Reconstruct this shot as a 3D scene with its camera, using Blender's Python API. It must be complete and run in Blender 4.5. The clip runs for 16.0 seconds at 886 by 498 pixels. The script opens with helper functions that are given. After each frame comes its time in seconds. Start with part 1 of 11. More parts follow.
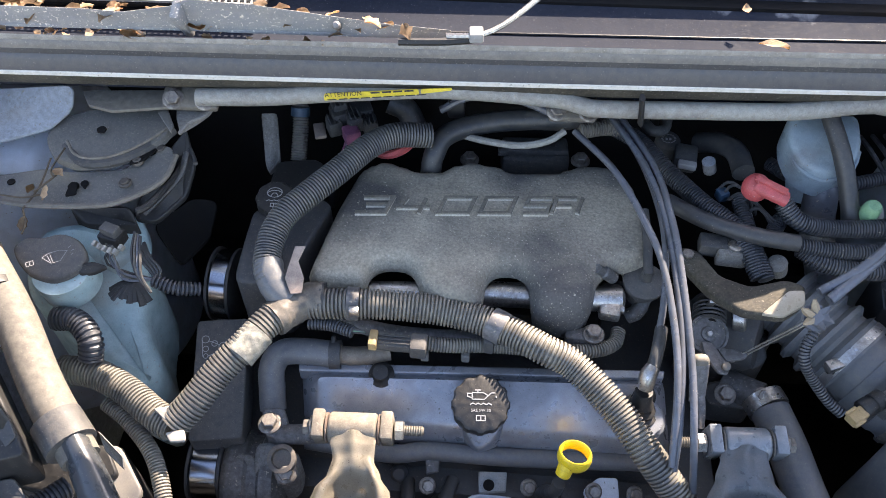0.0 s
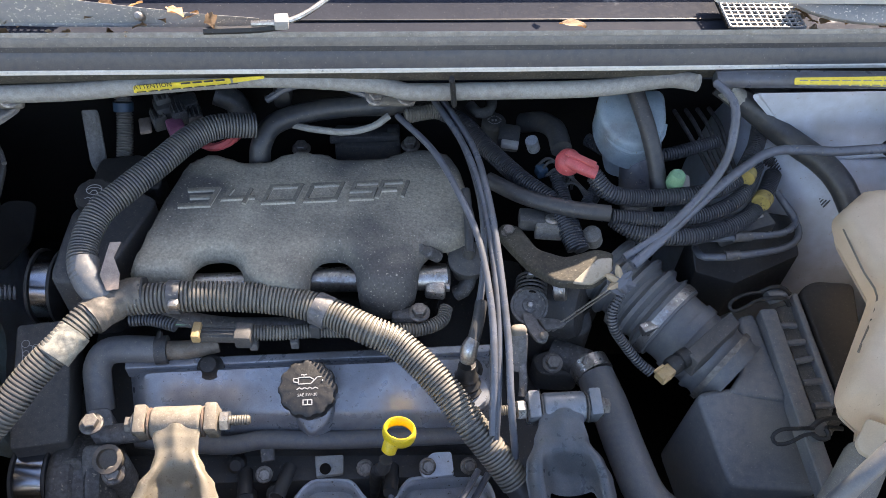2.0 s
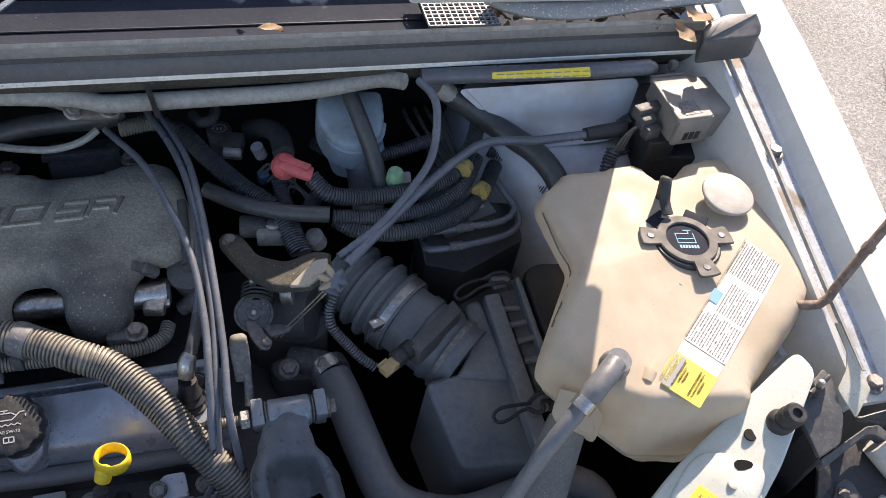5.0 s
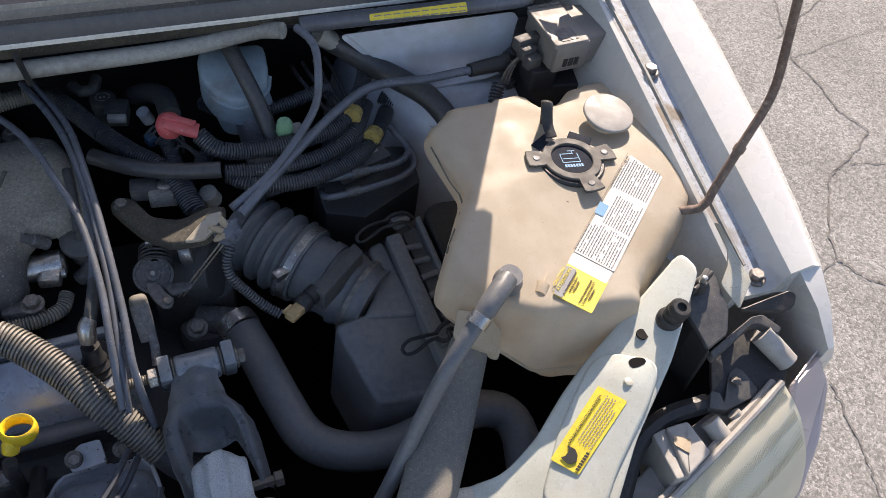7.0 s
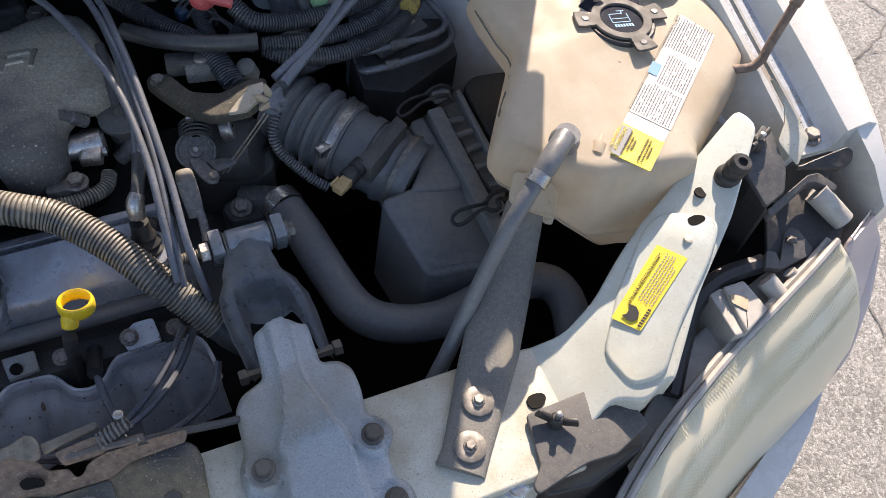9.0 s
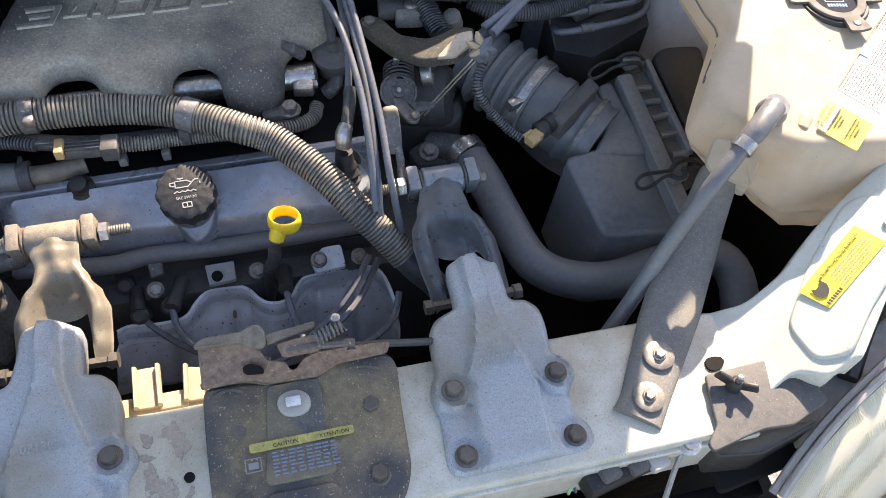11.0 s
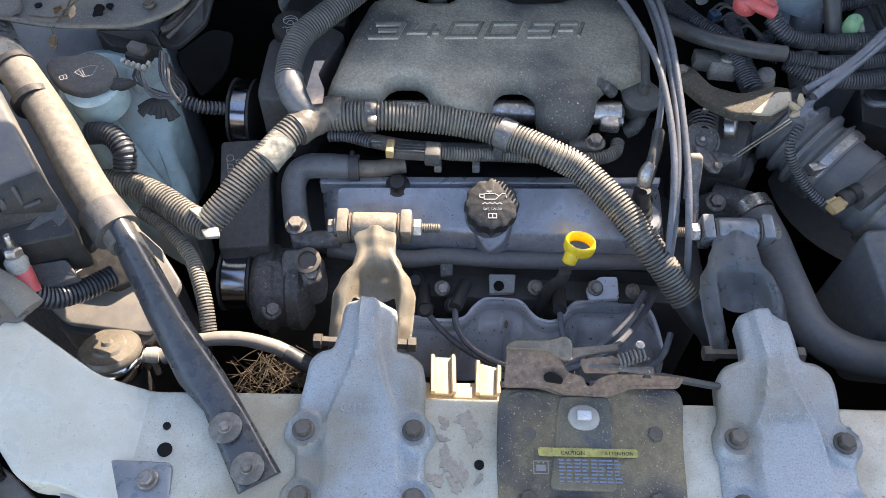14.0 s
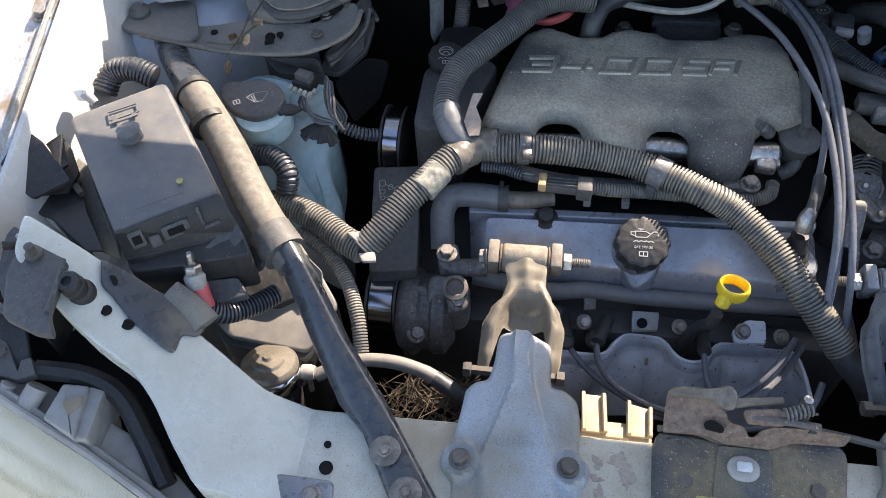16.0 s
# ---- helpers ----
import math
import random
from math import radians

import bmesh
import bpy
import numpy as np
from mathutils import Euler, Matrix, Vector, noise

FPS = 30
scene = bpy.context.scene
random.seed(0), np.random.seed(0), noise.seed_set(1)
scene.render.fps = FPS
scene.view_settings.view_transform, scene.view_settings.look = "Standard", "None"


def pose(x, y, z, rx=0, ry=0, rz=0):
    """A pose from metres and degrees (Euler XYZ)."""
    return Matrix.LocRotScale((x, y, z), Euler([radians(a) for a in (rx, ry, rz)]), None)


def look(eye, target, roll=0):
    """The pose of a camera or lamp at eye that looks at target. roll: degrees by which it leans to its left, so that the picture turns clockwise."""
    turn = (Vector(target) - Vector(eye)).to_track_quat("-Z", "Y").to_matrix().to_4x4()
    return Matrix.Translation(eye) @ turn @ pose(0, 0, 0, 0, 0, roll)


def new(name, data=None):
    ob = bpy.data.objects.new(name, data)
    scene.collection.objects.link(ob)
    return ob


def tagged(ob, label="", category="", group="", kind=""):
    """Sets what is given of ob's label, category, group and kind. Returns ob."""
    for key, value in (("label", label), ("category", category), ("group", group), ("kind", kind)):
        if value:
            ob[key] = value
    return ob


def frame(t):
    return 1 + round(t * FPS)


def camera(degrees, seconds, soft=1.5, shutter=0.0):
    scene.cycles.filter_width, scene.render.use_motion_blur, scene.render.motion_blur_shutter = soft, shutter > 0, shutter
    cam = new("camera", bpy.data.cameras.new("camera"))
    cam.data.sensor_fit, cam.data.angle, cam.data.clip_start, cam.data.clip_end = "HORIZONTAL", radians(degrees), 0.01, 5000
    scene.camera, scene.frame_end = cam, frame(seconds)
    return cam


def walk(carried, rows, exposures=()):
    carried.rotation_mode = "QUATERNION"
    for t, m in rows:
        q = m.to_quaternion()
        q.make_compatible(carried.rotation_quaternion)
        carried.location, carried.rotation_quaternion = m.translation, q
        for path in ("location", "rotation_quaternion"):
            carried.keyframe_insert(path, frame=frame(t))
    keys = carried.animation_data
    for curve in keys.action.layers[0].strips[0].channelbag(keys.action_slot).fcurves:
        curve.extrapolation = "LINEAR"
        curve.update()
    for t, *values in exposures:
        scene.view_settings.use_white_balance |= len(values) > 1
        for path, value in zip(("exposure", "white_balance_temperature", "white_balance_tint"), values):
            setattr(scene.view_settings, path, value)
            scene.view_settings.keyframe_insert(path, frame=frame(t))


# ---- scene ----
from mathutils import noise
from mathutils.geometry import delaunay_2d_cdt

cam = camera(57.9, 16.0, 0.25)
METRES, EYE, TILT, LEAN, TURN = 0.82, 1.82, -50.0, 0.0, 3.3
ROWS = [
    (0.0, 0.0, 0.0, 0.0, 0.0, 0.0, -0.0),
    (0.5, 0.0327, -0.0036, -0.003, -1.85, -0.08, 0.68),
    (1.0, 0.0698, -0.0063, -0.0094, -3.22, -0.2, 1.36),
    (1.5, 0.0991, -0.0161, -0.0167, -4.72, -0.16, 2.16),
    (2.0, 0.1364, -0.0215, -0.025, -5.97, -0.32, 3.14),
    (2.5, 0.1726, -0.032, -0.0319, -7.41, -0.46, 3.6),
    (3.0, 0.2084, -0.0352, -0.0358, -9.31, -0.63, 4.5),
    (3.5, 0.2432, -0.039, -0.0392, -10.64, -0.64, 5.07),
    (4.0, 0.2758, -0.0427, -0.0411, -12.98, -0.69, 6.08),
    (4.5, 0.3038, -0.051, -0.0403, -14.58, -0.7, 6.99),
    (4.7, 0.3106, -0.0537, -0.0441, -15.6, -0.68, 7.3),
    (6.8, 0.3672, -0.1005, -0.1126, -21.1, -2.42, 13.1),
    (7.0, 0.3636, -0.0982, -0.1242, -21.48, -3.16, 13.58),
    (7.5, 0.3549, -0.0912, -0.1446, -22.05, -4.77, 14.67),
    (8.0, 0.3359, -0.0758, -0.1605, -22.15, -6.43, 15.42),
    (8.2, 0.3284, -0.0702, -0.1640, -22.07, -7.1, 15.55),
    (10.3, 0.1872, -0.046, -0.2027, -18.8, -9.08, 12.3),
    (10.5, 0.1737, -0.0484, -0.2031, -17.52, -8.74, 11.51),
    (11.0, 0.133, -0.0542, -0.2033, -14.27, -7.94, 9.68),
    (11.5, 0.0951, -0.0587, -0.2027, -11.4, -7.18, 7.89),
    (12.0, 0.0598, -0.0677, -0.2024, -9.0, -6.48, 6.0),
    (12.5, 0.0312, -0.0744, -0.2033, -6.95, -5.87, 4.52),
    (13.0, 0.0049, -0.0808, -0.2041, -4.91, -5.18, 3.15),
    (13.5, -0.0253, -0.0838, -0.1992, -2.88, -4.62, 2.09),
    (14.0, -0.05, -0.0883, -0.1975, -1.37, -4.1, 0.88),
    (14.5, -0.078, -0.09, -0.1891, 0.08, -3.85, -0.12),
    (15.0, -0.1026, -0.0864, -0.1819, 1.48, -3.64, -0.69),
    (15.5, -0.1316, -0.0937, -0.1718, 2.92, -3.68, -1.11),
    (16.0, -0.153, -0.106, -0.1638, 4.61, -3.47, -1.73),
]
walk(cam, [(t, pose(-0.13, 0, EYE, TILT, LEAN, TURN) @ pose(METRES * x, METRES * y, METRES * z, 90 + pitch, roll, yaw)) for t, x, y, z, yaw, pitch, roll in ROWS],
     exposures=((0.0, 2.77, 7200, 19), (2.5, 2.55, 7200, 19), (4.5, 2.06, 7100, 19), (7.0, 1.55, 7000, 19), (8.0, 1.62, 7000, 19), (10.5, 2.28, 7400, 19), (12.5, 2.94, 7600, 18), (16.0, 2.38, 7100, 17)))

# ---- light ----
SUN_UP, SUN_EAST = 37.5, 31.0     # degrees above the horizon; degrees from straight behind the car towards its left-hand side
world = bpy.data.worlds.new("sky")
scene.world = world
world.use_nodes = True
wn = world.node_tree.nodes
sky = wn.new("ShaderNodeTexSky")
sky.sky_type, sky.sun_disc = "NISHITA", False
sky.sun_elevation, sky.sun_rotation = radians(SUN_UP), radians(SUN_EAST)
sky.air_density, sky.dust_density = 1.0, 1.0
world.node_tree.links.new(sky.outputs[0], wn["Background"].inputs[0])
wn["Background"].inputs[1].default_value = 0.092
sun = new("sun", bpy.data.lights.new("sun", "SUN"))
sun.data.energy, sun.data.angle, sun.data.color = 3.3, radians(0.55), (1.0, 0.91, 0.78)
sun_way = Vector((math.sin(radians(SUN_EAST)) * math.cos(radians(SUN_UP)), math.cos(radians(SUN_EAST)) * math.cos(radians(SUN_UP)), math.sin(radians(SUN_UP))))
sun.matrix_basis = look(sun_way * 20, (0, 0, 0))


# ---- materials ----
def material(name, base, second=None, rough=0.6, metal=0.0, grain=60.0, wear=8.0, amount=0.5, bump=0.15, specks=0.0, speck_colour=(0.3, 0.27, 0.22), speck_size=260.0, coat=0.0, vary=0.0, stain=None, stain_scale=14.0, stain_from=0.55, stain_to=0.68, subsurface=0.0, transmission=0.0, rough_var=0.12, gloss=0.5, dusting=0.14, dust_size=700.0, translucent=0.0):
    """A worn surface: two colours mixed by coarse and fine noise, loose specks, stains, fine relief."""
    m = bpy.data.materials.new(name)
    m.use_nodes = True
    n, l = m.node_tree.nodes, m.node_tree.links
    b = n["Principled BSDF"]
    second = second or tuple(c * 0.6 for c in base)
    co = n.new("ShaderNodeTexCoord").outputs["Object"]

    def noise_at(scale, detail=4.0):
        t = n.new("ShaderNodeTexNoise")
        t.inputs["Scale"].default_value, t.inputs["Detail"].default_value = scale, detail
        l.new(co, t.inputs["Vector"])
        return t.outputs["Fac"]

    def ramp(fac, lo, hi, a=0.0, z=1.0):
        r = n.new("ShaderNodeMapRange")
        r.inputs[1].default_value, r.inputs[2].default_value, r.inputs[3].default_value, r.inputs[4].default_value = lo, hi, a, z
        l.new(fac, r.inputs[0])
        return r.outputs[0]

    def mixed(fac, a, z):
        x = n.new("ShaderNodeMix")
        x.data_type = "RGBA"
        l.new(fac, x.inputs[0])
        for socket, v in ((x.inputs[6], a), (x.inputs[7], z)):
            if isinstance(v, tuple):
                socket.default_value = (*v, 1)
            else:
                l.new(v, socket)
        return x.outputs[2]

    coarse, fine = noise_at(wear, 6), noise_at(grain, 5)
    add = n.new("ShaderNodeMath")
    l.new(coarse, add.inputs[0])
    l.new(fine, add.inputs[1])
    colour = mixed(ramp(add.outputs[0], 0.8, 1.2, 0.0, 2 * amount if amount < 0.5 else 1.0), base, second)
    if stain:
        colour = mixed(ramp(noise_at(stain_scale, 7), stain_from, stain_to), colour, stain)
    if specks:
        colour = mixed(ramp(noise_at(speck_size, 2), 0.72 - 0.16 * specks, 0.76 - 0.14 * specks), colour, speck_colour)
    if vary:
        info = n.new("ShaderNodeObjectInfo")
        hsv = n.new("ShaderNodeHueSaturation")
        l.new(ramp(info.outputs["Random"], 0, 1, 1 - vary, 1 + vary), hsv.inputs["Value"])
        l.new(colour, hsv.inputs["Color"])
        colour = hsv.outputs[0]
    dust = n.new("ShaderNodeHueSaturation")
    l.new(ramp(noise_at(dust_size, 3), 0.32, 0.68, 1 - dusting, 1 + dusting), dust.inputs["Value"])
    l.new(colour, dust.inputs["Color"])
    l.new(dust.outputs[0], b.inputs["Base Color"])
    l.new(ramp(fine, 0.3, 0.7, max(0.02, rough - rough_var), min(1, rough + rough_var)), b.inputs["Roughness"])
    b.inputs["Metallic"].default_value = metal
    b.inputs["Specular IOR Level"].default_value = gloss
    b.inputs["Coat Weight"].default_value = coat
    b.inputs["Transmission Weight"].default_value = transmission
    if subsurface:
        b.inputs["Subsurface Weight"].default_value = subsurface
        b.inputs["Subsurface Radius"].default_value = (0.02, 0.015, 0.01)
        b.inputs["Subsurface Scale"].default_value = 0.5
    if bump:
        bp = n.new("ShaderNodeBump")
        bp.inputs["Strength"].default_value, bp.inputs["Distance"].default_value = bump, 0.002
        l.new(fine, bp.inputs["Height"])
        l.new(bp.outputs[0], b.inputs["Normal"])
    if translucent:
        glow, both = n.new("ShaderNodeBsdfTranslucent"), n.new("ShaderNodeMixShader")
        l.new(dust.outputs[0], glow.inputs["Color"])
        both.inputs[0].default_value = translucent
        l.new(b.outputs[0], both.inputs[1])
        l.new(glow.outputs[0], both.inputs[2])
        l.new(both.outputs[0], n["Material Output"].inputs["Surface"])
    return m


def asphalt(name):
    """Worn chip asphalt: single stones of their own tone, dark binder between them, broad dusty patches."""
    m = bpy.data.materials.new(name)
    m.use_nodes = True
    n, l = m.node_tree.nodes, m.node_tree.links
    b = n["Principled BSDF"]
    co = n.new("ShaderNodeTexCoord").outputs["Object"]
    bend = n.new("ShaderNodeTexNoise")
    bend.inputs["Scale"].default_value, bend.inputs["Detail"].default_value = 110.0, 4.0
    l.new(co, bend.inputs["Vector"])
    shift = n.new("ShaderNodeMix")
    shift.data_type = "VECTOR"
    shift.inputs[0].default_value = 0.012
    l.new(co, shift.inputs[4])
    l.new(bend.outputs["Color"], shift.inputs[5])

    def cells(scale, feature):
        v = n.new("ShaderNodeTexVoronoi")
        v.feature = feature
        v.inputs["Scale"].default_value = scale
        l.new(shift.outputs[1], v.inputs["Vector"])
        return v

    def ramp(fac, lo, hi, a, z):
        r = n.new("ShaderNodeMapRange")
        r.inputs[1].default_value, r.inputs[2].default_value, r.inputs[3].default_value, r.inputs[4].default_value = lo, hi, a, z
        l.new(fac, r.inputs[0])
        return r.outputs[0]

    def times(a, c):
        x = n.new("ShaderNodeMath")
        x.operation = "MULTIPLY"
        l.new(a, x.inputs[0])
        l.new(c, x.inputs[1])
        return x.outputs[0]

    tone = n.new("ShaderNodeSeparateColor")
    l.new(cells(150.0, "F1").outputs["Color"], tone.inputs[0])
    gap = ramp(cells(150.0, "DISTANCE_TO_EDGE").outputs["Distance"], 0.02, 0.22, 0.66, 1.0)
    patch = n.new("ShaderNodeTexNoise")
    patch.inputs["Scale"].default_value, patch.inputs["Detail"].default_value = 1.8, 7.0
    l.new(co, patch.inputs["Vector"])
    fine = n.new("ShaderNodeTexNoise")
    fine.inputs["Scale"].default_value, fine.inputs["Detail"].default_value = 420.0, 2.0
    l.new(co, fine.inputs["Vector"])
    value = times(times(ramp(tone.outputs[0], 0.0, 1.0, 0.13, 0.33), gap), times(ramp(patch.outputs["Fac"], 0.3, 0.7, 0.86, 1.14), ramp(fine.outputs["Fac"], 0.3, 0.7, 0.8, 1.2)))
    tint = n.new("ShaderNodeCombineColor")
    l.new(value, tint.inputs[0])
    l.new(times(value, ramp(patch.outputs["Fac"], 0.0, 1.0, 0.985, 0.985)), tint.inputs[1])
    l.new(times(value, ramp(patch.outputs["Fac"], 0.0, 1.0, 0.90, 0.96)), tint.inputs[2])
    l.new(tint.outputs[0], b.inputs["Base Color"])
    b.inputs["Roughness"].default_value = 0.92
    bp = n.new("ShaderNodeBump")
    bp.inputs["Strength"].default_value, bp.inputs["Distance"].default_value = 0.55, 0.004
    l.new(gap, bp.inputs["Height"])
    l.new(bp.outputs[0], b.inputs["Normal"])
    return m


def plain(name, base, rough=0.5, metal=0.0, transmission=0.0, ior=1.45):
    m = bpy.data.materials.new(name)
    m.use_nodes = True
    b = m.node_tree.nodes["Principled BSDF"]
    b.inputs["Base Color"].default_value = (*base, 1)
    b.inputs["Roughness"].default_value, b.inputs["Metallic"].default_value = rough, metal
    b.inputs["Transmission Weight"].default_value, b.inputs["IOR"].default_value = transmission, ior
    return m


ASPHALT = asphalt("asphalt")
CRACK = material("crack", (0.09, 0.085, 0.08), (0.14, 0.13, 0.12), 0.95, grain=200)
WHITE = material("white_paint", (0.52, 0.52, 0.495), (0.465, 0.465, 0.44), 0.28, grain=40, wear=5, amount=0.35, bump=0.02, specks=0.12, speck_colour=(0.36, 0.34, 0.30), speck_size=420, coat=0.4, stain=(0.44, 0.41, 0.34), stain_scale=6, stain_from=0.54, stain_to=0.76, dusting=0.04)
DIRTY_WHITE = material("dusty_white_paint", (0.47, 0.475, 0.415), (0.375, 0.36, 0.285), 0.4, grain=46, wear=4, bump=0.03, specks=0.36, speck_colour=(0.22, 0.19, 0.14), speck_size=380, coat=0.25, stain=(0.29, 0.25, 0.175), stain_scale=6.5, stain_from=0.46, stain_to=0.66, dusting=0.1)
ARMPAINT = material("arm_paint", (0.485, 0.515, 0.472), (0.42, 0.43, 0.375), 0.33, grain=46, wear=4, bump=0.02, specks=0.18, speck_colour=(0.3, 0.29, 0.24), speck_size=420, coat=0.35, stain=(0.39, 0.385, 0.32), stain_scale=5, stain_from=0.50, stain_to=0.72, dusting=0.06)
BARE = material("flaked_paint_patch", (0.34, 0.30, 0.24), (0.25, 0.225, 0.19), 0.7, grain=200, wear=30, bump=0.2)
BLUE_WHITE = material("bay_paint", (0.58, 0.61, 0.63), (0.40, 0.42, 0.43), 0.5, grain=120, wear=5, bump=0.06, specks=0.4, speck_colour=(0.25, 0.22, 0.19), stain=(0.30, 0.29, 0.26), stain_scale=7, stain_from=0.55, stain_to=0.75)
BLACK = material("black_plastic", (0.016, 0.0165, 0.018), (0.032, 0.031, 0.029), 0.5, grain=160, wear=10, specks=0.3, speck_colour=(0.10, 0.09, 0.08), speck_size=520, gloss=0.4)
DUSTY = material("dusty_black_plastic", (0.042, 0.044, 0.048), (0.085, 0.082, 0.076), 0.65, grain=160, wear=9, bump=0.15, specks=0.38, speck_colour=(0.17, 0.158, 0.135), speck_size=620)
TANDUST = material("tan_dusted_plastic", (0.165, 0.15, 0.123), (0.115, 0.106, 0.09), 0.75, grain=120, wear=7, bump=0.1, specks=0.2, speck_colour=(0.23, 0.205, 0.165), speck_size=420, dusting=0.1)
RUBBER = material("dusty_rubber", (0.030, 0.033, 0.038), (0.062, 0.061, 0.058), 0.45, grain=120, wear=11, specks=0.25, speck_colour=(0.13, 0.12, 0.105), speck_size=420, dusting=0.1)
LOOM = material("corrugated_loom", (0.098, 0.095, 0.088), (0.205, 0.19, 0.158), 0.55, grain=70, wear=12, specks=0.2, speck_colour=(0.28, 0.25, 0.2), dusting=0.08)
LOOMG = material("grey_loom", (0.075, 0.078, 0.084), (0.125, 0.122, 0.112), 0.5, grain=70, wear=14, specks=0.2, speck_colour=(0.22, 0.20, 0.16), dusting=0.08)
PLATEDUST = material("dusted_dark_pressing", (0.10, 0.099, 0.094), (0.15, 0.145, 0.13), 0.75, grain=240, wear=8, bump=0.15, specks=0.5, speck_colour=(0.24, 0.225, 0.19), speck_size=620, stain=(0.19, 0.175, 0.14), stain_scale=11, stain_from=0.55, stain_to=0.72)
TORN = material("torn_tape_back", (0.33, 0.26, 0.215), (0.25, 0.195, 0.165), 0.7, grain=120, wear=30, bump=0.3)
LOOMB = material("black_loom", (0.034, 0.039, 0.048), (0.066, 0.068, 0.073), 0.38, grain=120, wear=14, specks=0.15, dusting=0.08)
TAPE = material("old_tape", (0.145, 0.128, 0.105), (0.085, 0.077, 0.067), 0.5, grain=120, wear=30, bump=0.3)
TANPLUG = material("tan_plug_plastic", (0.42, 0.29, 0.135), (0.33, 0.225, 0.11), 0.5, grain=90, wear=20, specks=0.2, speck_colour=(0.2, 0.16, 0.09))
TAPE_PALE = material("pale_tape", (0.33, 0.32, 0.265), (0.17, 0.165, 0.14), 0.6, grain=150, wear=50, bump=0.3)
PLENUM = material("dusted_cast_cover", (0.235, 0.215, 0.17), (0.345, 0.315, 0.25), 0.85, grain=200, wear=5, bump=0.7, specks=0.35, speck_colour=(0.42, 0.385, 0.31), speck_size=420, stain=(0.085, 0.084, 0.08), stain_scale=6, stain_from=0.46, stain_to=0.63, dusting=0.18, dust_size=360)
LETTER = material("raised_letter", (0.125, 0.115, 0.096), (0.21, 0.193, 0.158), 0.75, grain=240, wear=14, bump=0.5, specks=0.4, speck_colour=(0.3, 0.28, 0.23), speck_size=460)
# Pale dust tone that paints the lit lower edge of the letters.
LETTER_EDGE = material("lit_letter_edge", (0.46, 0.43, 0.36), (0.33, 0.31, 0.26), 0.7, grain=300, wear=40)
SHIELD = material("aluminised_shield", (0.60, 0.635, 0.69), (0.49, 0.515, 0.55), 0.4, 0.1, grain=60, wear=7, bump=0.06, specks=0.28, speck_colour=(0.13, 0.115, 0.10), speck_size=200, stain=(0.20, 0.18, 0.16), stain_scale=16, stain_from=0.60, stain_to=0.72, dusting=0.08)
CAST = material("cast_aluminium", (0.325, 0.368, 0.395), (0.28, 0.308, 0.325), 0.42, 0.12, grain=420, wear=5, bump=0.3, specks=0.62, speck_colour=(0.15, 0.158, 0.165), speck_size=820, stain=(0.235, 0.222, 0.185), stain_scale=8, stain_from=0.46, stain_to=0.62, dusting=0.1)
COVER = material("valve_cover_metal", (0.33, 0.355, 0.395), (0.235, 0.248, 0.272), 0.34, 0.4, grain=60, wear=5, bump=0.12, specks=0.3, speck_colour=(0.12, 0.12, 0.12), speck_size=300, stain=(0.105, 0.107, 0.112), stain_scale=6, stain_from=0.52, stain_to=0.74, dusting=0.1)
GREYPAINT = material("grey_dull_metal", (0.15, 0.15, 0.155), (0.09, 0.088, 0.085), 0.6, 0.3, grain=160, wear=9, bump=0.2, specks=0.4, stain=(0.13, 0.10, 0.08), stain_scale=18, stain_from=0.6, stain_to=0.8)
STEEL = material("steel", (0.50, 0.49, 0.47), (0.30, 0.28, 0.26), 0.35, 0.9, grain=200, wear=30, bump=0.1)
CASTDULL = material("dull_dirty_casting", (0.20, 0.20, 0.195), (0.13, 0.128, 0.12), 0.65, 0.1, grain=220, wear=9, bump=0.3, specks=0.4, speck_colour=(0.28, 0.26, 0.22), speck_size=520, stain=(0.10, 0.092, 0.08), stain_scale=15, stain_from=0.55, stain_to=0.75)
ZINC = material("dull_bolt", (0.28, 0.26, 0.235), (0.16, 0.145, 0.13), 0.5, 0.6, grain=200, wear=40, bump=0.2, vary=0.25)
DULLWASHER = material("dull_washer", (0.22, 0.205, 0.18), (0.12, 0.11, 0.098), 0.55, 0.35, grain=160, wear=30, bump=0.2)
DARKBOLT = material("dark_bolt", (0.085, 0.078, 0.07), (0.135, 0.118, 0.098), 0.6, 0.3, grain=200, wear=40, vary=0.25)
RUST = material("rusty_steel", (0.22, 0.155, 0.115), (0.13, 0.092, 0.072), 0.8, 0.1, grain=160, wear=20, bump=0.3, specks=0.4, speck_colour=(0.29, 0.23, 0.18))
BRACEB = material("worn_black_paint", (0.036, 0.043, 0.052), (0.058, 0.062, 0.066), 0.3, 0.1, grain=70, wear=7, bump=0.08, specks=0.2, speck_colour=(0.19, 0.175, 0.145), speck_size=420, coat=0.3, stain=(0.12, 0.108, 0.088), stain_scale=11, stain_from=0.62, stain_to=0.74, dusting=0.08)
LEVER = material("dusted_steel_lever", (0.20, 0.172, 0.135), (0.13, 0.108, 0.085), 0.6, 0.2, grain=120, wear=18, bump=0.15, specks=0.2, speck_colour=(0.28, 0.24, 0.19), speck_size=420)
BRACKET = material("oil_dusted_bracket", (0.040, 0.037, 0.030), (0.085, 0.077, 0.058), 0.75, 0.1, grain=90, wear=14, bump=0.3, specks=0.45, speck_colour=(0.16, 0.145, 0.11), speck_size=420, dusting=0.25, dust_size=300)
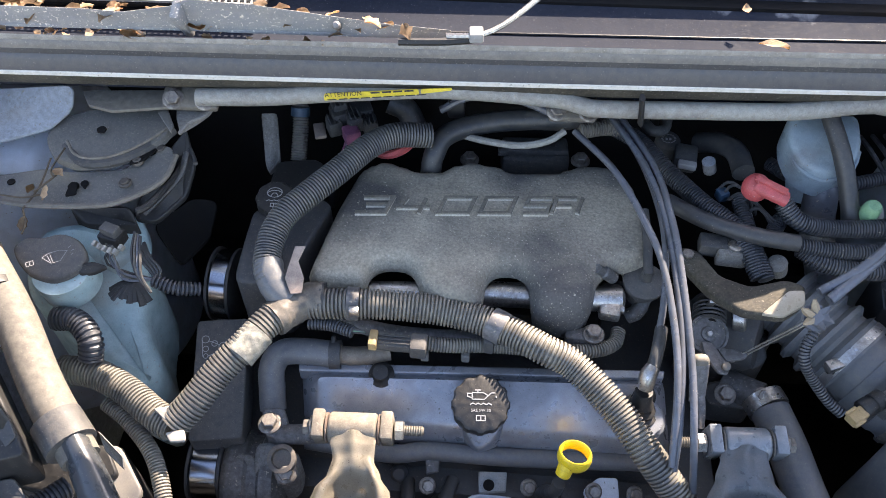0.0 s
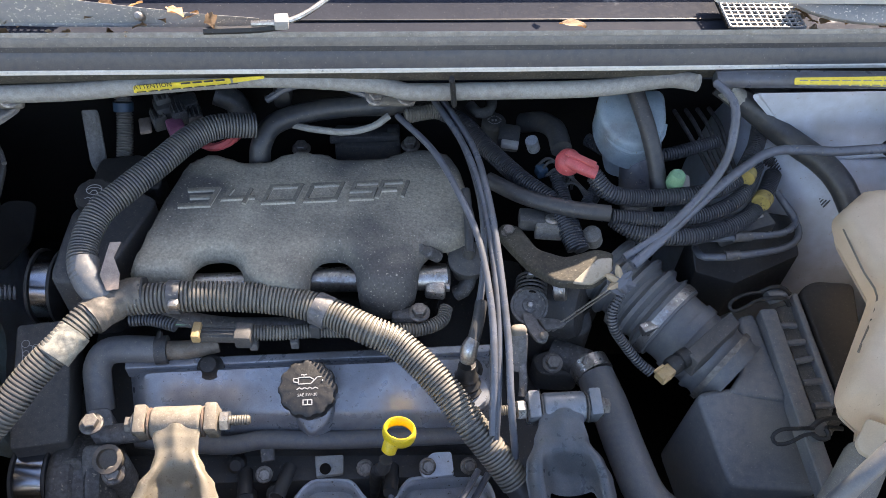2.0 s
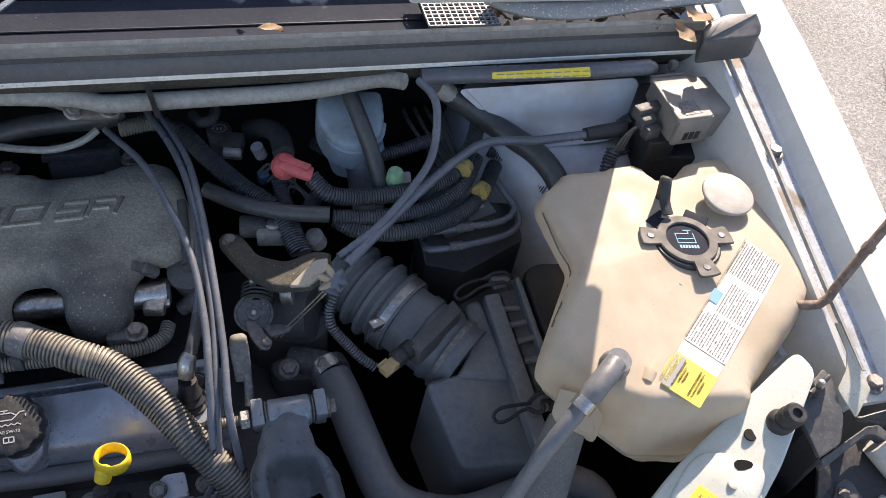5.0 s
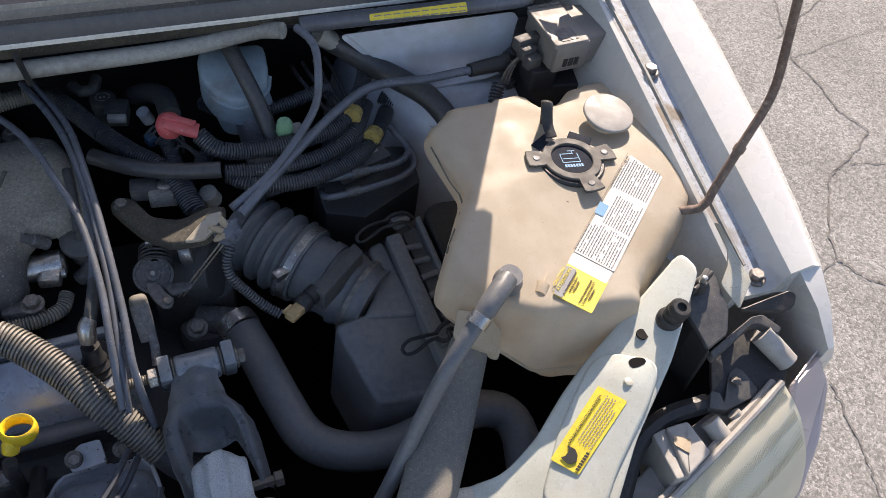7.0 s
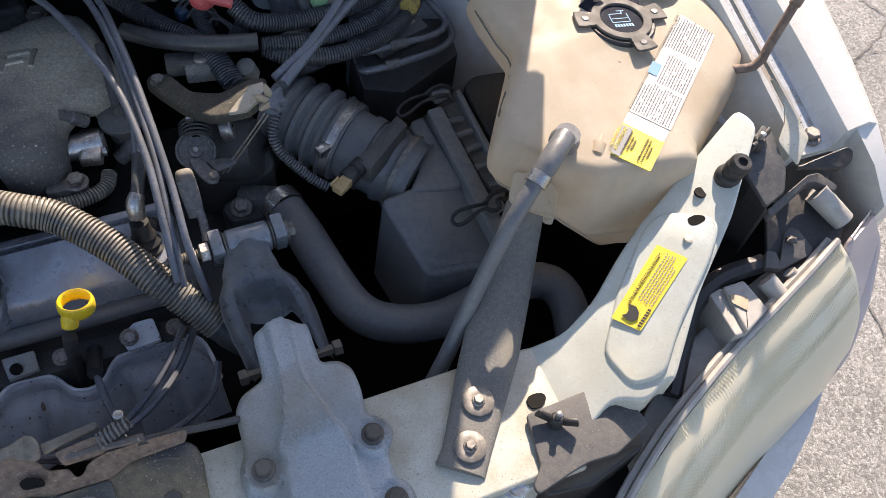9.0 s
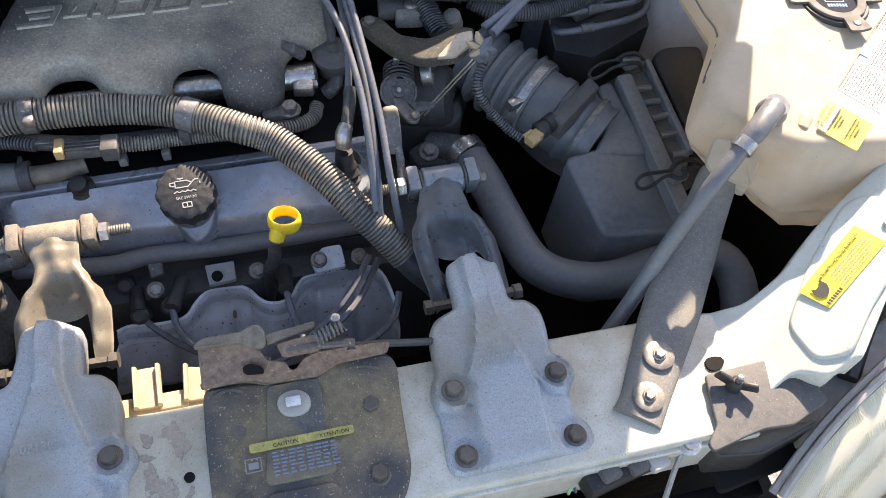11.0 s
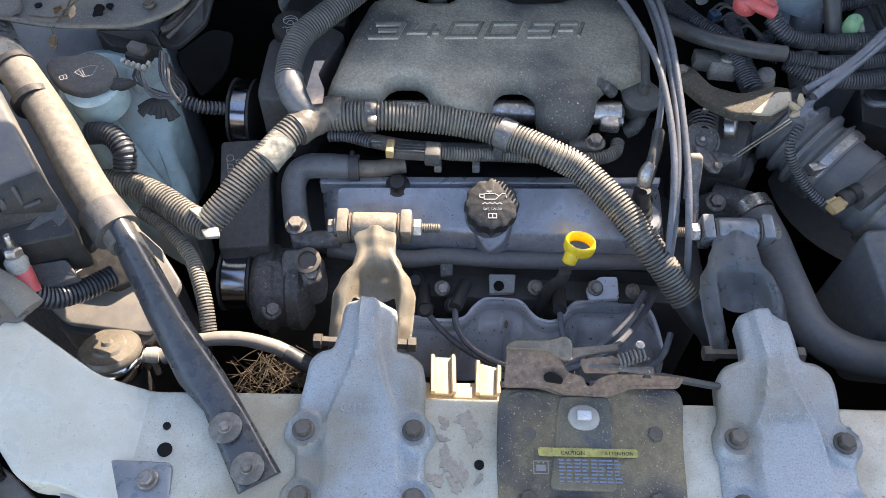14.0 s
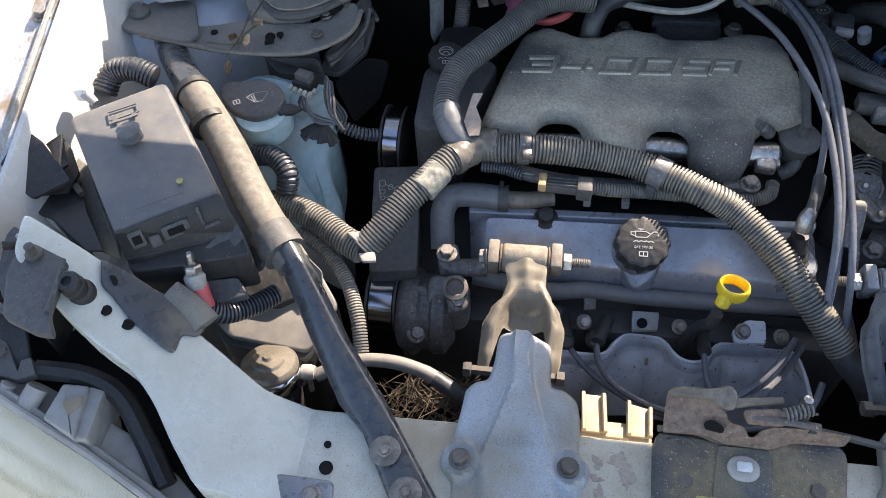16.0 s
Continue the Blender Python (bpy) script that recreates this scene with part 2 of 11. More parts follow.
AIRBOX = material("air_box_plastic", (0.112, 0.118, 0.128), (0.165, 0.163, 0.158), 0.42, grain=120, wear=6, bump=0.1, specks=0.25, speck_colour=(0.25, 0.24, 0.21), speck_size=420, stain=(0.215, 0.205, 0.18), stain_scale=9, stain_from=0.58, stain_to=0.76, dusting=0.1)
HOSEGREY = material("greyed_rubber_hose", (0.105, 0.113, 0.124), (0.145, 0.145, 0.142), 0.42, grain=160, wear=8, bump=0.08, specks=0.25, speck_colour=(0.2, 0.19, 0.17), speck_size=420, dusting=0.1)
COLLAR = material("filler_collar_plastic", (0.10, 0.094, 0.085), (0.082, 0.077, 0.07), 0.65, grain=60, wear=6, bump=0.0, gloss=0.25, dusting=0.04)
NAVY = material("navy_cap_plastic", (0.012, 0.016, 0.028), (0.02, 0.023, 0.032), 0.85, grain=200, wear=10, gloss=0.12)
TAGY = material("stained_yellow_tag", (0.40, 0.30, 0.09), (0.26, 0.19, 0.06), 0.6, grain=120, wear=40, specks=0.55, speck_colour=(0.06, 0.05, 0.03), speck_size=240)
# Mount paint in a sunlit tone; also colours the throttle bracket's lit tip.
MOUNT = material("sun_toned_greased_mount", (0.385, 0.34, 0.265), (0.34, 0.30, 0.23), 0.36, 0.1, grain=90, wear=7, bump=0.06, specks=0.25, speck_colour=(0.17, 0.14, 0.11), speck_size=420, coat=0.2, dusting=0.08)
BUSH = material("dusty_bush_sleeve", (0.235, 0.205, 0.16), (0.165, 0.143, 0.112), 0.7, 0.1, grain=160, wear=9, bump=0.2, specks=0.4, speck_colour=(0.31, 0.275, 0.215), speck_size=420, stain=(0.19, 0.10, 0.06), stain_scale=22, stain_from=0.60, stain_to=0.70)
# The same mount paint darkened to stand for shade.
MOUNTD = material("shade_toned_mount_paint", (0.165, 0.186, 0.208), (0.225, 0.232, 0.24), 0.34, 0.2, grain=90, wear=7, bump=0.08, specks=0.2, speck_colour=(0.30, 0.28, 0.25), speck_size=420, coat=0.2, stain=(0.10, 0.104, 0.11), stain_scale=9, stain_from=0.56, stain_to=0.72, dusting=0.1)
LATCH = material("grimed_latch_cover", (0.135, 0.108, 0.066), (0.215, 0.175, 0.108), 0.6, grain=120, wear=6, bump=0.25, specks=0.45, speck_colour=(0.30, 0.26, 0.18), speck_size=420, stain=(0.045, 0.046, 0.050), stain_scale=8, stain_from=0.46, stain_to=0.57, dusting=0.18)
TANK = material("yellowed_tank_plastic", (0.71, 0.635, 0.515), (0.64, 0.555, 0.43), 0.58, grain=30, wear=5, bump=0.02, specks=0.08, speck_colour=(0.5, 0.42, 0.32), speck_size=300, stain=(0.56, 0.465, 0.335), stain_scale=9, stain_from=0.52, stain_to=0.76, dusting=0.04, gloss=0.3, translucent=0.5)
SHROUD = material("tan_shroud_plastic", (0.36, 0.285, 0.19), (0.28, 0.22, 0.145), 0.6, grain=60, wear=9, bump=0.05, specks=0.2, speck_colour=(0.2, 0.16, 0.11))
WASHER = material("cyan_white_plastic", (0.37, 0.50, 0.51), (0.26, 0.37, 0.385), 0.45, grain=60, wear=5, bump=0.05, specks=0.3, speck_colour=(0.3, 0.3, 0.28), stain=(0.33, 0.35, 0.33), stain_scale=7, dusting=0.08)
LINER = material("blue_grey_liner", (0.26, 0.29, 0.325), (0.19, 0.205, 0.22), 0.5, grain=160, wear=6, bump=0.06, specks=0.4, speck_colour=(0.2, 0.185, 0.16), stain=(0.22, 0.20, 0.17), stain_scale=9, stain_from=0.55, stain_to=0.72)
APRON = material("inner_wing_paint", (0.54, 0.59, 0.66), (0.46, 0.49, 0.53), 0.4, grain=60, wear=4, bump=0.03, specks=0.1, speck_colour=(0.33, 0.3, 0.26), coat=0.2, stain=(0.36, 0.36, 0.35), stain_scale=6, stain_from=0.54, stain_to=0.72, dusting=0.05)
# Blue-grey base stands for shade in the gutter; stains and specks are dirt.
GUTTER = material("shade_blue_dirty_gutter", (0.40, 0.44, 0.49), (0.30, 0.32, 0.34), 0.6, grain=120, wear=12, bump=0.3, specks=0.5, speck_colour=(0.16, 0.135, 0.105), speck_size=300, stain=(0.20, 0.165, 0.12), stain_scale=18, stain_from=0.50, stain_to=0.62)
BRAKE = material("brake_reservoir_plastic", (0.36, 0.45, 0.50), (0.27, 0.34, 0.385), 0.3, grain=50, wear=10, bump=0.03, specks=0.15, stain=(0.24, 0.26, 0.26), stain_scale=14, stain_from=0.56, stain_to=0.75, dusting=0.06, translucent=0.25)
YELLOW = material("yellow_plastic", (0.82, 0.58, 0.02), (0.70, 0.47, 0.03), 0.4, grain=90, wear=30, specks=0.2, speck_colour=(0.35, 0.26, 0.05))
LABEL_Y = material("yellow_label", (0.78, 0.62, 0.06), (0.68, 0.52, 0.05), 0.5, grain=150, wear=20, specks=0.25, speck_colour=(0.4, 0.33, 0.1), dusting=0.08)
LABEL_YD = material("faded_yellow_label", (0.42, 0.38, 0.10), (0.28, 0.25, 0.09), 0.7, grain=150, wear=20, specks=0.5, speck_colour=(0.2, 0.18, 0.1))
LABEL_W = material("white_label", (0.74, 0.74, 0.72), (0.62, 0.62, 0.60), 0.45, grain=150, wear=14, specks=0.3, speck_colour=(0.4, 0.38, 0.34), dusting=0.08)
# Lip kept bright to stand for light bounced up under the strip.
LIP = material("bounce_toned_strip_lip", (0.70, 0.68, 0.62), (0.58, 0.56, 0.50), 0.5, grain=150, wear=14, specks=0.2, speck_colour=(0.3, 0.28, 0.24), dusting=0.08)
LABEL_B = material("faded_print_panel", (0.062, 0.068, 0.078), (0.115, 0.108, 0.083), 0.65, grain=150, wear=14, specks=0.5, speck_colour=(0.25, 0.22, 0.16), speck_size=420, stain=(0.15, 0.13, 0.088), stain_scale=18, stain_from=0.52, stain_to=0.62)
INK = plain("ink", (0.03, 0.03, 0.03), 0.6)
INK_PALE = plain("pale_ink", (0.36, 0.36, 0.355), 0.6)
INK_GREY = plain("grey_ink", (0.22, 0.22, 0.22), 0.6)
INK_MID = plain("faded_black_ink", (0.06, 0.06, 0.062), 0.6)
INK_BLUE = plain("blue_ink", (0.11, 0.26, 0.42), 0.6)
INK_DULL = plain("dull_blue_ink", (0.15, 0.20, 0.29), 0.7)
RED = material("red_plastic", (0.50, 0.085, 0.09), (0.40, 0.075, 0.075), 0.45, grain=90, wear=30, specks=0.2, speck_colour=(0.5, 0.25, 0.23))
PINK = material("violet_pink_plastic", (0.27, 0.095, 0.17), (0.17, 0.06, 0.11), 0.5)
GREEN = material("green_cap_plastic", (0.22, 0.42, 0.24), (0.18, 0.34, 0.2), 0.45)
BLUE = material("blue_plastic", (0.03, 0.07, 0.125), (0.025, 0.055, 0.09), 0.45)
WIRE = material("grey_cable_sleeve", (0.115, 0.125, 0.148), (0.085, 0.09, 0.10), 0.35, grain=80, wear=16, specks=0.1, dusting=0.06)
WIREB = material("black_cable", (0.03, 0.031, 0.034), (0.05, 0.049, 0.047), 0.5, grain=150, wear=20)
COWL = material("cowl_plastic", (0.016, 0.020, 0.030), (0.028, 0.032, 0.042), 0.85, grain=150, wear=8, specks=0.15, speck_colour=(0.12, 0.12, 0.12), speck_size=520, stain=(0.20, 0.205, 0.21), stain_scale=16, stain_from=0.67, stain_to=0.74, gloss=0.12)
LIDDUST = material("dusted_lid_plastic", (0.095, 0.097, 0.10), (0.135, 0.13, 0.12), 0.5, grain=60, wear=4, bump=0.03, specks=0.15, speck_colour=(0.24, 0.22, 0.18), speck_size=420, stain=(0.165, 0.152, 0.13), stain_scale=5, stain_from=0.5, stain_to=0.7, gloss=0.4, dusting=0.06)
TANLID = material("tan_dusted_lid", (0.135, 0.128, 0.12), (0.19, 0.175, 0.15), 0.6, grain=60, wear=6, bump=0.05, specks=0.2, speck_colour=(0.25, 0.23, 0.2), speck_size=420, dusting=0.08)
GREYDUST = material("grey_dusted_plastic", (0.20, 0.193, 0.178), (0.14, 0.134, 0.122), 0.85, grain=240, wear=8, bump=0.15, specks=0.45, speck_colour=(0.28, 0.26, 0.22), speck_size=620)
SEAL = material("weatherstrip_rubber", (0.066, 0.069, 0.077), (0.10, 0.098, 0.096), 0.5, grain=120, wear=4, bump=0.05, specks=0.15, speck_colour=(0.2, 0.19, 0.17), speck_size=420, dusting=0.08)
# Groove, roll and top edge tones carry the strip's light and shade.
SEALDARK = material("shade_toned_groove_rubber", (0.028, 0.029, 0.032), (0.06, 0.058, 0.055), 0.6, grain=260, wear=12, specks=0.4, speck_colour=(0.2, 0.185, 0.16), speck_size=620)
SEALROLL = material("light_toned_dusted_roll", (0.15, 0.145, 0.135), (0.22, 0.208, 0.185), 0.6, grain=120, wear=7, bump=0.06, specks=0.3, speck_colour=(0.32, 0.30, 0.26), speck_size=420, dusting=0.1)
SEALTOP = material("sun_pale_strip_edge", (0.34, 0.32, 0.28), (0.24, 0.225, 0.195), 0.7, grain=120, wear=20, specks=0.4, speck_colour=(0.42, 0.39, 0.34), speck_size=420, gloss=0.3, dusting=0.1)
WIPER = material("faded_wiper_paint", (0.24, 0.245, 0.25), (0.30, 0.295, 0.28), 0.55, grain=120, wear=14, specks=0.6, speck_colour=(0.66, 0.61, 0.52), speck_size=330, gloss=0.35, dusting=0.08)
PALEHOSE = material("pale_grey_pipe", (0.30, 0.30, 0.27), (0.22, 0.21, 0.19), 0.6, grain=150, wear=10, specks=0.3)
LEAF = material("dry_leaf", (0.44, 0.31, 0.19), (0.29, 0.19, 0.11), 0.8, grain=80, wear=30, vary=0.4)
STRAW = material("dry_straw", (0.105, 0.08, 0.052), (0.06, 0.047, 0.033), 0.85, grain=80, wear=30)
GOLD = material("tarnished_plating", (0.22, 0.20, 0.165), (0.15, 0.132, 0.105), 0.45, 0.5, grain=120, wear=20)
# Near-black standing in for shade deep in the bay and inside openings.
DARK = material("deep_shade_black", (0.007, 0.007, 0.0075), (0.014, 0.013, 0.012), 0.85, grain=60, wear=6, gloss=0.15)
HEADMET = material("sooty_cast_metal", (0.040, 0.041, 0.044), (0.065, 0.062, 0.057), 0.6, 0.1, grain=160, wear=9, bump=0.4, specks=0.3, speck_colour=(0.12, 0.11, 0.095))
CHROME = plain("bright_steel", (0.62, 0.63, 0.65), 0.12, 1.0)
POLISHED = plain("polished_pulley", (0.36, 0.38, 0.42), 0.2, 1.0)
LENS = plain("headlight_lens", (0.80, 0.74, 0.56), 0.25, 0.0, 0.35)
LAMPBODY = material("grey_lamp_housing", (0.36, 0.345, 0.315), (0.28, 0.265, 0.24), 0.6, grain=60, wear=7, specks=0.2, dusting=0.06)
REFLECT = material("hazed_reflector", (0.62, 0.58, 0.44), (0.50, 0.47, 0.36), 0.25, 0.6, grain=40, wear=8, bump=0.02)
INDICATOR = plain("side_lamp_lens", (0.78, 0.68, 0.66), 0.2, 0.0, 0.5)


# ---- building helpers ----
def finish(name, bm, mat, angle=40):
    me = bpy.data.meshes.new(name)
    bmesh.ops.recalc_face_normals(bm, faces=bm.faces[:])
    for f in bm.faces:
        f.smooth = f.material_index == 0
        f.material_index = 0
    bm.to_mesh(me)
    bm.free()
    me.set_sharp_from_angle(angle=radians(angle))
    if mat:
        me.materials.append(mat)
    return me


def thing(name, at, label, category, group="", kind=""):
    """An empty at the thing's base that carries its parts."""
    e = new(name)
    e.empty_display_size = 0.02
    e.location = at
    return tagged(e, label, category, group, kind)


def under(ob, parent):
    ob.parent = parent
    if parent.data is None:
        ob.matrix_parent_inverse = Matrix.Translation(-Vector(parent.location))
    return ob


def part(name, bm, mat, parent, label="", angle=40):
    ob = under(new(name, finish(name, bm, mat, angle)), parent)
    return tagged(ob, label)


def shared(name, me, parent, m, label=""):
    """A part that shares its mesh with others alike."""
    ob = under(new(name, me), parent)
    ob.matrix_basis = m
    return tagged(ob, label)


def whole(name, bm, mat, label, category, group="", kind="", angle=40):
    return tagged(new(name, finish(name, bm, mat, angle)), label, category, group, kind)


def curve_through(pts, step=0.006):
    """Points along a smooth line through pts (centripetal enough for hoses), evenly spaced."""
    p = [Vector(q) for q in pts]
    if len(p) == 2:
        n = max(2, int((p[1] - p[0]).length / step))
        return [p[0].lerp(p[1], i / n) for i in range(n + 1)]
    p = [p[0] * 2 - p[1]] + p + [p[-1] * 2 - p[-2]]
    out = []
    for a, b, c, d in zip(p, p[1:], p[2:], p[3:]):
        n = max(2, int((c - b).length / step * 3))
        t1, t2 = (c - a) * 0.5, (d - b) * 0.5
        k = (c - b).length
        t1 = t1.normalized() * min(t1.length, k * 1.2)
        t2 = t2.normalized() * min(t2.length, k * 1.2)
        for i in range(n):
            s = i / n
            out.append(b * (2 * s**3 - 3 * s**2 + 1) + t1 * (s**3 - 2 * s**2 + s) + c * (-2 * s**3 + 3 * s**2) + t2 * (s**3 - s**2))
    out.append(p[-2])
    even, left = [out[0]], 0.0
    for a, b in zip(out, out[1:]):
        left += (b - a).length
        if left >= step:
            even.append(b)
            left = 0.0
    if (even[-1] - out[-1]).length > step * 0.3:
        even.append(out[-1])
    return even


def sweep(bm, line, radius, sides=10, flat=1.0, up=None, caps=True):
    """A tube round line; radius is a number or a function of the distance along it."""
    rings, dist, side = [], 0.0, None
    for i, c in enumerate(line):
        ahead = (line[min(i + 1, len(line) - 1)] - line[max(i - 1, 0)]).normalized()
        if side is None:
            ref = Vector(up) if up else (Vector((0, 0, 1)) if abs(ahead.z) < 0.9 else Vector((1, 0, 0)))
            side = ahead.cross(ref).normalized()
        side = (side - ahead * side.dot(ahead)).normalized()
        top = side.cross(ahead)
        if i:
            dist += (c - line[i - 1]).length
        r = radius(dist) if callable(radius) else radius
        rings.append([bm.verts.new(c + side * (r * math.cos(2 * math.pi * k / sides)) + top * (r * flat * math.sin(2 * math.pi * k / sides))) for k in range(sides)])
    for a, b in zip(rings, rings[1:]):
        for k in range(sides):
            bm.faces.new((a[k], a[(k + 1) % sides], b[(k + 1) % sides], b[k]))
    if caps:
        bm.faces.new(rings[0])
        bm.faces.new(rings[-1])
    return bm


def tube(pts, radius, sides=10, step=0.008, flat=1.0):
    return sweep(bmesh.new(), curve_through(pts, step), radius, sides, flat)


def ribbed(pts, radius, pitch=0.0046, depth=0.0032, sides=14):
    """Corrugated tube: each rib a flat crown between two steep flanks."""
    line = curve_through(pts, 0.002)
    dist = [0.0]
    for p, q in zip(line, line[1:]):
        dist.append(dist[-1] + (q - p).length)
    n = max(2, int(dist[-1] / pitch))
    want = [((i + f) * dist[-1] / n, d) for i in range(n) for f, d in ((0.0, depth), (0.20, depth * 0.92), (0.36, 0.0), (0.84, 0.0))] + [(dist[-1], depth)]
    centres, k = [], 0
    for w, d in want:
        while k < len(dist) - 2 and dist[k + 1] < w:
            k += 1
        f = (w - dist[k]) / max(1e-9, dist[k + 1] - dist[k])
        centres.append(line[k].lerp(line[k + 1], min(1.0, max(0.0, f))))
    radii = [radius - d for w, d in want]
    bm, rings, side = bmesh.new(), [], None
    for i, c in enumerate(centres):
        ahead = (centres[min(i + 3, len(centres) - 1)] - centres[max(i - 3, 0)]).normalized()
        if side is None:
            side = ahead.cross(Vector((0, 0, 1)) if abs(ahead.z) < 0.9 else Vector((1, 0, 0))).normalized()
        side = (side - ahead * side.dot(ahead)).normalized()
        top = side.cross(ahead)
        rings.append([bm.verts.new(c + (side * math.cos(2 * math.pi * j / sides) + top * math.sin(2 * math.pi * j / sides)) * radii[i]) for j in range(sides)])
    for p, q in zip(rings, rings[1:]):
        for j in range(sides):
            bm.faces.new((p[j], p[(j + 1) % sides], q[(j + 1) % sides], q[j]))
    bm.faces.new(rings[0])
    bm.faces.new(rings[-1])
    return bm


def ring_stack(rings, caps=(True, True)):
    """A skin over rings of equally many points."""
    bm = bmesh.new()
    vs = [[bm.verts.new(p) for p in r] for r in rings]
    n = len(vs[0])
    for a, b in zip(vs, vs[1:]):
        for k in range(n):
            bm.faces.new((a[k], a[(k + 1) % n], b[(k + 1) % n], b[k]))
    if caps[0]:
        bm.faces.new(vs[0][::-1])
    if caps[1]:
        bm.faces.new(vs[-1])
    return bm


def turned(profile, m, sides=24, wave=0, depth=0.0):
    """A lathed shape: (radius, height) pairs about the z axis of m; wave scallops it."""
    rings = []
    for r, h in profile:
        rings.append([m @ Vector(((r - (depth if wave and math.cos(wave * 2 * math.pi * k / sides) < -0.2 else 0)) * math.cos(2 * math.pi * k / sides), (r - (depth if wave and math.cos(wave * 2 * math.pi * k / sides) < -0.2 else 0)) * math.sin(2 * math.pi * k / sides), h)) for k in range(sides)])
    return ring_stack(rings)


def inset(pts, d):
    """The outline moved inwards by d (counter-clockwise outline), in the xy plane."""
    out, n = [], len(pts)
    for i in range(n):
        a, b, c = pts[i - 1], pts[i], pts[(i + 1) % n]
        u, v = (b - a).xy.normalized(), (c - b).xy.normalized()
        nu, nv = Vector((-u.y, u.x)), Vector((-v.y, v.x))
        k = nu + nv
        k = k / max(0.35, k.length_squared / 2) if k.length > 1e-6 else nu
        out.append(Vector((b.x + k.x * d, b.y + k.y * d, b.z)))
    return out


def rounded(pts, radius, steps=3):
    """The outline with its corners rounded off."""
    out, n = [], len(pts)
    for i in range(n):
        a, b, c = pts[i - 1], pts[i], pts[(i + 1) % n]
        ra = min(radius, (a - b).length * 0.45)
        rc = min(radius, (c - b).length * 0.45)
        s, e = b + (a - b).normalized() * ra, b + (c - b).normalized() * rc
        for k in range(steps + 1):
            t = k / steps
            out.append(s * (1 - t) ** 2 + b * 2 * t * (1 - t) + e * t * t)
    return out


def ccw(pts):
    p = [Vector(q) for q in pts]
    area = sum(a.x * b.y - b.x * a.y for a, b in zip(p, p[1:] + p[:1]))
    return p if area > 0 else p[::-1]


def capped(rings):
    """A skin over rings whose end caps are filled as flat outlines, then lifted to their own heights."""
    bm = ring_stack([[Vector((p.x, p.y, 0.01 * i)) for p in r] for i, r in enumerate(rings)])
    bm.normal_update()
    lids = bmesh.ops.triangulate(bm, faces=[f for f in bm.faces if len(f.verts) > 4])["faces"]
    for v, p in zip(bm.verts, [p for r in rings for p in r]):
        v.co.z = p.z
    bm.normal_update()
    upper = [f for f in lids if f.verts[0].co.z > -1e6 and f.normal.z > 0]
    mean = sum((f.normal * f.calc_area() for f in upper), Vector()).normalized() if upper else Vector((0, 0, 1))
    if all(f.normal.dot(mean) > 0.999 for f in upper if f.calc_area() > 1e-6):
        for f in lids:
            f.material_index = 1
    return bm


def slab(pts, thick, corner=0.006, edge=0.002, draft=0.0, steps=3):
    """A plate or block under an outline: rounded corners, softened upper edge; each point keeps its own height."""
    o = rounded(ccw(pts), corner, steps) if corner else ccw(pts)
    down = Vector((0, 0, -thick))
    wide = inset(o, -draft)
    rings = [[p + down for p in wide]]
    for f in (0.0, 0.35, 0.7, 1.0):
        a = f * math.pi / 2
        rings.append([p + Vector((0, 0, -edge * (1 - math.sin(a)))) for p in inset(o, edge * (1 - math.cos(a)))])
    return capped(rings)


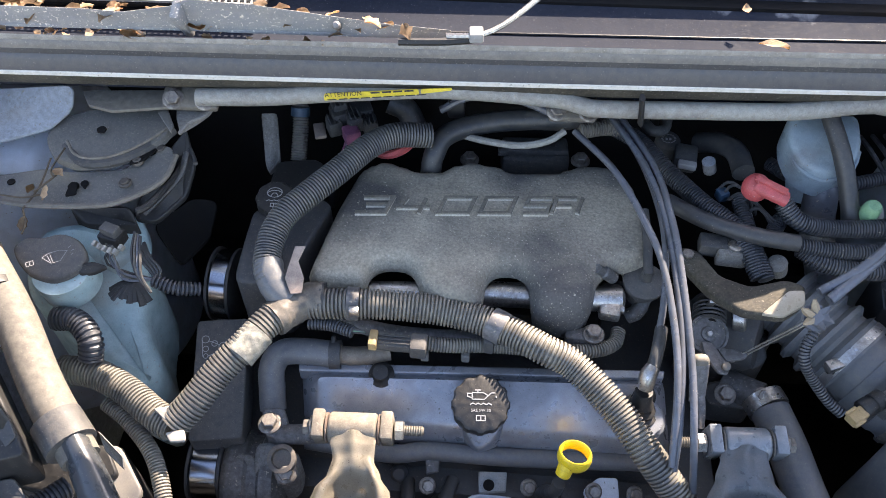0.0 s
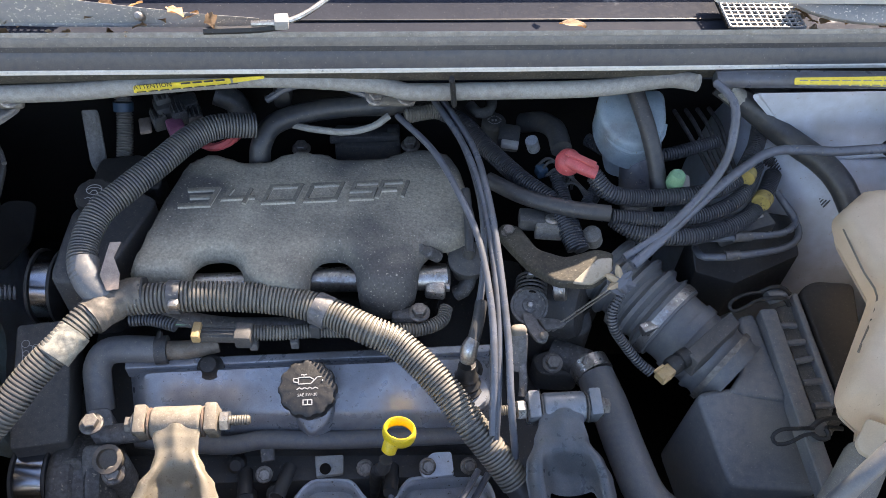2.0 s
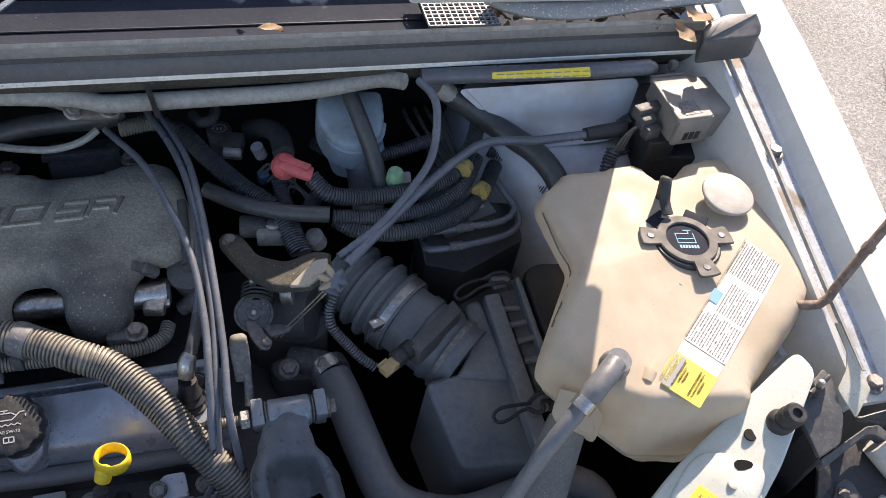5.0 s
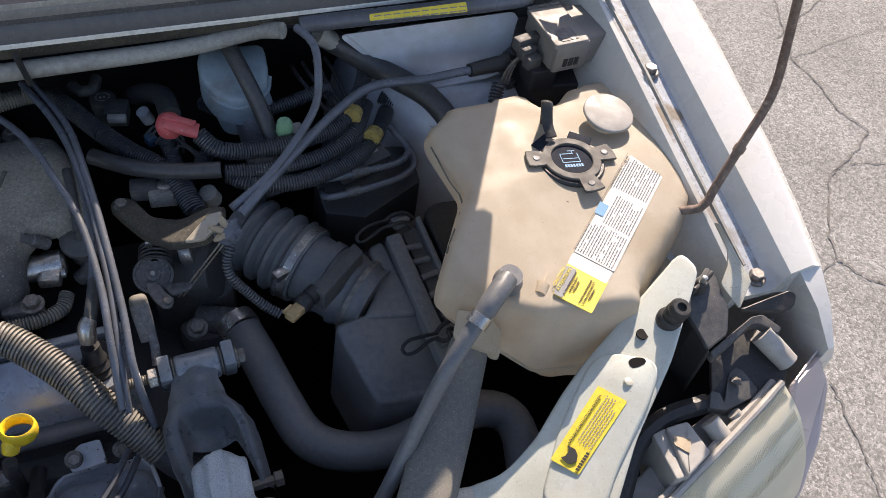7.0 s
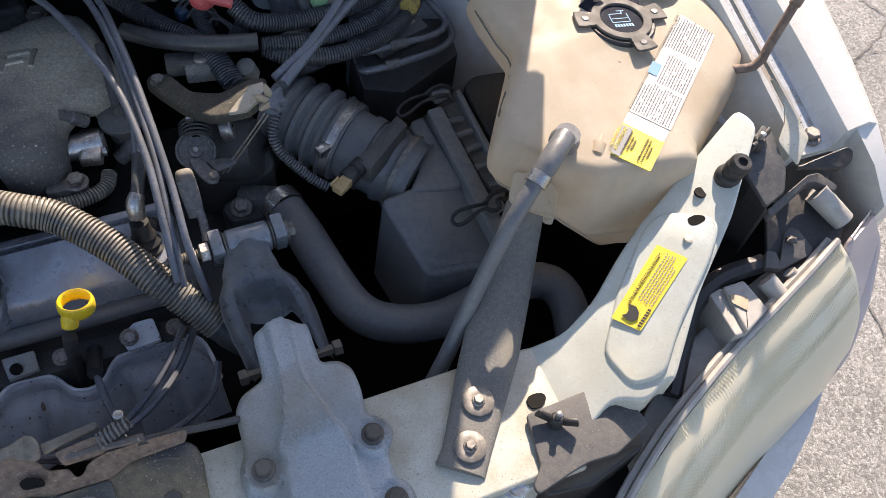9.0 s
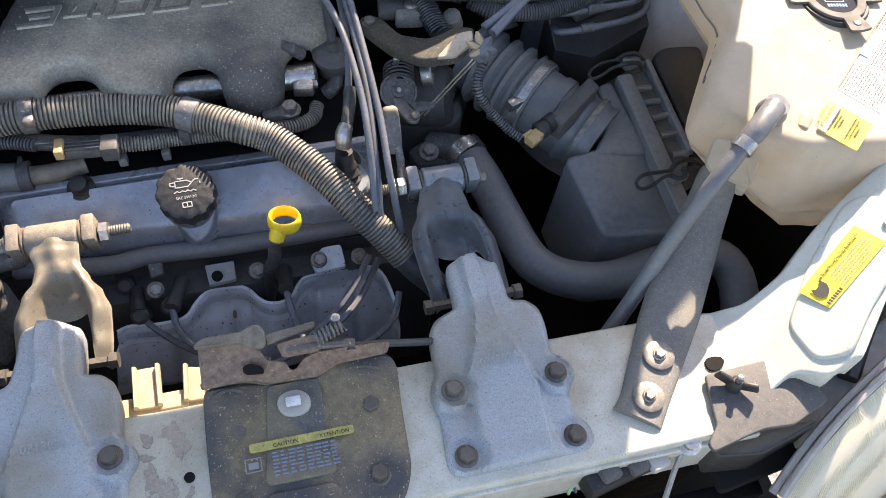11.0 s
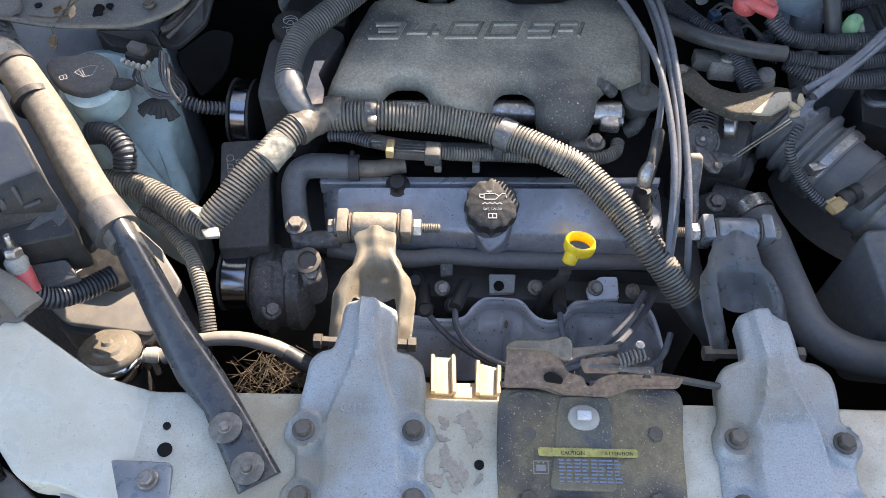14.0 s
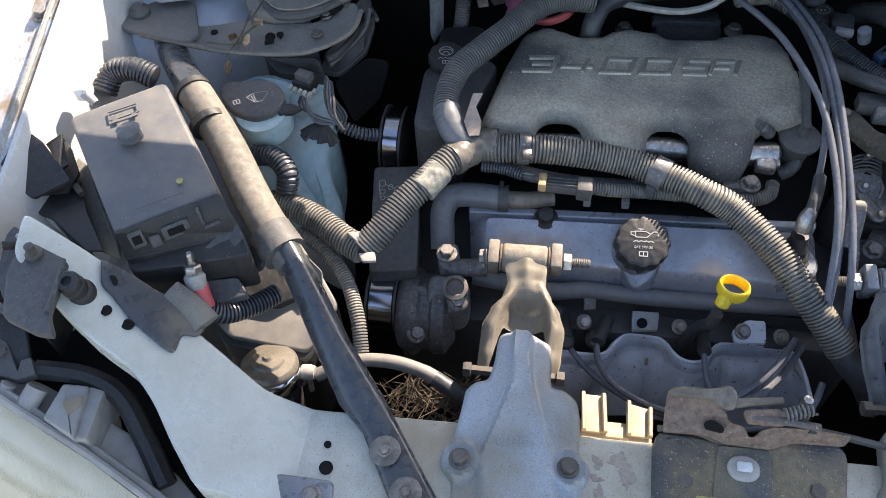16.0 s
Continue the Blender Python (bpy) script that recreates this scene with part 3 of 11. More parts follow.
def domed(outline, radius, top, below, step=0.008, lean=None):
    """A moulded body over an outline: its skin rounds up from the edge within radius to the height top(x, y);
    below lists (inward, down) rings of the wall under the edge, lean(x) how far the wall is undercut."""
    edge = []
    for p, q in zip(outline, outline[1:] + outline[:1]):
        k = max(1, int((q - p).length / 0.006))
        edge += [p.lerp(q, i / k) for i in range(k)]
    flat = np.array([(p.x, p.y) for p in edge])
    ahead = np.roll(flat, -1, axis=0)
    xs = np.arange(flat[:, 0].min(), flat[:, 0].max(), step)
    ys = np.arange(flat[:, 1].min(), flat[:, 1].max(), step)
    grid = np.array([(x, y) for x in xs for y in ys])
    hit = (flat[None, :, 1] > grid[:, None, 1]) != (ahead[None, :, 1] > grid[:, None, 1])
    rise = np.where(np.abs(ahead[:, 1] - flat[:, 1]) < 1e-9, 1e-9, ahead[:, 1] - flat[:, 1])
    cross = flat[None, :, 0] + (grid[:, None, 1] - flat[None, :, 1]) * (ahead[:, 0] - flat[:, 0])[None, :] / rise[None, :]
    inside = (hit & (grid[:, None, 0] < cross)).sum(axis=1) % 2 == 1
    grid = grid[inside]
    gap = np.sqrt(((grid[:, None, :] - flat[None, :, :]) ** 2).sum(axis=2)).min(axis=1)
    grid = grid[gap > 0.0035]
    points = [Vector((p.x, p.y)) for p in edge] + [Vector(tuple(g)) for g in grid]
    count = len(edge)
    cut = delaunay_2d_cdt(points, [(i, (i + 1) % count) for i in range(count)], [], 1, 1e-6)
    verts, faces = cut[0], cut[2]
    bm = bmesh.new()
    heights = np.array([p.z for p in edge])
    made = []
    for v in verts:
        d = np.sqrt(((flat - np.array((v.x, v.y))) ** 2).sum(axis=1))
        w = 1.0 / (d + 0.004) ** 2
        z0 = heights[d.argmin()] if d.min() < 1e-5 else float((heights * w).sum() / w.sum())
        f = min(1.0, float(d.min()) / radius)
        made.append(bm.verts.new((v.x, v.y, z0 + (top(v.x, v.y) - z0) * math.sqrt(max(0.0, 1 - (1 - f) ** 2)))))
    for f in faces:
        bm.faces.new([made[i] for i in f])
    bm.verts.ensure_lookup_table()
    ring = [made[min(range(len(verts)), key=lambda j: (verts[j] - Vector((p.x, p.y))).length_squared)] for p in edge]
    for inward, down in below:
        nxt = [bm.verts.new((p.x + (lean(q.x) * down if lean else 0.0), p.y, q.z - down)) for p, q in zip(inset(edge, inward), edge)]
        for i in range(count):
            bm.faces.new((ring[i - 1], ring[i], nxt[i], nxt[i - 1]))
        ring = nxt
    return bm


def block(sx, sy, sz, m=Matrix(), bevel=0.003, segments=2):
    """A box with softened edges, centred on m."""
    bm = bmesh.new()
    bmesh.ops.create_cube(bm, size=1)
    for v in bm.verts:
        v.co = Vector((v.co.x * sx, v.co.y * sy, v.co.z * sz))
    if bevel:
        bmesh.ops.bevel(bm, geom=bm.edges[:], offset=bevel, segments=segments, affect="EDGES", profile=0.5)
    bmesh.ops.transform(bm, matrix=m, verts=bm.verts[:])
    return bm


def merge(*bms):
    out = bmesh.new()
    for b in bms:
        me = bpy.data.meshes.new("join")
        b.to_mesh(me)
        b.free()
        out.from_mesh(me)
        bpy.data.meshes.remove(me)
    return out


def along(a, b):
    """A pose at a whose z axis points to b."""
    a, b = Vector(a), Vector(b)
    return Matrix.Translation(a) @ (b - a).to_track_quat("Z", "Y").to_matrix().to_4x4()


def at(p, rz=0, rx=0, ry=0):
    return Matrix.Translation(p) @ Euler((radians(rx), radians(ry), radians(rz))).to_matrix().to_4x4()


def bolt_mesh(name, mat, af=0.013, head=0.008, washer=0.0105, pin=0.0):
    """Flanged hexagon bolt, standing on z = 0."""
    hexa = []
    for r, h in ((af * 0.56, 0.002), (af * 0.577, 0.0028), (af * 0.577, head - 0.001), (af * 0.50, head)):
        hexa.append([Vector((r * math.cos(math.pi * k / 3), r * math.sin(math.pi * k / 3), h)) for k in range(6)])
    bm = merge(ring_stack(hexa), turned([(washer, -0.001), (washer, 0.0012), (washer * 0.85, 0.0024)], Matrix(), 16))
    if pin:
        bm = merge(bm, turned([(af * 0.3, head), (af * 0.3, head + pin - 0.001), (af * 0.22, head + pin)], Matrix(), 12))
    return finish(name, bm, mat, 30)


def words(text, size, m, mat, parent, name="lettering", depth=0.0004, shear=0.0, spacing=1.0, offset=0.0):
    """Text as a thin mesh, centred on m."""
    c = bpy.data.curves.new(name, "FONT")
    c.body, c.size, c.extrude, c.shear, c.align_x, c.align_y, c.space_character, c.offset = text, size, depth, shear, "CENTER", "CENTER", spacing, offset
    c.resolution_u = 2
    tmp = bpy.data.objects.new(name, c)
    scene.collection.objects.link(tmp)
    me = bpy.data.meshes.new_from_object(tmp.evaluated_get(bpy.context.evaluated_depsgraph_get()))
    bpy.data.objects.remove(tmp)
    bpy.data.curves.remove(c)
    me.materials.clear()
    me.materials.append(mat)
    ob = under(new(name, me), parent)
    ob.matrix_basis = m
    return ob


def frame_of(a, b, c):
    """A pose at a: x towards b, z the normal of a, b, c."""
    a, b, c = Vector(a), Vector(b), Vector(c)
    x = (b - a).normalized()
    z = x.cross(c - a).normalized()
    y = z.cross(x)
    return Matrix.Translation(a) @ Matrix((x, y, z)).transposed().to_4x4()


def bars(m, rows, mat, parent, name="print", lift=0.0004):
    """Unreadable print as thin bars: rows of (x, y, length, height) on the xy plane of m."""
    bm = bmesh.new()
    for x, y, w, h in rows:
        vs = [bm.verts.new(m @ Vector(q)) for q in ((x, y, lift), (x + w, y, lift), (x + w, y + h, lift), (x, y + h, lift))]
        bm.faces.new(vs)
    me = bpy.data.meshes.new(name)
    bm.to_mesh(me)
    bm.free()
    me.materials.append(mat)
    return under(new(name, me), parent)


def strokes(m, lines, width, mat, parent, name="symbol", lift=0.0004):
    """Printed line drawing: each polyline as a row of thin flat quads on the xy plane of m."""
    bm = bmesh.new()
    for ln in lines:
        for (ax, ay), (bx, by) in zip(ln, ln[1:]):
            d = Vector((bx - ax, by - ay, 0))
            e = d.normalized() * width * 0.4
            s = Vector((-d.y, d.x, 0)).normalized() * width / 2
            a, b = Vector((ax, ay, lift)) - e, Vector((bx, by, lift)) + e
            bm.faces.new([bm.verts.new(m @ q) for q in (a - s, b - s, b + s, a + s)])
    me = bpy.data.meshes.new(name)
    bm.to_mesh(me)
    bm.free()
    me.materials.append(mat)
    return under(new(name, me), parent)


def arc(x, y, r, a0=0, a1=360, n=20, sy=1.0):
    return [(x + r * math.cos(radians(a0 + (a1 - a0) * k / n)), y + r * sy * math.sin(radians(a0 + (a1 - a0) * k / n))) for k in range(n + 1)]


def sheet(name, corners, mat, parent, thick=0.0006, label="", corner=0.002):
    """A thin label or tag: a slab with its own thickness over four or more corners."""
    p = [Vector(c) for c in corners]
    n = (p[1] - p[0]).cross(p[2] - p[0]).normalized()
    if n.z < 0:
        n = -n
    p = rounded(p, corner, 2) if corner else p
    return part(name, ring_stack([[q - n * thick for q in p], [q + n * thick for q in p]]), mat, parent, label)


BOLT = bolt_mesh("bolt", ZINC)
BOLT_DARK = bolt_mesh("bolt", DARKBOLT, 0.014, 0.010, 0.0115)
BOLT_BIG = bolt_mesh("bolt", ZINC, 0.016, 0.010, 0.0135)
BOLT_SMALL = bolt_mesh("bolt", ZINC, 0.009, 0.006, 0.007)
LINK_BOLT = bolt_mesh("bolt", DARKBOLT, 0.010, 0.005, 0.008)
WASHER_BIG = finish("washer", turned([(0.0165, 0), (0.0165, 0.0018), (0.0155, 0.0025), (0.009, 0.0025)], Matrix(), 24), DULLWASHER)

# ---- setting: ground, body of the car ----
def mir(p):
    return Vector((-0.05 - p[0], p[1], p[2]))


g = bmesh.new()
for x, y in ((-400, -400), (400, -400), (400, 400), (-400, 400)):
    g.verts.new((x, y, 0))
g.faces.new(g.verts[:])
ground = whole("ground", g, ASPHALT, "sunlit pale grey cracked asphalt of the yard", "ground", kind="structure")


def crack(pts, width):
    """A jagged open crack: a thin dark strip just proud of the asphalt."""
    rng = random.Random(len(pts) * 7 + int(abs(pts[0][0]) * 100))
    line = []
    for a, b in zip(pts, pts[1:]):
        for i in range(10):
            line.append(Vector(a).lerp(Vector(b), i / 10) + Vector((rng.uniform(-0.007, 0.007), rng.uniform(-0.007, 0.007), 0)))
    line.append(Vector(pts[-1]))
    bm = bmesh.new()
    rows = []
    for i, p in enumerate(line):
        d = (line[min(i + 1, len(line) - 1)] - line[max(0, i - 1)]).normalized()
        s = Vector((-d.y, d.x, 0)) * width * rng.uniform(0.2, 0.85)
        rows.append((bm.verts.new((p.x + s.x, p.y + s.y, 0.004)), bm.verts.new((p.x - s.x, p.y - s.y, 0.004))))
    for a, b in zip(rows, rows[1:]):
        bm.faces.new((a[0], a[1], b[1], b[0]))
    return part("crack", bm, CRACK, ground)


crack([(2.9700, 2.2982, 0.0000), (2.7521, 1.8885, 0.0000), (2.7632, 1.7509, 0.0000), (2.7237, 1.5593, 0.0000), (2.7706, 1.4286, 0.0000), (2.6524, 1.3414, 0.0000), (2.4358, 1.2546, 0.0000), (2.2591, 1.0458, 0.0000), (2.1848, 0.9118, 0.0000), (2.2310, 0.8261, -0.0000), (2.2787, 0.7771, 0.0000)], 0.006)
crack([(2.4358, 1.2546, 0.0000), (2.5511, 1.2872, 0.0000), (2.7054, 1.2499, 0.0000)], 0.004)
crack([(2.1848, 0.9118, 0.0000), (2.0441, 0.8539, 0.0000), (1.9194, 0.7531, -0.0000)], 0.004)
crack([(1.8452, 0.5288, 0.0000), (1.8114, 0.3911, 0.0000), (1.7762, 0.2818, 0.0000), (1.7404, 0.1807, 0.0000)], 0.005)
crack([(2.7671, 2.0275, 0.0000), (3.1406, 2.2217, 0.0000), (3.4981, 2.4040, 0.0000)], 0.004)
crack([(2.7521, 1.8885, 0.0000), (3.0931, 1.9646, 0.0000), (3.3793, 1.9968, 0.0000)], 0.003)


def fender(m):
    """Wing with its inner flange, bolting ledge, gutter and rounded outer skin."""
    rings = []
    for y, z, xi, xo in ((1.02, 1.285, 0.815, 0.955), (0.86, 1.255, 0.812, 0.957), (0.75, 1.232, 0.81, 0.957), (0.60, 1.196, 0.806, 0.955), (0.45, 1.158, 0.803, 0.947), (0.36, 1.135, 0.802, 0.937), (0.275, 1.110, 0.802, 0.925)):
        prof = ((xi - 0.055, z - 0.16), (xi - 0.028, z - 0.055), (xi - 0.004, z + 0.004), (xi + 0.002, z + 0.005), (xi + 0.006, z - 0.011), (xi + 0.050, z - 0.014), (xi + 0.058, z - 0.006), (xi + 0.066, z + 0.014), (xo - 0.028, z + 0.021), (xo - 0.008, z + 0.012), (xo + 0.004, z - 0.012), (xo + 0.022, z - 0.12), (xo + 0.030, z - 0.40), (xo + 0.01, 0.42), (xo - 0.02, 0.42), (xo - 0.05, z - 0.3), (xo - 0.03, z - 0.03), (xi + 0.06, z - 0.02), (xi + 0.0, z - 0.02), (xi - 0.06, z - 0.165))
        rings.append([m(Vector((x, y, zz))) for x, zz in prof])
    f = whole("fender", ring_stack(rings), WHITE, "white painted car wing with a dusty bolting ledge", "car wing", kind="structure", angle=50)
    rings = []
    for y, z, xi, xo in ((0.276, 1.110, 0.882, 0.925), (0.23, 1.092, 0.884, 0.914), (0.19, 1.062, 0.886, 0.905)):
        prof = ((xi, z + 0.014), (xo - 0.010, z + 0.014), (xo + 0.004, z - 0.012), (xo + 0.022, z - 0.12), (xo + 0.03, z - 0.4), (xo - 0.01, z - 0.4), (xo - 0.02, z - 0.1), (xi, z - 0.03))
        rings.append([m(Vector((x, y, zz))) for x, zz in prof])
    part("wing_tip", ring_stack(rings), WHITE, f)
    rings = []
    for y, z, xi in ((0.86, 1.255, 0.812), (0.75, 1.232, 0.81), (0.60, 1.196, 0.806), (0.45, 1.158, 0.803), (0.36, 1.135, 0.802), (0.285, 1.113, 0.802)):
        rings.append([m(Vector(q)) for q in ((xi + 0.0075, y, z - 0.0085), (xi + 0.016, y, z - 0.0102), (xi + 0.030, y, z - 0.0115), (xi + 0.0495, y, z - 0.0125), (xi + 0.0495, y, z - 0.017), (xi + 0.0075, y, z - 0.014))])
    part("gutter", ring_stack(rings), GUTTER, f, "gutter stained with dust and grit, tinted blue-grey for shade")
    # inner bay side and gutter sealant
    part("sealant_bead", tube([m(Vector((0.812, 0.30, 1.128))), m(Vector((0.813, 0.45, 1.166))), m(Vector((0.816, 0.60, 1.204))), m(Vector((0.82, 0.86, 1.262)))], 0.0035, 6, 0.02), PALEHOSE, f)
    for y, z in ((0.294, 1.1155), (0.601, 1.197)):
        shared("bolt", BOLT_BIG, f, Matrix.Translation(m(Vector((0.838, y, z - 0.0125)))))
    return f


fender(Vector)
fender(mir)

whole("bay_side_panel", merge(block(0.02, 0.76, 0.8, at((0.775, 0.74, 0.68))), block(0.02, 0.76, 0.8, at((-0.825, 0.74, 0.68)))), BLUE_WHITE, "grimy white-painted inner side panels of the engine bay", "car body", kind="structure")
# Near-black panels close the bay so its depths read as deep shade.
whole("firewall", merge(block(1.62, 0.02, 0.91, at((-0.025, 0.915, 0.785))), block(1.2, 0.03, 0.30, at((-0.025, 0.885, 0.60)))), DARK, "near-black insulated bulkhead behind the engine", "bulkhead", kind="structure")
whole("undertray", block(1.62, 1.0, 0.02, at((-0.025, 0.48, 0.34))), DARK, "black tray added below the engine to keep the bay dark", "tray", kind="structure")
whole("wheel_liner", block(0.02, 0.56, 0.62, at((0.735, 0.62, 0.66))), DARK, "black panel added below the coolant tank to darken the gap", "liner", kind="structure")
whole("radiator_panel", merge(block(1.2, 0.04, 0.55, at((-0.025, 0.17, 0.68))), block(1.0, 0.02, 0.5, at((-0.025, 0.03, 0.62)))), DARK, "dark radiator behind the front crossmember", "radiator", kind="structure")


def strut_tower(c, label):
    m = Matrix.Translation(c)
    e = whole("strut_tower", turned([(0.21, -0.5), (0.20, -0.16), (0.185, -0.06), (0.165, -0.015), (0.14, 0.0), (0.09, 0.004), (0.05, 0.0)], m, 40), APRON, label, "car body", kind="structure")
    return e


strut_tower((0.66, 0.86, 1.09), "white-painted suspension tower with dust and sealant seams")
whole("wing_apron", slab([(0.4456, 0.7648, 1.1850), (0.7113, 0.7732, 1.1850), (0.7280, 0.7471, 1.1450), (0.6792, 0.7354, 1.1050), (0.5606, 0.7423, 1.0900), (0.5024, 0.7658, 1.1300)], 0.004, 0.01, 0.002), APRON, "pale painted inner wing panel below the cowl", "car body", kind="structure")
strut_tower((-0.83, 0.82, 1.12), "white-painted suspension tower beside the wiper linkage plate")


def support():
    pts = [(-0.7865, 0.3077, 1.1633), (-0.7217, 0.2874, 1.1308), (-0.6486, 0.2612, 1.0943), (-0.5776, 0.2250, 1.0588), (-0.5191, 0.1938, 1.0295), (-0.4661, 0.1890, 1.0050), (-0.3057, 0.1920, 1.0050), (-0.1752, 0.1913, 1.0050), (0.1181, 0.1932, 1.0050), (0.3530, 0.1944, 1.0050), (0.4168, 0.1925, 1.0050), (0.4633, 0.1860, 1.0216), (0.5056, 0.2033, 1.0428), (0.5490, 0.2357, 1.0645), (0.5815, 0.2558, 1.0807), (0.7275, 0.3256, 1.1538), (0.7331, 0.2944, 1.1566), (0.6607, 0.2135, 1.1203), (0.5932, 0.1543, 1.0866), (0.5319, 0.0852, 1.0559), (0.5274, 0.0918, 1.0537), (0.5012, 0.0790, 1.0406), (0.4767, 0.0990, 1.0284), (0.4425, 0.0833, 1.0113), (0.42, 0.058, 1.000), (0.25, 0.056, 1.000), (-0.30, 0.056, 1.000), (-0.47, 0.060, 1.000), (-0.5272, 0.0784, 1.0336), (-0.5539, 0.0744, 1.0469), (-0.5877, 0.1130, 1.0639), (-0.6133, 0.1469, 1.0766), (-0.6423, 0.1743, 1.0911), (-0.6833, 0.1910, 1.1116), (-0.7228, 0.2150, 1.1314), (-0.7762, 0.2542, 1.1581)]
    bm = slab([(x, y, 0.0) for x, y, z in pts], 0.035, 0.012, 0.004)
    for x in (-0.47, 0.43):
        bmesh.ops.bisect_plane(bm, geom=bm.verts[:] + bm.edges[:] + bm.faces[:], plane_co=(x, 0, 0), plane_no=(1, 0, 0))
    for v in bm.verts:
        v.co.z += 1.005 + max(0.0, abs(v.co.x + 0.02) - 0.45) * 0.5
    arms = bm.copy()
    bmesh.ops.delete(bm, geom=[f for f in bm.faces if not -0.4705 < f.calc_center_median().x < 0.4305], context="FACES")
    bmesh.ops.delete(arms, geom=[f for f in arms.faces if -0.4705 < f.calc_center_median().x < 0.4305], context="FACES")
    s = whole("radiator_support", bm, DIRTY_WHITE, "dusty white-painted front crossmember with flared arms", "crossmember", kind="structure")
    part("arm_pressing", arms, ARMPAINT, s, "cleaner white-painted flared arms")
    return s


crossmember = support()
part("front_lip", slab([(-0.48, 0.052, 0.994), (0.43, 0.052, 0.994), (0.43, 0.062, 0.994), (-0.48, 0.062, 0.994)], 0.06, 0.002, 0.002), DIRTY_WHITE, crossmember)


def hole(pts, name="hole"):
    """A punched opening, its inner shade painted as a near-black patch on the sheet."""
    return sheet(name, pts, DARK, crossmember, 0.0012, corner=0.006)


def disc(c, r, n=12):
    return [Vector(c) + Vector((r * math.cos(2 * math.pi * k / n), r * math.sin(2 * math.pi * k / n), 0)) for k in range(n)]


hole(disc((-0.4409, 0.1249, 1.0060), 0.0075))
hole(disc((-0.4447, 0.1499, 1.0060), 0.004))
hole(disc((-0.1278, 0.1198, 1.0060), 0.005))
hole(disc((-0.6571, 0.2180, 1.0995), 0.006))
hole([(0.3971, 0.1356, 1.0060), (0.4054, 0.1390, 1.0060), (0.4179, 0.1372, 1.0060), (0.4198, 0.1299, 1.0060), (0.4110, 0.1227, 1.0060), (0.3980, 0.1233, 1.0060)])
hole([(0.6180, 0.2322, 1.1045), (0.6268, 0.2325, 1.1089), (0.6354, 0.2251, 1.1132), (0.6325, 0.2194, 1.1117), (0.6185, 0.2210, 1.1047)])
hole(disc((-0.6587, 0.2177, 1.1003), 0.006))
hole(disc((-0.6804, 0.2258, 1.1112), 0.006))
hole(disc((0.6468, 0.2540, 1.1144), 0.007))
part("pressed_plate", slab([(0.5823, 0.2488, 1.0861), (0.5992, 0.2548, 1.0946), (0.6145, 0.2475, 1.1023), (0.6273, 0.2356, 1.1087), (0.6409, 0.2233, 1.1154), (0.6421, 0.2071, 1.1161), (0.6165, 0.1792, 1.1033), (0.5593, 0.1312, 1.0747), (0.5248, 0.0933, 1.0574), (0.4948, 0.1005, 1.0424), (0.4869, 0.1446, 1.0385), (0.5288, 0.1989, 1.0594)], 0.008, 0.012, 0.004), ARMPAINT, crossmember)
# chipped paint on the crossmember
chips = random.Random(5)
for k, (x, y, r, long, turn) in enumerate(((-0.141, 0.166, 0.0085, 1.3, 10), (-0.134, 0.150, 0.0060, 1.9, 100), (-0.164, 0.163, 0.0055, 1.1, 60), (-0.165, 0.146, 0.0036, 1.6, 0), (-0.159, 0.122, 0.0080, 1.7, 95), (-0.146, 0.110, 0.0055, 2.6, 80), (-0.170, 0.104, 0.0062, 1.3, 30), (-0.152, 0.098, 0.0050, 1.5, 120), (-0.128, 0.105, 0.0030, 1.8, 60), (0.118, 0.150, 0.0050, 1.6, 80), (0.126, 0.118, 0.0040, 1.4, 20))):
    spin = Matrix.Rotation(radians(turn), 4, "Z")
    wob = [chips.uniform(0, 6.3) for j in range(4)]
    ring = []
    for a in range(36):
        u = a * math.pi / 18
        q = r * (1 + 0.30 * math.sin(2 * u + wob[0]) + 0.24 * math.sin(3 * u + wob[1]) + 0.16 * math.sin(7 * u + wob[2]) + 0.10 * math.sin(11 * u + wob[3]))
        ring.append(Vector((x, y, 1.0053)) + spin @ Vector((q * long * math.cos(u), q * math.sin(u), 0)))
    sheet("paint_chip", ring, BARE, crossmember, 0.0003 + 0.00012 * k, corner=0)

# ---- cowl ----


def cowl_line(dy, dz):
    """The cowl's sweep across the car: it bows forwards in the middle."""
    return [Vector((x, 0.774 + dy + 0.0199 * (x + 0.025) + 0.0042 * (x + 0.025) ** 2, 1.262 + dz)) for x in np.linspace(-0.86, 0.80, 40)]


def profile_sweep(prof, line_of=cowl_line):
    lines = [line_of(dy, dz) for dy, dz in prof]
    return ring_stack([[ln[i] for ln in lines] for i in range(40)])


seal = thing("weatherstrip", (-0.025, 0.76, 1.22), "long dusty black rubber weatherstrip along the cowl edge", "weatherstrip")
# Each band has its own tone, painting in highlight, groove shade and bounce.
part("bulb", profile_sweep([(-0.0003, -0.0016), (0.0003, 0.0016), (0.0015, 0.0028), (0.0024, 0.0008), (0.0024, -0.0097), (-0.0003, -0.0097)]), SEALTOP, seal, "dusty top edge, coloured pale for the sunlit line")
part("upper_rib", profile_sweep([(-0.0006, -0.0032), (-0.0001, -0.0081), (-0.0012, -0.0162), (-0.0029, -0.0146), (-0.0032, -0.0105), (-0.0024, -0.0057)]), SEALROLL, seal, "dust-greyed upper roll, lightened for shading")
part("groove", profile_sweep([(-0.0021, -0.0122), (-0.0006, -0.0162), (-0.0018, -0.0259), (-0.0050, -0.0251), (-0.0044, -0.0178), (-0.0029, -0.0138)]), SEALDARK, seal)
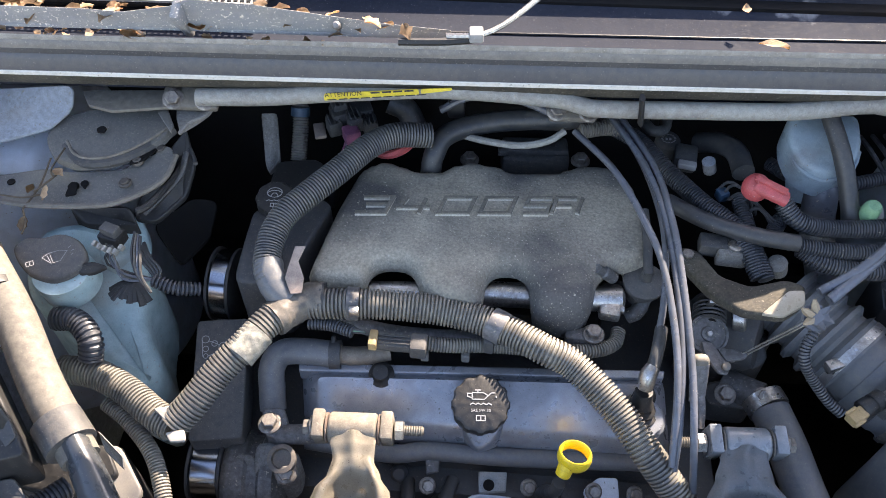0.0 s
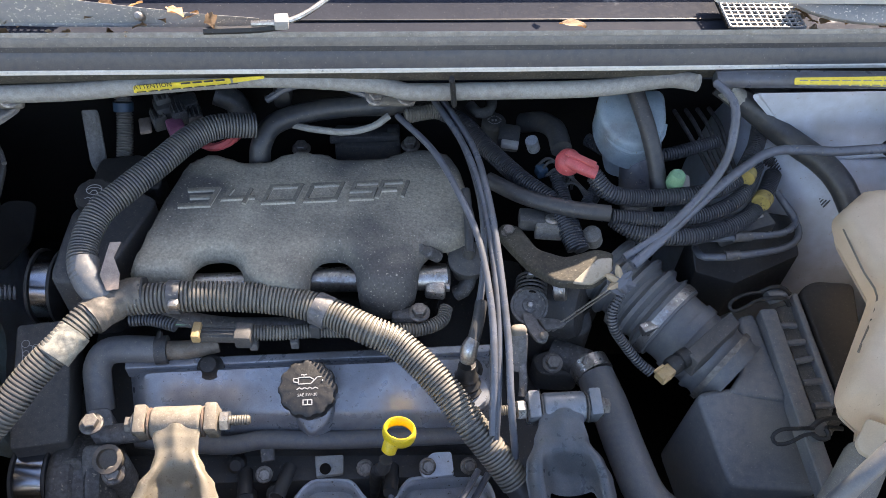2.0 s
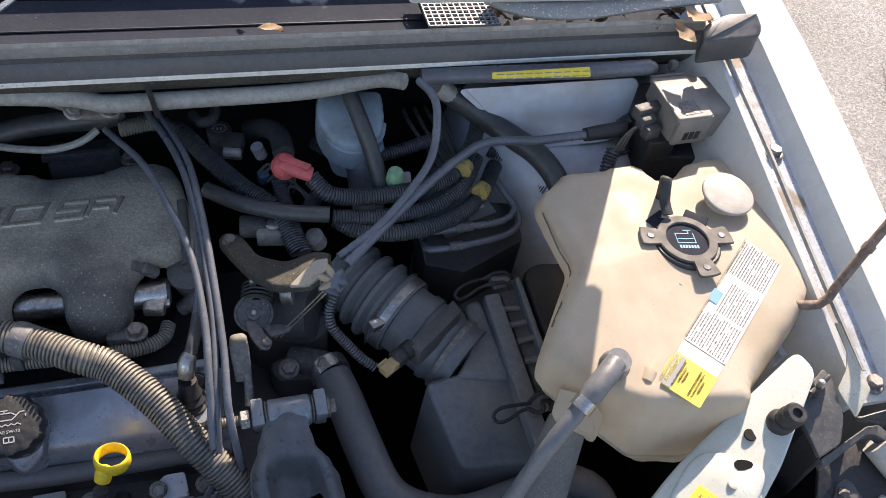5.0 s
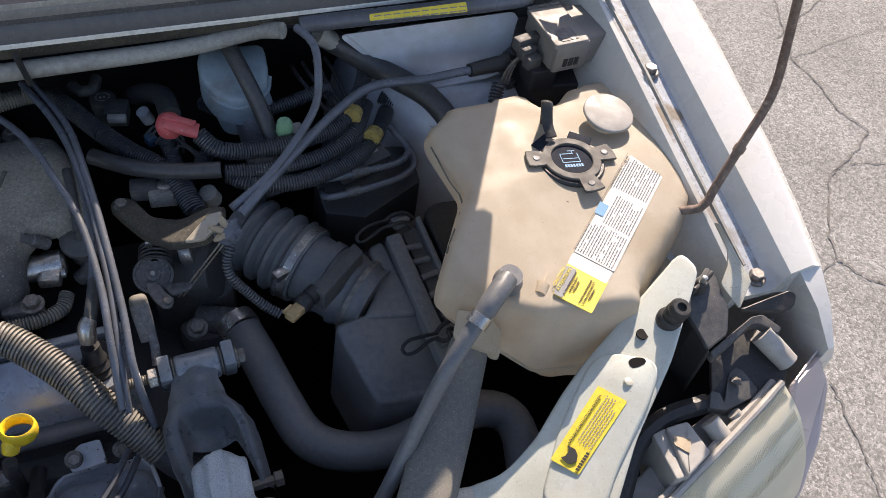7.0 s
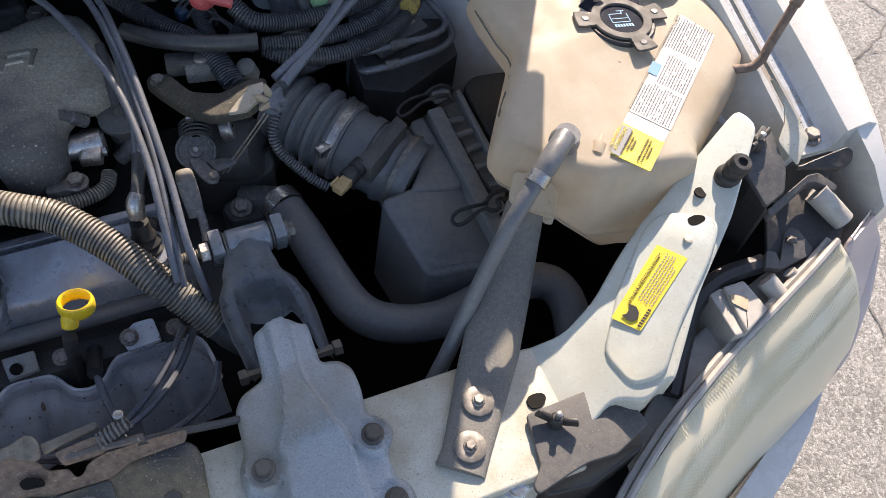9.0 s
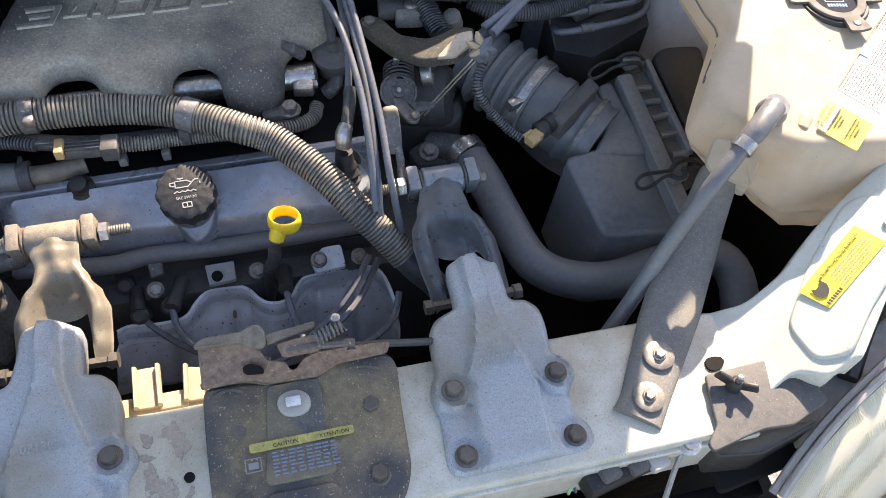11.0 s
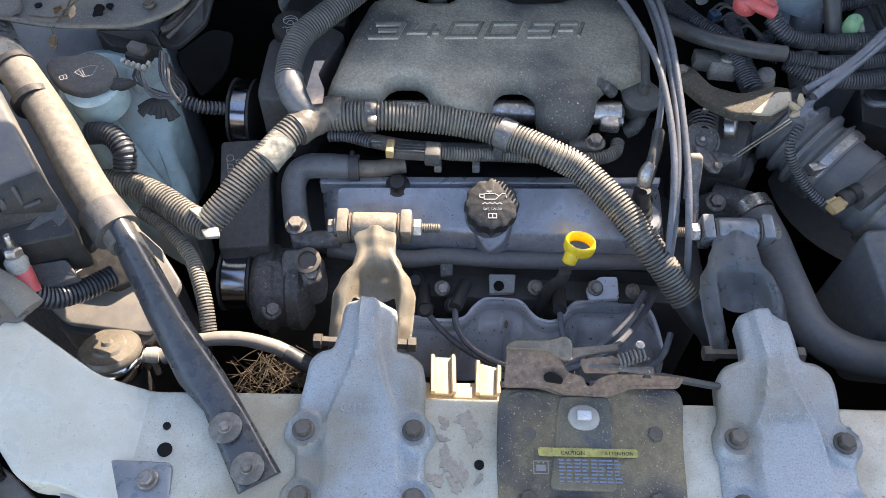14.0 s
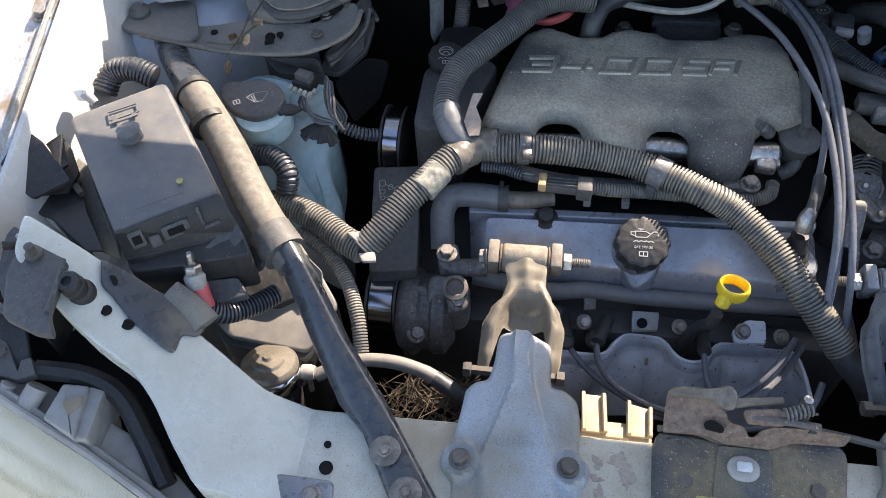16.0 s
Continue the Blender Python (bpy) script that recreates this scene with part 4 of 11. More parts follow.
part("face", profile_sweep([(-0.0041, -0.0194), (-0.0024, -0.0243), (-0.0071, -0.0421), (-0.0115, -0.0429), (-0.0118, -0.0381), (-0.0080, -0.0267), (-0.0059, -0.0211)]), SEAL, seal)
part("lower_lip", profile_sweep([(-0.0100, -0.0385), (-0.0100, -0.0433), (-0.0134, -0.0450), (-0.0134, -0.0409)]), LIP, seal, "lower edge coloured bright for bounced light")
# Seam coloured dark to stand for the shaded gap below the lip.
whole("cowl_flange", profile_sweep([(-0.011, -0.046), (0.02, -0.046), (0.02, -0.070), (-0.002, -0.066), (-0.009, -0.054)]), BRACKET, "grimy sealed seam under the weatherstrip, coloured dark for the shaded gap", "seam", kind="structure")
cowl = whole("cowl", profile_sweep([(0.012, -0.006), (0.035, -0.030), (0.09, -0.035), (0.16, -0.02), (0.22, 0.02), (0.42, 0.18), (0.42, 0.15), (0.10, -0.08), (0.012, -0.08)]), COWL, "blue-black plastic cowl panel, stained and littered", "cowl", kind="structure")
part("windscreen_trim", profile_sweep([(0.150, 0.004), (0.158, 0.012), (0.172, 0.008), (0.172, -0.02), (0.150, -0.02)]), BLACK, cowl)
part("joint_line", tube([v for v in cowl_line(0.075, -0.032)][4:34:3], 0.0015, 6, 0.03), BLACK, cowl)


def vent(x0, x1, y0, y1):
    """Intake grille: a real lattice of thin bars over a dark well."""
    gr = thing("cowl_grille", ((x0 + x1) / 2, y0, 1.245), "black plastic mesh air intake grille full of leaf litter", "grille")
    part("well", block(x1 - x0, y1 - y0, 0.004, at(((x0 + x1) / 2, (y0 + y1) / 2, 1.251)), 0.001), DARK, gr)
    nx, ny = int((x1 - x0) / 0.008), int((y1 - y0) / 0.008)
    bar_x = finish("bar", block(0.0018, y1 - y0, 0.003, Matrix(), 0), WIPER)
    bar_y = finish("bar", block(x1 - x0, 0.0018, 0.003, Matrix(), 0), WIPER)
    for i in range(nx + 1):
        shared("bar", bar_x, gr, at((x0 + (x1 - x0) * i / nx, (y0 + y1) / 2, 1.258)))
    for i in range(ny + 1):
        shared("bar", bar_y, gr, at(((x0 + x1) / 2, y0 + (y1 - y0) * i / ny, 1.258)))


vent(0.405, 0.50, 0.80, 0.90)
vent(-0.85, -0.40, 0.850, 0.92)

# wiper arms
wiper = thing("wiper", (-0.4679, 0.7837, 1.2750), "faded grey wiper arm with a rod-like blade linkage, dusty", "wiper")
part("arm", slab([(-0.7266, 0.7789, 1.2940), (-0.5866, 0.7778, 1.2940), (-0.5455, 0.7794, 1.2900), (-0.4880, 0.7819, 1.2980), (-0.4729, 0.7848, 1.3040), (-0.4619, 0.7846, 1.3060), (-0.3908, 0.7867, 1.3000), (-0.3216, 0.7909, 1.2880), (-0.2379, 0.7962, 1.2740), (-0.1656, 0.8026, 1.2640), (-0.1668, 0.8010, 1.2580), (-0.2454, 0.7964, 1.2580), (-0.3247, 0.7906, 1.2620), (-0.4110, 0.7873, 1.2640), (-0.4706, 0.7855, 1.2660), (-0.5295, 0.7814, 1.2680), (-0.6285, 0.7773, 1.2700), (-0.7341, 0.7728, 1.2720)], 0.004, 0.003, 0.0015), WIPER, wiper)
part("knuckle", block(0.012, 0.040, 0.050, at((-0.4780, 0.7962, 1.2800), -8, 30), 0.003), WIPER, wiper)
part("stud", turned([(0.005, -0.01), (0.005, 0.006), (0.003, 0.008)], at((-0.2984, 0.7853, 1.2760), 0, 50), 12), ZINC, wiper)
part("rod", tube([(-0.1705, 0.7700, 1.2780), (-0.1321, 0.7730, 1.2790), (-0.1067, 0.7902, 1.2810), (-0.0778, 0.8201, 1.2870), (-0.0484, 0.8496, 1.2970)], 0.0035, 8), STEEL, wiper)
part("clip", block(0.016, 0.018, 0.012, at((-0.1366, 0.7727, 1.2790), 5), 0.002), WIPER, wiper)
part("blade", tube([(-0.2258, 0.7701, 1.2680), (-0.1707, 0.7733, 1.2680), (-0.1384, 0.7767, 1.2700)], 0.0045, 6), BLACK, wiper)
wiper2 = thing("wiper", (0.5238, 0.8165, 1.2700), "dusty grey wiper pivot cover beside the intake grille", "wiper")
part("cover", sweep(bmesh.new(), curve_through([(0.4962, 0.8436, 1.2750), (0.5328, 0.8140, 1.2750), (0.6065, 0.8052, 1.2750), (0.7066, 0.8202, 1.2770), (0.8260, 0.8331, 1.2800)], 0.02), lambda d: 0.020, 10, 0.5), WIPER, wiper2)


def leaf_mesh(seed):
    r = random.Random(seed)
    bm = bmesh.new()
    n = 7
    lo, hi = [], []
    for i in range(n):
        s = i / (n - 1)
        w = 0.0105 * math.sin(math.pi * min(1, s * 0.92 + 0.04)) * r.uniform(0.7, 1.25)
        z = 0.004 * math.sin(s * 3 + seed) + r.uniform(-0.001, 0.001)
        lo.append(bm.verts.new((s * 0.034, -w, z + 0.003 * r.random())))
        hi.append(bm.verts.new((s * 0.034, w, z + 0.004 * r.random())))
    mid = [bm.verts.new((i / (n - 1) * 0.034, 0, 0.004 * math.sin(i / (n - 1) * 3 + seed) - 0.001)) for i in range(n)]
    for i in range(n - 1):
        bm.faces.new((lo[i], lo[i + 1], mid[i + 1], mid[i]))
        bm.faces.new((mid[i], mid[i + 1], hi[i + 1], hi[i]))
    bmesh.ops.solidify(bm, geom=bm.faces[:], thickness=0.0004)
    return finish("leaf", bm, LEAF)


LEAVES = [leaf_mesh(s) for s in range(4)]
rl = random.Random(11)


def leaf(p, scale=1.0, rz=None, tilt=None):
    ob = new("dry_leaf", LEAVES[rl.randrange(4)])
    ob.matrix_basis = at(p, rl.uniform(0, 360) if rz is None else rz, rl.uniform(-20, 25) if tilt is None else tilt, rl.uniform(-20, 20)) @ Matrix.Scale(scale, 4)
    return tagged(ob, "curled dry brown leaf lying in the cowl channel", "leaf", "leaf litter on the car")


for i in range(70):
    leaf((rl.uniform(-0.85, -0.22), rl.uniform(0.792, 0.812), 1.268 + 0.008 * rl.random()), rl.uniform(0.35, 0.95))
for i in range(34):
    x = rl.uniform(-0.80, -0.30)
    leaf((x, 0.7800 + rl.uniform(-0.004, 0.006), 1.2600), rl.uniform(0.22, 0.55), tilt=rl.uniform(-25, 35))
for i in range(26):
    leaf((rl.uniform(0.49, 0.80), rl.uniform(0.80, 0.83), 1.262), rl.uniform(0.35, 0.9))
for p, s in (((-0.5512, 0.7674, 1.2660), 0.8), ((0.2187, 0.7792, 1.2660), 1.0), ((-0.6884, 0.7706, 1.2660), 1.0), ((0.1915, 0.8819, 1.2600), 0.5), ((0.7322, 0.7636, 1.2800), 1.1), ((0.7609, 0.7887, 1.2800), 1.2)):
    leaf(p, s, tilt=8)

# ---- engine: intake plenum, valve cover ----
plenum = thing("intake_plenum", (-0.15, 0.70, 0.98), "dust-coated cast intake plenum cover with raised lettering and arched runners", "engine cover")
PZ = 1.066
outline = ccw([(-0.2849, 0.7703, 1.0550), (-0.3057, 0.6991, 1.0550), (-0.3203, 0.6371, 1.0500), (-0.3301, 0.5936, 1.0450), (-0.3197, 0.5768, 1.0450), (-0.2588, 0.5804, 1.0450), (-0.2535, 0.6030, 1.0480), (-0.2390, 0.6125, 1.0500), (-0.2120, 0.6130, 1.0500), (-0.1985, 0.6035, 1.0480), (-0.1906, 0.5774, 1.0450), (-0.1685, 0.5613, 1.0400), (-0.1310, 0.5544, 1.0400), (-0.1157, 0.5619, 1.0400), (-0.1120, 0.5985, 1.0450), (-0.1000, 0.6125, 1.0480), (-0.0740, 0.6135, 1.0480), (-0.0600, 0.6005, 1.0450), (-0.0540, 0.5591, 1.0350), (-0.0262, 0.5494, 1.0300), (0.0042, 0.5544, 1.0300), (0.0168, 0.5731, 1.0350), (0.0219, 0.6031, 1.0500), (0.0398, 0.6234, 1.0500), (0.0712, 0.6270, 1.0500), (0.0899, 0.6406, 1.0500), (0.0949, 0.6781, 1.0520), (0.0792, 0.7592, 1.0550), (0.0653, 0.7894, 1.0550), (0.0309, 0.7984, 1.0550), (-0.0001, 0.7922, 1.0550), (-0.0183, 0.7810, 1.0500), (-0.0819, 0.7762, 1.0500), (-0.0999, 0.7886, 1.0550), (-0.1402, 0.7941, 1.0550), (-0.1645, 0.7849, 1.0550), (-0.1761, 0.7730, 1.0500), (-0.2099, 0.7721, 1.0500), (-0.2282, 0.7812, 1.0550), (-0.2563, 0.7907, 1.0550)])
o = rounded(outline, 0.008, 2)
ARCHES = [Vector(q) for q in ((-0.2500, 0.6040, 1.0480), (-0.2390, 0.6125, 1.0500), (-0.2260, 0.6130, 1.0500), (-0.2120, 0.6130, 1.0500), (-0.2000, 0.6040, 1.0480), (-0.1105, 0.6020, 1.0470), (-0.1000, 0.6125, 1.0480), (-0.0870, 0.6130, 1.0480), (-0.0740, 0.6135, 1.0480), (-0.0615, 0.6030, 1.0470), (0.0219, 0.6031, 1.0500), (0.0398, 0.6234, 1.0500))]
bm = domed(o, 0.019, lambda x, y: PZ, ((0.0, 0.010), (0.002, 0.030)), 0.007)
for v in bm.verts:
    if min((Vector((v.co.x, v.co.y, q.z)) - q).length for q in ARCHES) < 0.017 and v.co.z < 1.040:
        v.co.z = max(v.co.z, 1.038)
part("cover", bm, PLENUM, plenum, "dust-coated cast cover", angle=75)
a, b = Vector((-0.2799, 0.6905, 1.0680)), Vector((0.0090, 0.7051, 1.0660))
mid = (a + b) / 2
turn = math.degrees(math.atan2(b.y - a.y, b.x - a.x))
right = Vector((math.cos(radians(turn)), math.sin(radians(turn)), 0))
GLYPHS = {"3": [[(0, 1), (1, 1), (1, 0), (0, 0)], [(0.22, 0.52), (0.94, 0.52)]], "4": [[(0.10, 1), (0, 0.36), (1.02, 0.36)], [(0.74, 0.92), (0.74, 0)]], "0": [[(0.5, 0), (0, 0), (0, 1), (1, 1), (1, 0), (0.5, 0)]], "S": [[(1, 1), (0, 1), (0, 0.52), (1, 0.52), (1, 0), (0, 0)]], "F": [[(1, 1), (0, 1), (0, 0)], [(0.08, 0.5), (0.85, 0.5)]], "I": [[(0, 1), (0, 0)]]}


def raised_stroke(line, width, m, low, high):
    """A raised bar of that width along an open line, its corners mitred and its flanks sloped."""
    p = [Vector((*q, 0)) for q in line]
    rings = []
    for i, q in enumerate(p):
        u = (q - p[i - 1]).normalized() if i else (p[1] - q).normalized()
        v = (p[i + 1] - q).normalized() if i < len(p) - 1 else u
        nu, nv = Vector((-u.y, u.x, 0)), Vector((-v.y, v.x, 0))
        k = (nu + nv) / max(0.5, 1 + nu.dot(nv)) * width
        rings.append([m @ (q + k * f + Vector((0, 0, h))) for f, h in ((0.72, low), (0.42, high), (0.0, high * 1.06), (-0.42, high), (-0.72, low))])
    return ring_stack(rings)


for ch, w, wide in zip("3400SFI", (0.002, 0.055, 0.108, 0.161, 0.216, 0.252, 0.285), (0.038, 0.038, 0.038, 0.038, 0.030, 0.026, 0.0)):
    c = a + right * (w - 0.004)
    lm = at((c.x, c.y - 0.006, PZ), turn)
    # Dark face over a paler offset copy paints in the letters' edge light.
    for shift, high, tint, kind in ((-0.0010, 0.0020, LETTER_EDGE, "letter_edge"), (0.0, 0.0036, LETTER, "letter")):
        part(kind, merge(*[raised_stroke([(x * wide + 0.36 * y * 0.027, y * 0.027 + shift) for x, y in line], 0.0050, lm, -0.002, high) for line in GLYPHS[ch]]), tint, plenum, angle=30)
for p in ((-0.1400, 0.8293, 1.0300), (0.0151, 0.8254, 1.0400)):
    shared("bolt", BOLT_BIG, plenum, at(p))
# Manifold coloured near-black so the arches above look shaded inside.
part("lower_manifold", slab([(-0.3339, 0.6254, 0.9700), (0.0361, 0.5969, 0.9700), (0.0650, 0.6866, 0.9700), (-0.2985, 0.8263, 0.9700)], 0.06, 0.01, 0.004), DARK, plenum, "aluminium lower manifold, coloured near-black for shade under the arches")
for a, b in (((-0.2551, 0.5925, 1.0200), (-0.1917, 0.5944, 1.0200)), ((-0.1145, 0.6043, 1.0150), (-0.0509, 0.6045, 1.0150)), ((0.0150, 0.6010, 1.0200), (0.0555, 0.6016, 1.0200))):
    part("runner_tube", turned([(0.012, -0.004), (0.016, 0), (0.016, (Vector(b) - Vector(a)).length), (0.012, (Vector(b) - Vector(a)).length + 0.004)], along(a, b), 20), STEEL, plenum, "bare aluminium tube showing under the arch")
part("flange", slab([(-0.0146, 0.5526, 1.0180), (0.0254, 0.5631, 1.0180), (0.0310, 0.5470, 1.0180), (0.0118, 0.5403, 1.0180), (-0.0150, 0.5420, 1.0180)], 0.03, 0.005, 0.002), GREYPAINT, plenum)
shared("bolt", BOLT_BIG, plenum, at((0.019, 0.549, 1.018)))
part("port_nipple", turned([(0.008, 0), (0.008, 0.02), (0.006, 0.022), (0.006, 0.034)], along((0.0446, 0.6191, 1.0400), (0.0253, 0.6146, 1.0600)), 14), GREYPAINT, plenum)

vc = thing("valve_cover", (-0.1, 0.46, 0.90), "dull silver-grey cast valve cover with oil film and grime", "valve cover")
top = [Vector(q) for q in ((-0.3209, 0.5022, 0.9700), (0.0966, 0.5103, 0.9760), (0.1028, 0.4469, 0.9450), (-0.3108, 0.4578, 0.9420))]
skirt = [Vector(q) for q in ((-0.3375, 0.5242, 0.9580), (0.1105, 0.5302, 0.9660), (0.1192, 0.4391, 0.9150), (-0.3273, 0.4545, 0.9150))]
r0 = rounded(ccw([Vector((q.x, q.y, q.z - 0.09)) for q in skirt]), 0.02, 4)
r1 = rounded(ccw(skirt), 0.02, 4)
r2 = rounded(ccw(top), 0.02, 4)
r2b = [p + Vector((0, 0, 0.006)) for p in inset(r2, 0.006)]
bm = ring_stack([r0, r1, r2, r2b])
bmesh.ops.triangulate(bm, faces=[f for f in bm.faces if len(f.verts) > 4])
part("cover", bm, COVER, vc)
part("rear_rail", slab([(-0.3372, 0.5163, 0.9750), (0.1090, 0.5250, 0.9830), (0.1061, 0.5143, 0.9820), (-0.3363, 0.5051, 0.9740)], 0.02, 0.003, 0.002), COVER, vc)
part("filler_neck", turned([(0.036, -0.03), (0.033, 0.02), (0.028, 0.035), (0.028, 0.045)], along((-0.1136, 0.4822, 0.9450), (-0.113, 0.458, 1.0)), 24), COVER, vc)
part("boss", slab([(-0.1414, 0.4632, 0.9650), (-0.0815, 0.4603, 0.9650), (-0.0917, 0.4425, 0.9480), (-0.1140, 0.4328, 0.9300), (-0.1273, 0.4465, 0.9450)], 0.03, 0.01, 0.006), COVER, vc)
for p in ((-0.234, 0.505, 0.972), (0.0805, 0.4950, 0.9700)):
    part("grommet", turned([(0.016, -0.01), (0.016, 0.004), (0.012, 0.006), (0.009, 0.012), (0.0095, 0.018), (0.006, 0.019)], at(p, 0, 18), 20), BLACK, vc, "black rubber grommet with bolt")

cap = thing("oil_filler_cap", (-0.113, 0.460, 0.985), "black ribbed oil filler cap with white symbols on the valve cover", "filler cap")
CM = at((-0.113, 0.461, 0.990), 2, 22)
lid = part("cap", turned([(0.030, -0.016), (0.034, -0.012), (0.034, 0.010), (0.0325, 0.013), (0.029, 0.0145), (0.0, 0.0150)], CM, 72, 12, 0.0018), BLACK, cap, angle=30)
words("SAE 5W-30", 0.0048, CM @ at((0, -0.0078, 0.0152)), INK_PALE, lid, "lettering", 0.0002)
can = [[(-0.010, 0.005), (0.004, 0.005), (0.012, 0.0125), (0.016, 0.0125)], [(-0.010, 0.005), (-0.010, 0.0125), (0.003, 0.0125), (0.008, 0.0095)], [(-0.010, 0.0115), (-0.0155, 0.0115), (-0.0155, 0.008), (-0.010, 0.0065)], [(-0.0035, 0.0125), (-0.0035, 0.0155)], [(-0.0065, 0.0155), (-0.0005, 0.0155)], [(0.0175, 0.009), (0.0175, 0.0075)]]
wave = [(-0.012 + 0.003 * i, -0.0005 + (0.0012 if i % 2 else -0.0006)) for i in range(9)]
book = [[(-0.005, -0.019), (0.005, -0.019), (0.005, -0.0135), (-0.005, -0.0135), (-0.005, -0.019)], [(0.0, -0.019), (0.0, -0.0135)]]
strokes(CM, can + [wave] + book, 0.0012, INK_PALE, lid, "symbol", 0.0153)

dip = thing("dipstick", (-0.0169, 0.3853, 0.9800), "yellow oil dipstick ring handle", "dipstick")
DR = at((-0.0078, 0.4000, 0.9970), -18, -8)
hoop = [DR @ Vector((0.0168 * math.cos(k * math.pi / 16), 0.0150 * math.sin(k * math.pi / 16), 0)) for k in range(34)]
part("ring", sweep(bmesh.new(), hoop, 0.0026, 12, 3.3, caps=False), YELLOW, dip)
stemm = along((-0.0238, 0.3780, 0.9720), (-0.0151, 0.3927, 0.9960))
part("stem", turned([(0.0060, 0.011), (0.0085, 0.013), (0.0092, 0.022), (0.0080, 0.027), (0.0060, 0.029)], stemm, 16), YELLOW, dip)
part("window", block(0.006, 0.010, 0.008, stemm @ at((0, 0, 0.018)) @ at((0, -0.003, 0)), 0.001), BRACKET, dip)
part("tube", tube([(-0.0233, 0.3783, 0.9740), (-0.0263, 0.3763, 0.9550), (-0.0343, 0.3984, 0.9000), (-0.0396, 0.4050, 0.8200)], 0.0075, 12), WIREB, dip)

# ---- cylinder head, exhaust side ----
head = thing("cylinder_head", (-0.1, 0.42, 0.70), "soot-dark cylinder head with bolts under the valve cover", "cylinder head")
part("casting", slab([(-0.3987, 0.4528, 0.9000), (0.1223, 0.4350, 0.9000), (0.1326, 0.4230, 0.8700), (-0.3683, 0.4361, 0.8700)], 0.14, 0.01, 0.006), HEADMET, head)
part("block_casting", block(0.62, 0.36, 0.30, at((-0.12, 0.58, 0.72)), 0.02), HEADMET, head)
part("head_rail", tube([(-0.3234, 0.4428, 0.9150), (-0.2170, 0.4320, 0.9120), (-0.1740, 0.4380, 0.9120), (-0.0725, 0.4360, 0.9110), (0.0607, 0.4380, 0.9120), (0.1134, 0.4400, 0.9120)], 0.0115, 12), HOSEGREY, head, "dark coolant pipe")
for p in ((-0.1725, 0.4059, 0.8840), (-0.0495, 0.4089, 0.8880), (0.0269, 0.4031, 0.9000), (0.0784, 0.4075, 0.8880)):
    shared("bolt", BOLT, head, at(p, 20, 30))
part("bracket", slab([(-0.1112, 0.4228, 0.8960), (-0.0760, 0.4236, 0.8960), (-0.0762, 0.4068, 0.8800), (-0.0858, 0.4055, 0.8800), (-0.1094, 0.4033, 0.8800)], 0.006, 0.002, 0.001), CAST, head, "bare steel lifting bracket")
part("bracket", slab([(0.0340, 0.4214, 0.9000), (0.0572, 0.4220, 0.9000), (0.0605, 0.3986, 0.8840), (0.0216, 0.3967, 0.8820), (0.0164, 0.4094, 0.8900)], 0.006, 0.004, 0.001), SHIELD, head)
part("bracket_hole", turned([(0.007, 0), (0.007, 0.001), (0.004, 0.0012)], at((-0.0979, 0.4084, 0.8900), 0, 40), 14), DARK, head)
for q in ((-0.2088, 0.4210, 0.8800), (-0.1941, 0.3790, 0.8740), (-0.1576, 0.3818, 0.8800)):
    part("plug_seat", turned([(0.012, -0.02), (0.011, 0.0), (0.007, 0.004)], at(q, 0, 35), 14), WIREB, head)
part("pipe_clip", slab([(-0.1770, 0.4375, 0.9180), (-0.1591, 0.4366, 0.9180), (-0.1590, 0.4182, 0.9000), (-0.1748, 0.4146, 0.9000)], 0.004, 0.002, 0.001), GREYPAINT, head)

shield = thing("exhaust_heat_shield", (-0.08, 0.38, 0.78), "dull silver exhaust heat shield with a wavy crimped rim", "heat shield")
rim = curve_through([(-0.2231, 0.3683, 0.8620), (-0.2067, 0.3733, 0.8620), (-0.1778, 0.3700, 0.8620), (-0.1524, 0.3711, 0.8620), (-0.1400, 0.3764, 0.8620), (-0.1303, 0.3905, 0.8620), (-0.1190, 0.4021, 0.8620), (-0.1069, 0.4068, 0.8620), (-0.0742, 0.4050, 0.8620), (-0.0633, 0.3982, 0.8620), (-0.0543, 0.3854, 0.8620), (-0.0445, 0.3762, 0.8620), (-0.0314, 0.3729, 0.8620), (-0.0201, 0.3749, 0.8620), (-0.0106, 0.3822, 0.8620), (-0.0037, 0.3932, 0.8620), (0.0062, 0.4033, 0.8620), (0.0201, 0.4061, 0.8620), (0.0392, 0.4069, 0.8620), (0.0622, 0.4075, 0.8620), (0.0838, 0.4090, 0.8620), (0.1028, 0.3963, 0.8620), (0.1105, 0.3711, 0.8620), (0.1143, 0.3366, 0.8620)], 0.003)
bm = bmesh.new()
rows = []
for t, out, drop in ((0.0, 0.0, 0.0), (0.0, 0.0065, 0.0005), (0.0, 0.0085, 0.003), (0.03, 0.0095, 0.008), (0.12, 0.013, 0.0), (0.3, 0.015, 0.0), (0.55, 0.012, 0.0), (0.8, 0.006, 0.0), (1.0, 0.0, 0.0)):
    row = []
    for a in rim:
        fold = max(math.exp(-((a.x - c) / w) ** 2) for c, w in ((-0.083, 0.0045), (0.013, 0.0055), (-0.150, 0.006), (0.066, 0.006)))
        hump = 0.5 + 0.5 * math.cos((a.x + 0.035) * 65)
        q = a.lerp(Vector((a.x * 1.06 - 0.004, 0.3238, 0.785)), t)
        row.append(bm.verts.new(q + Vector((0, -out - (0.004 * hump - 0.006 * fold) * min(1.0, t * 6), -drop + (0.004 - 0.005 * fold) * min(1.0, t * 5)))))
    rows.append(row)
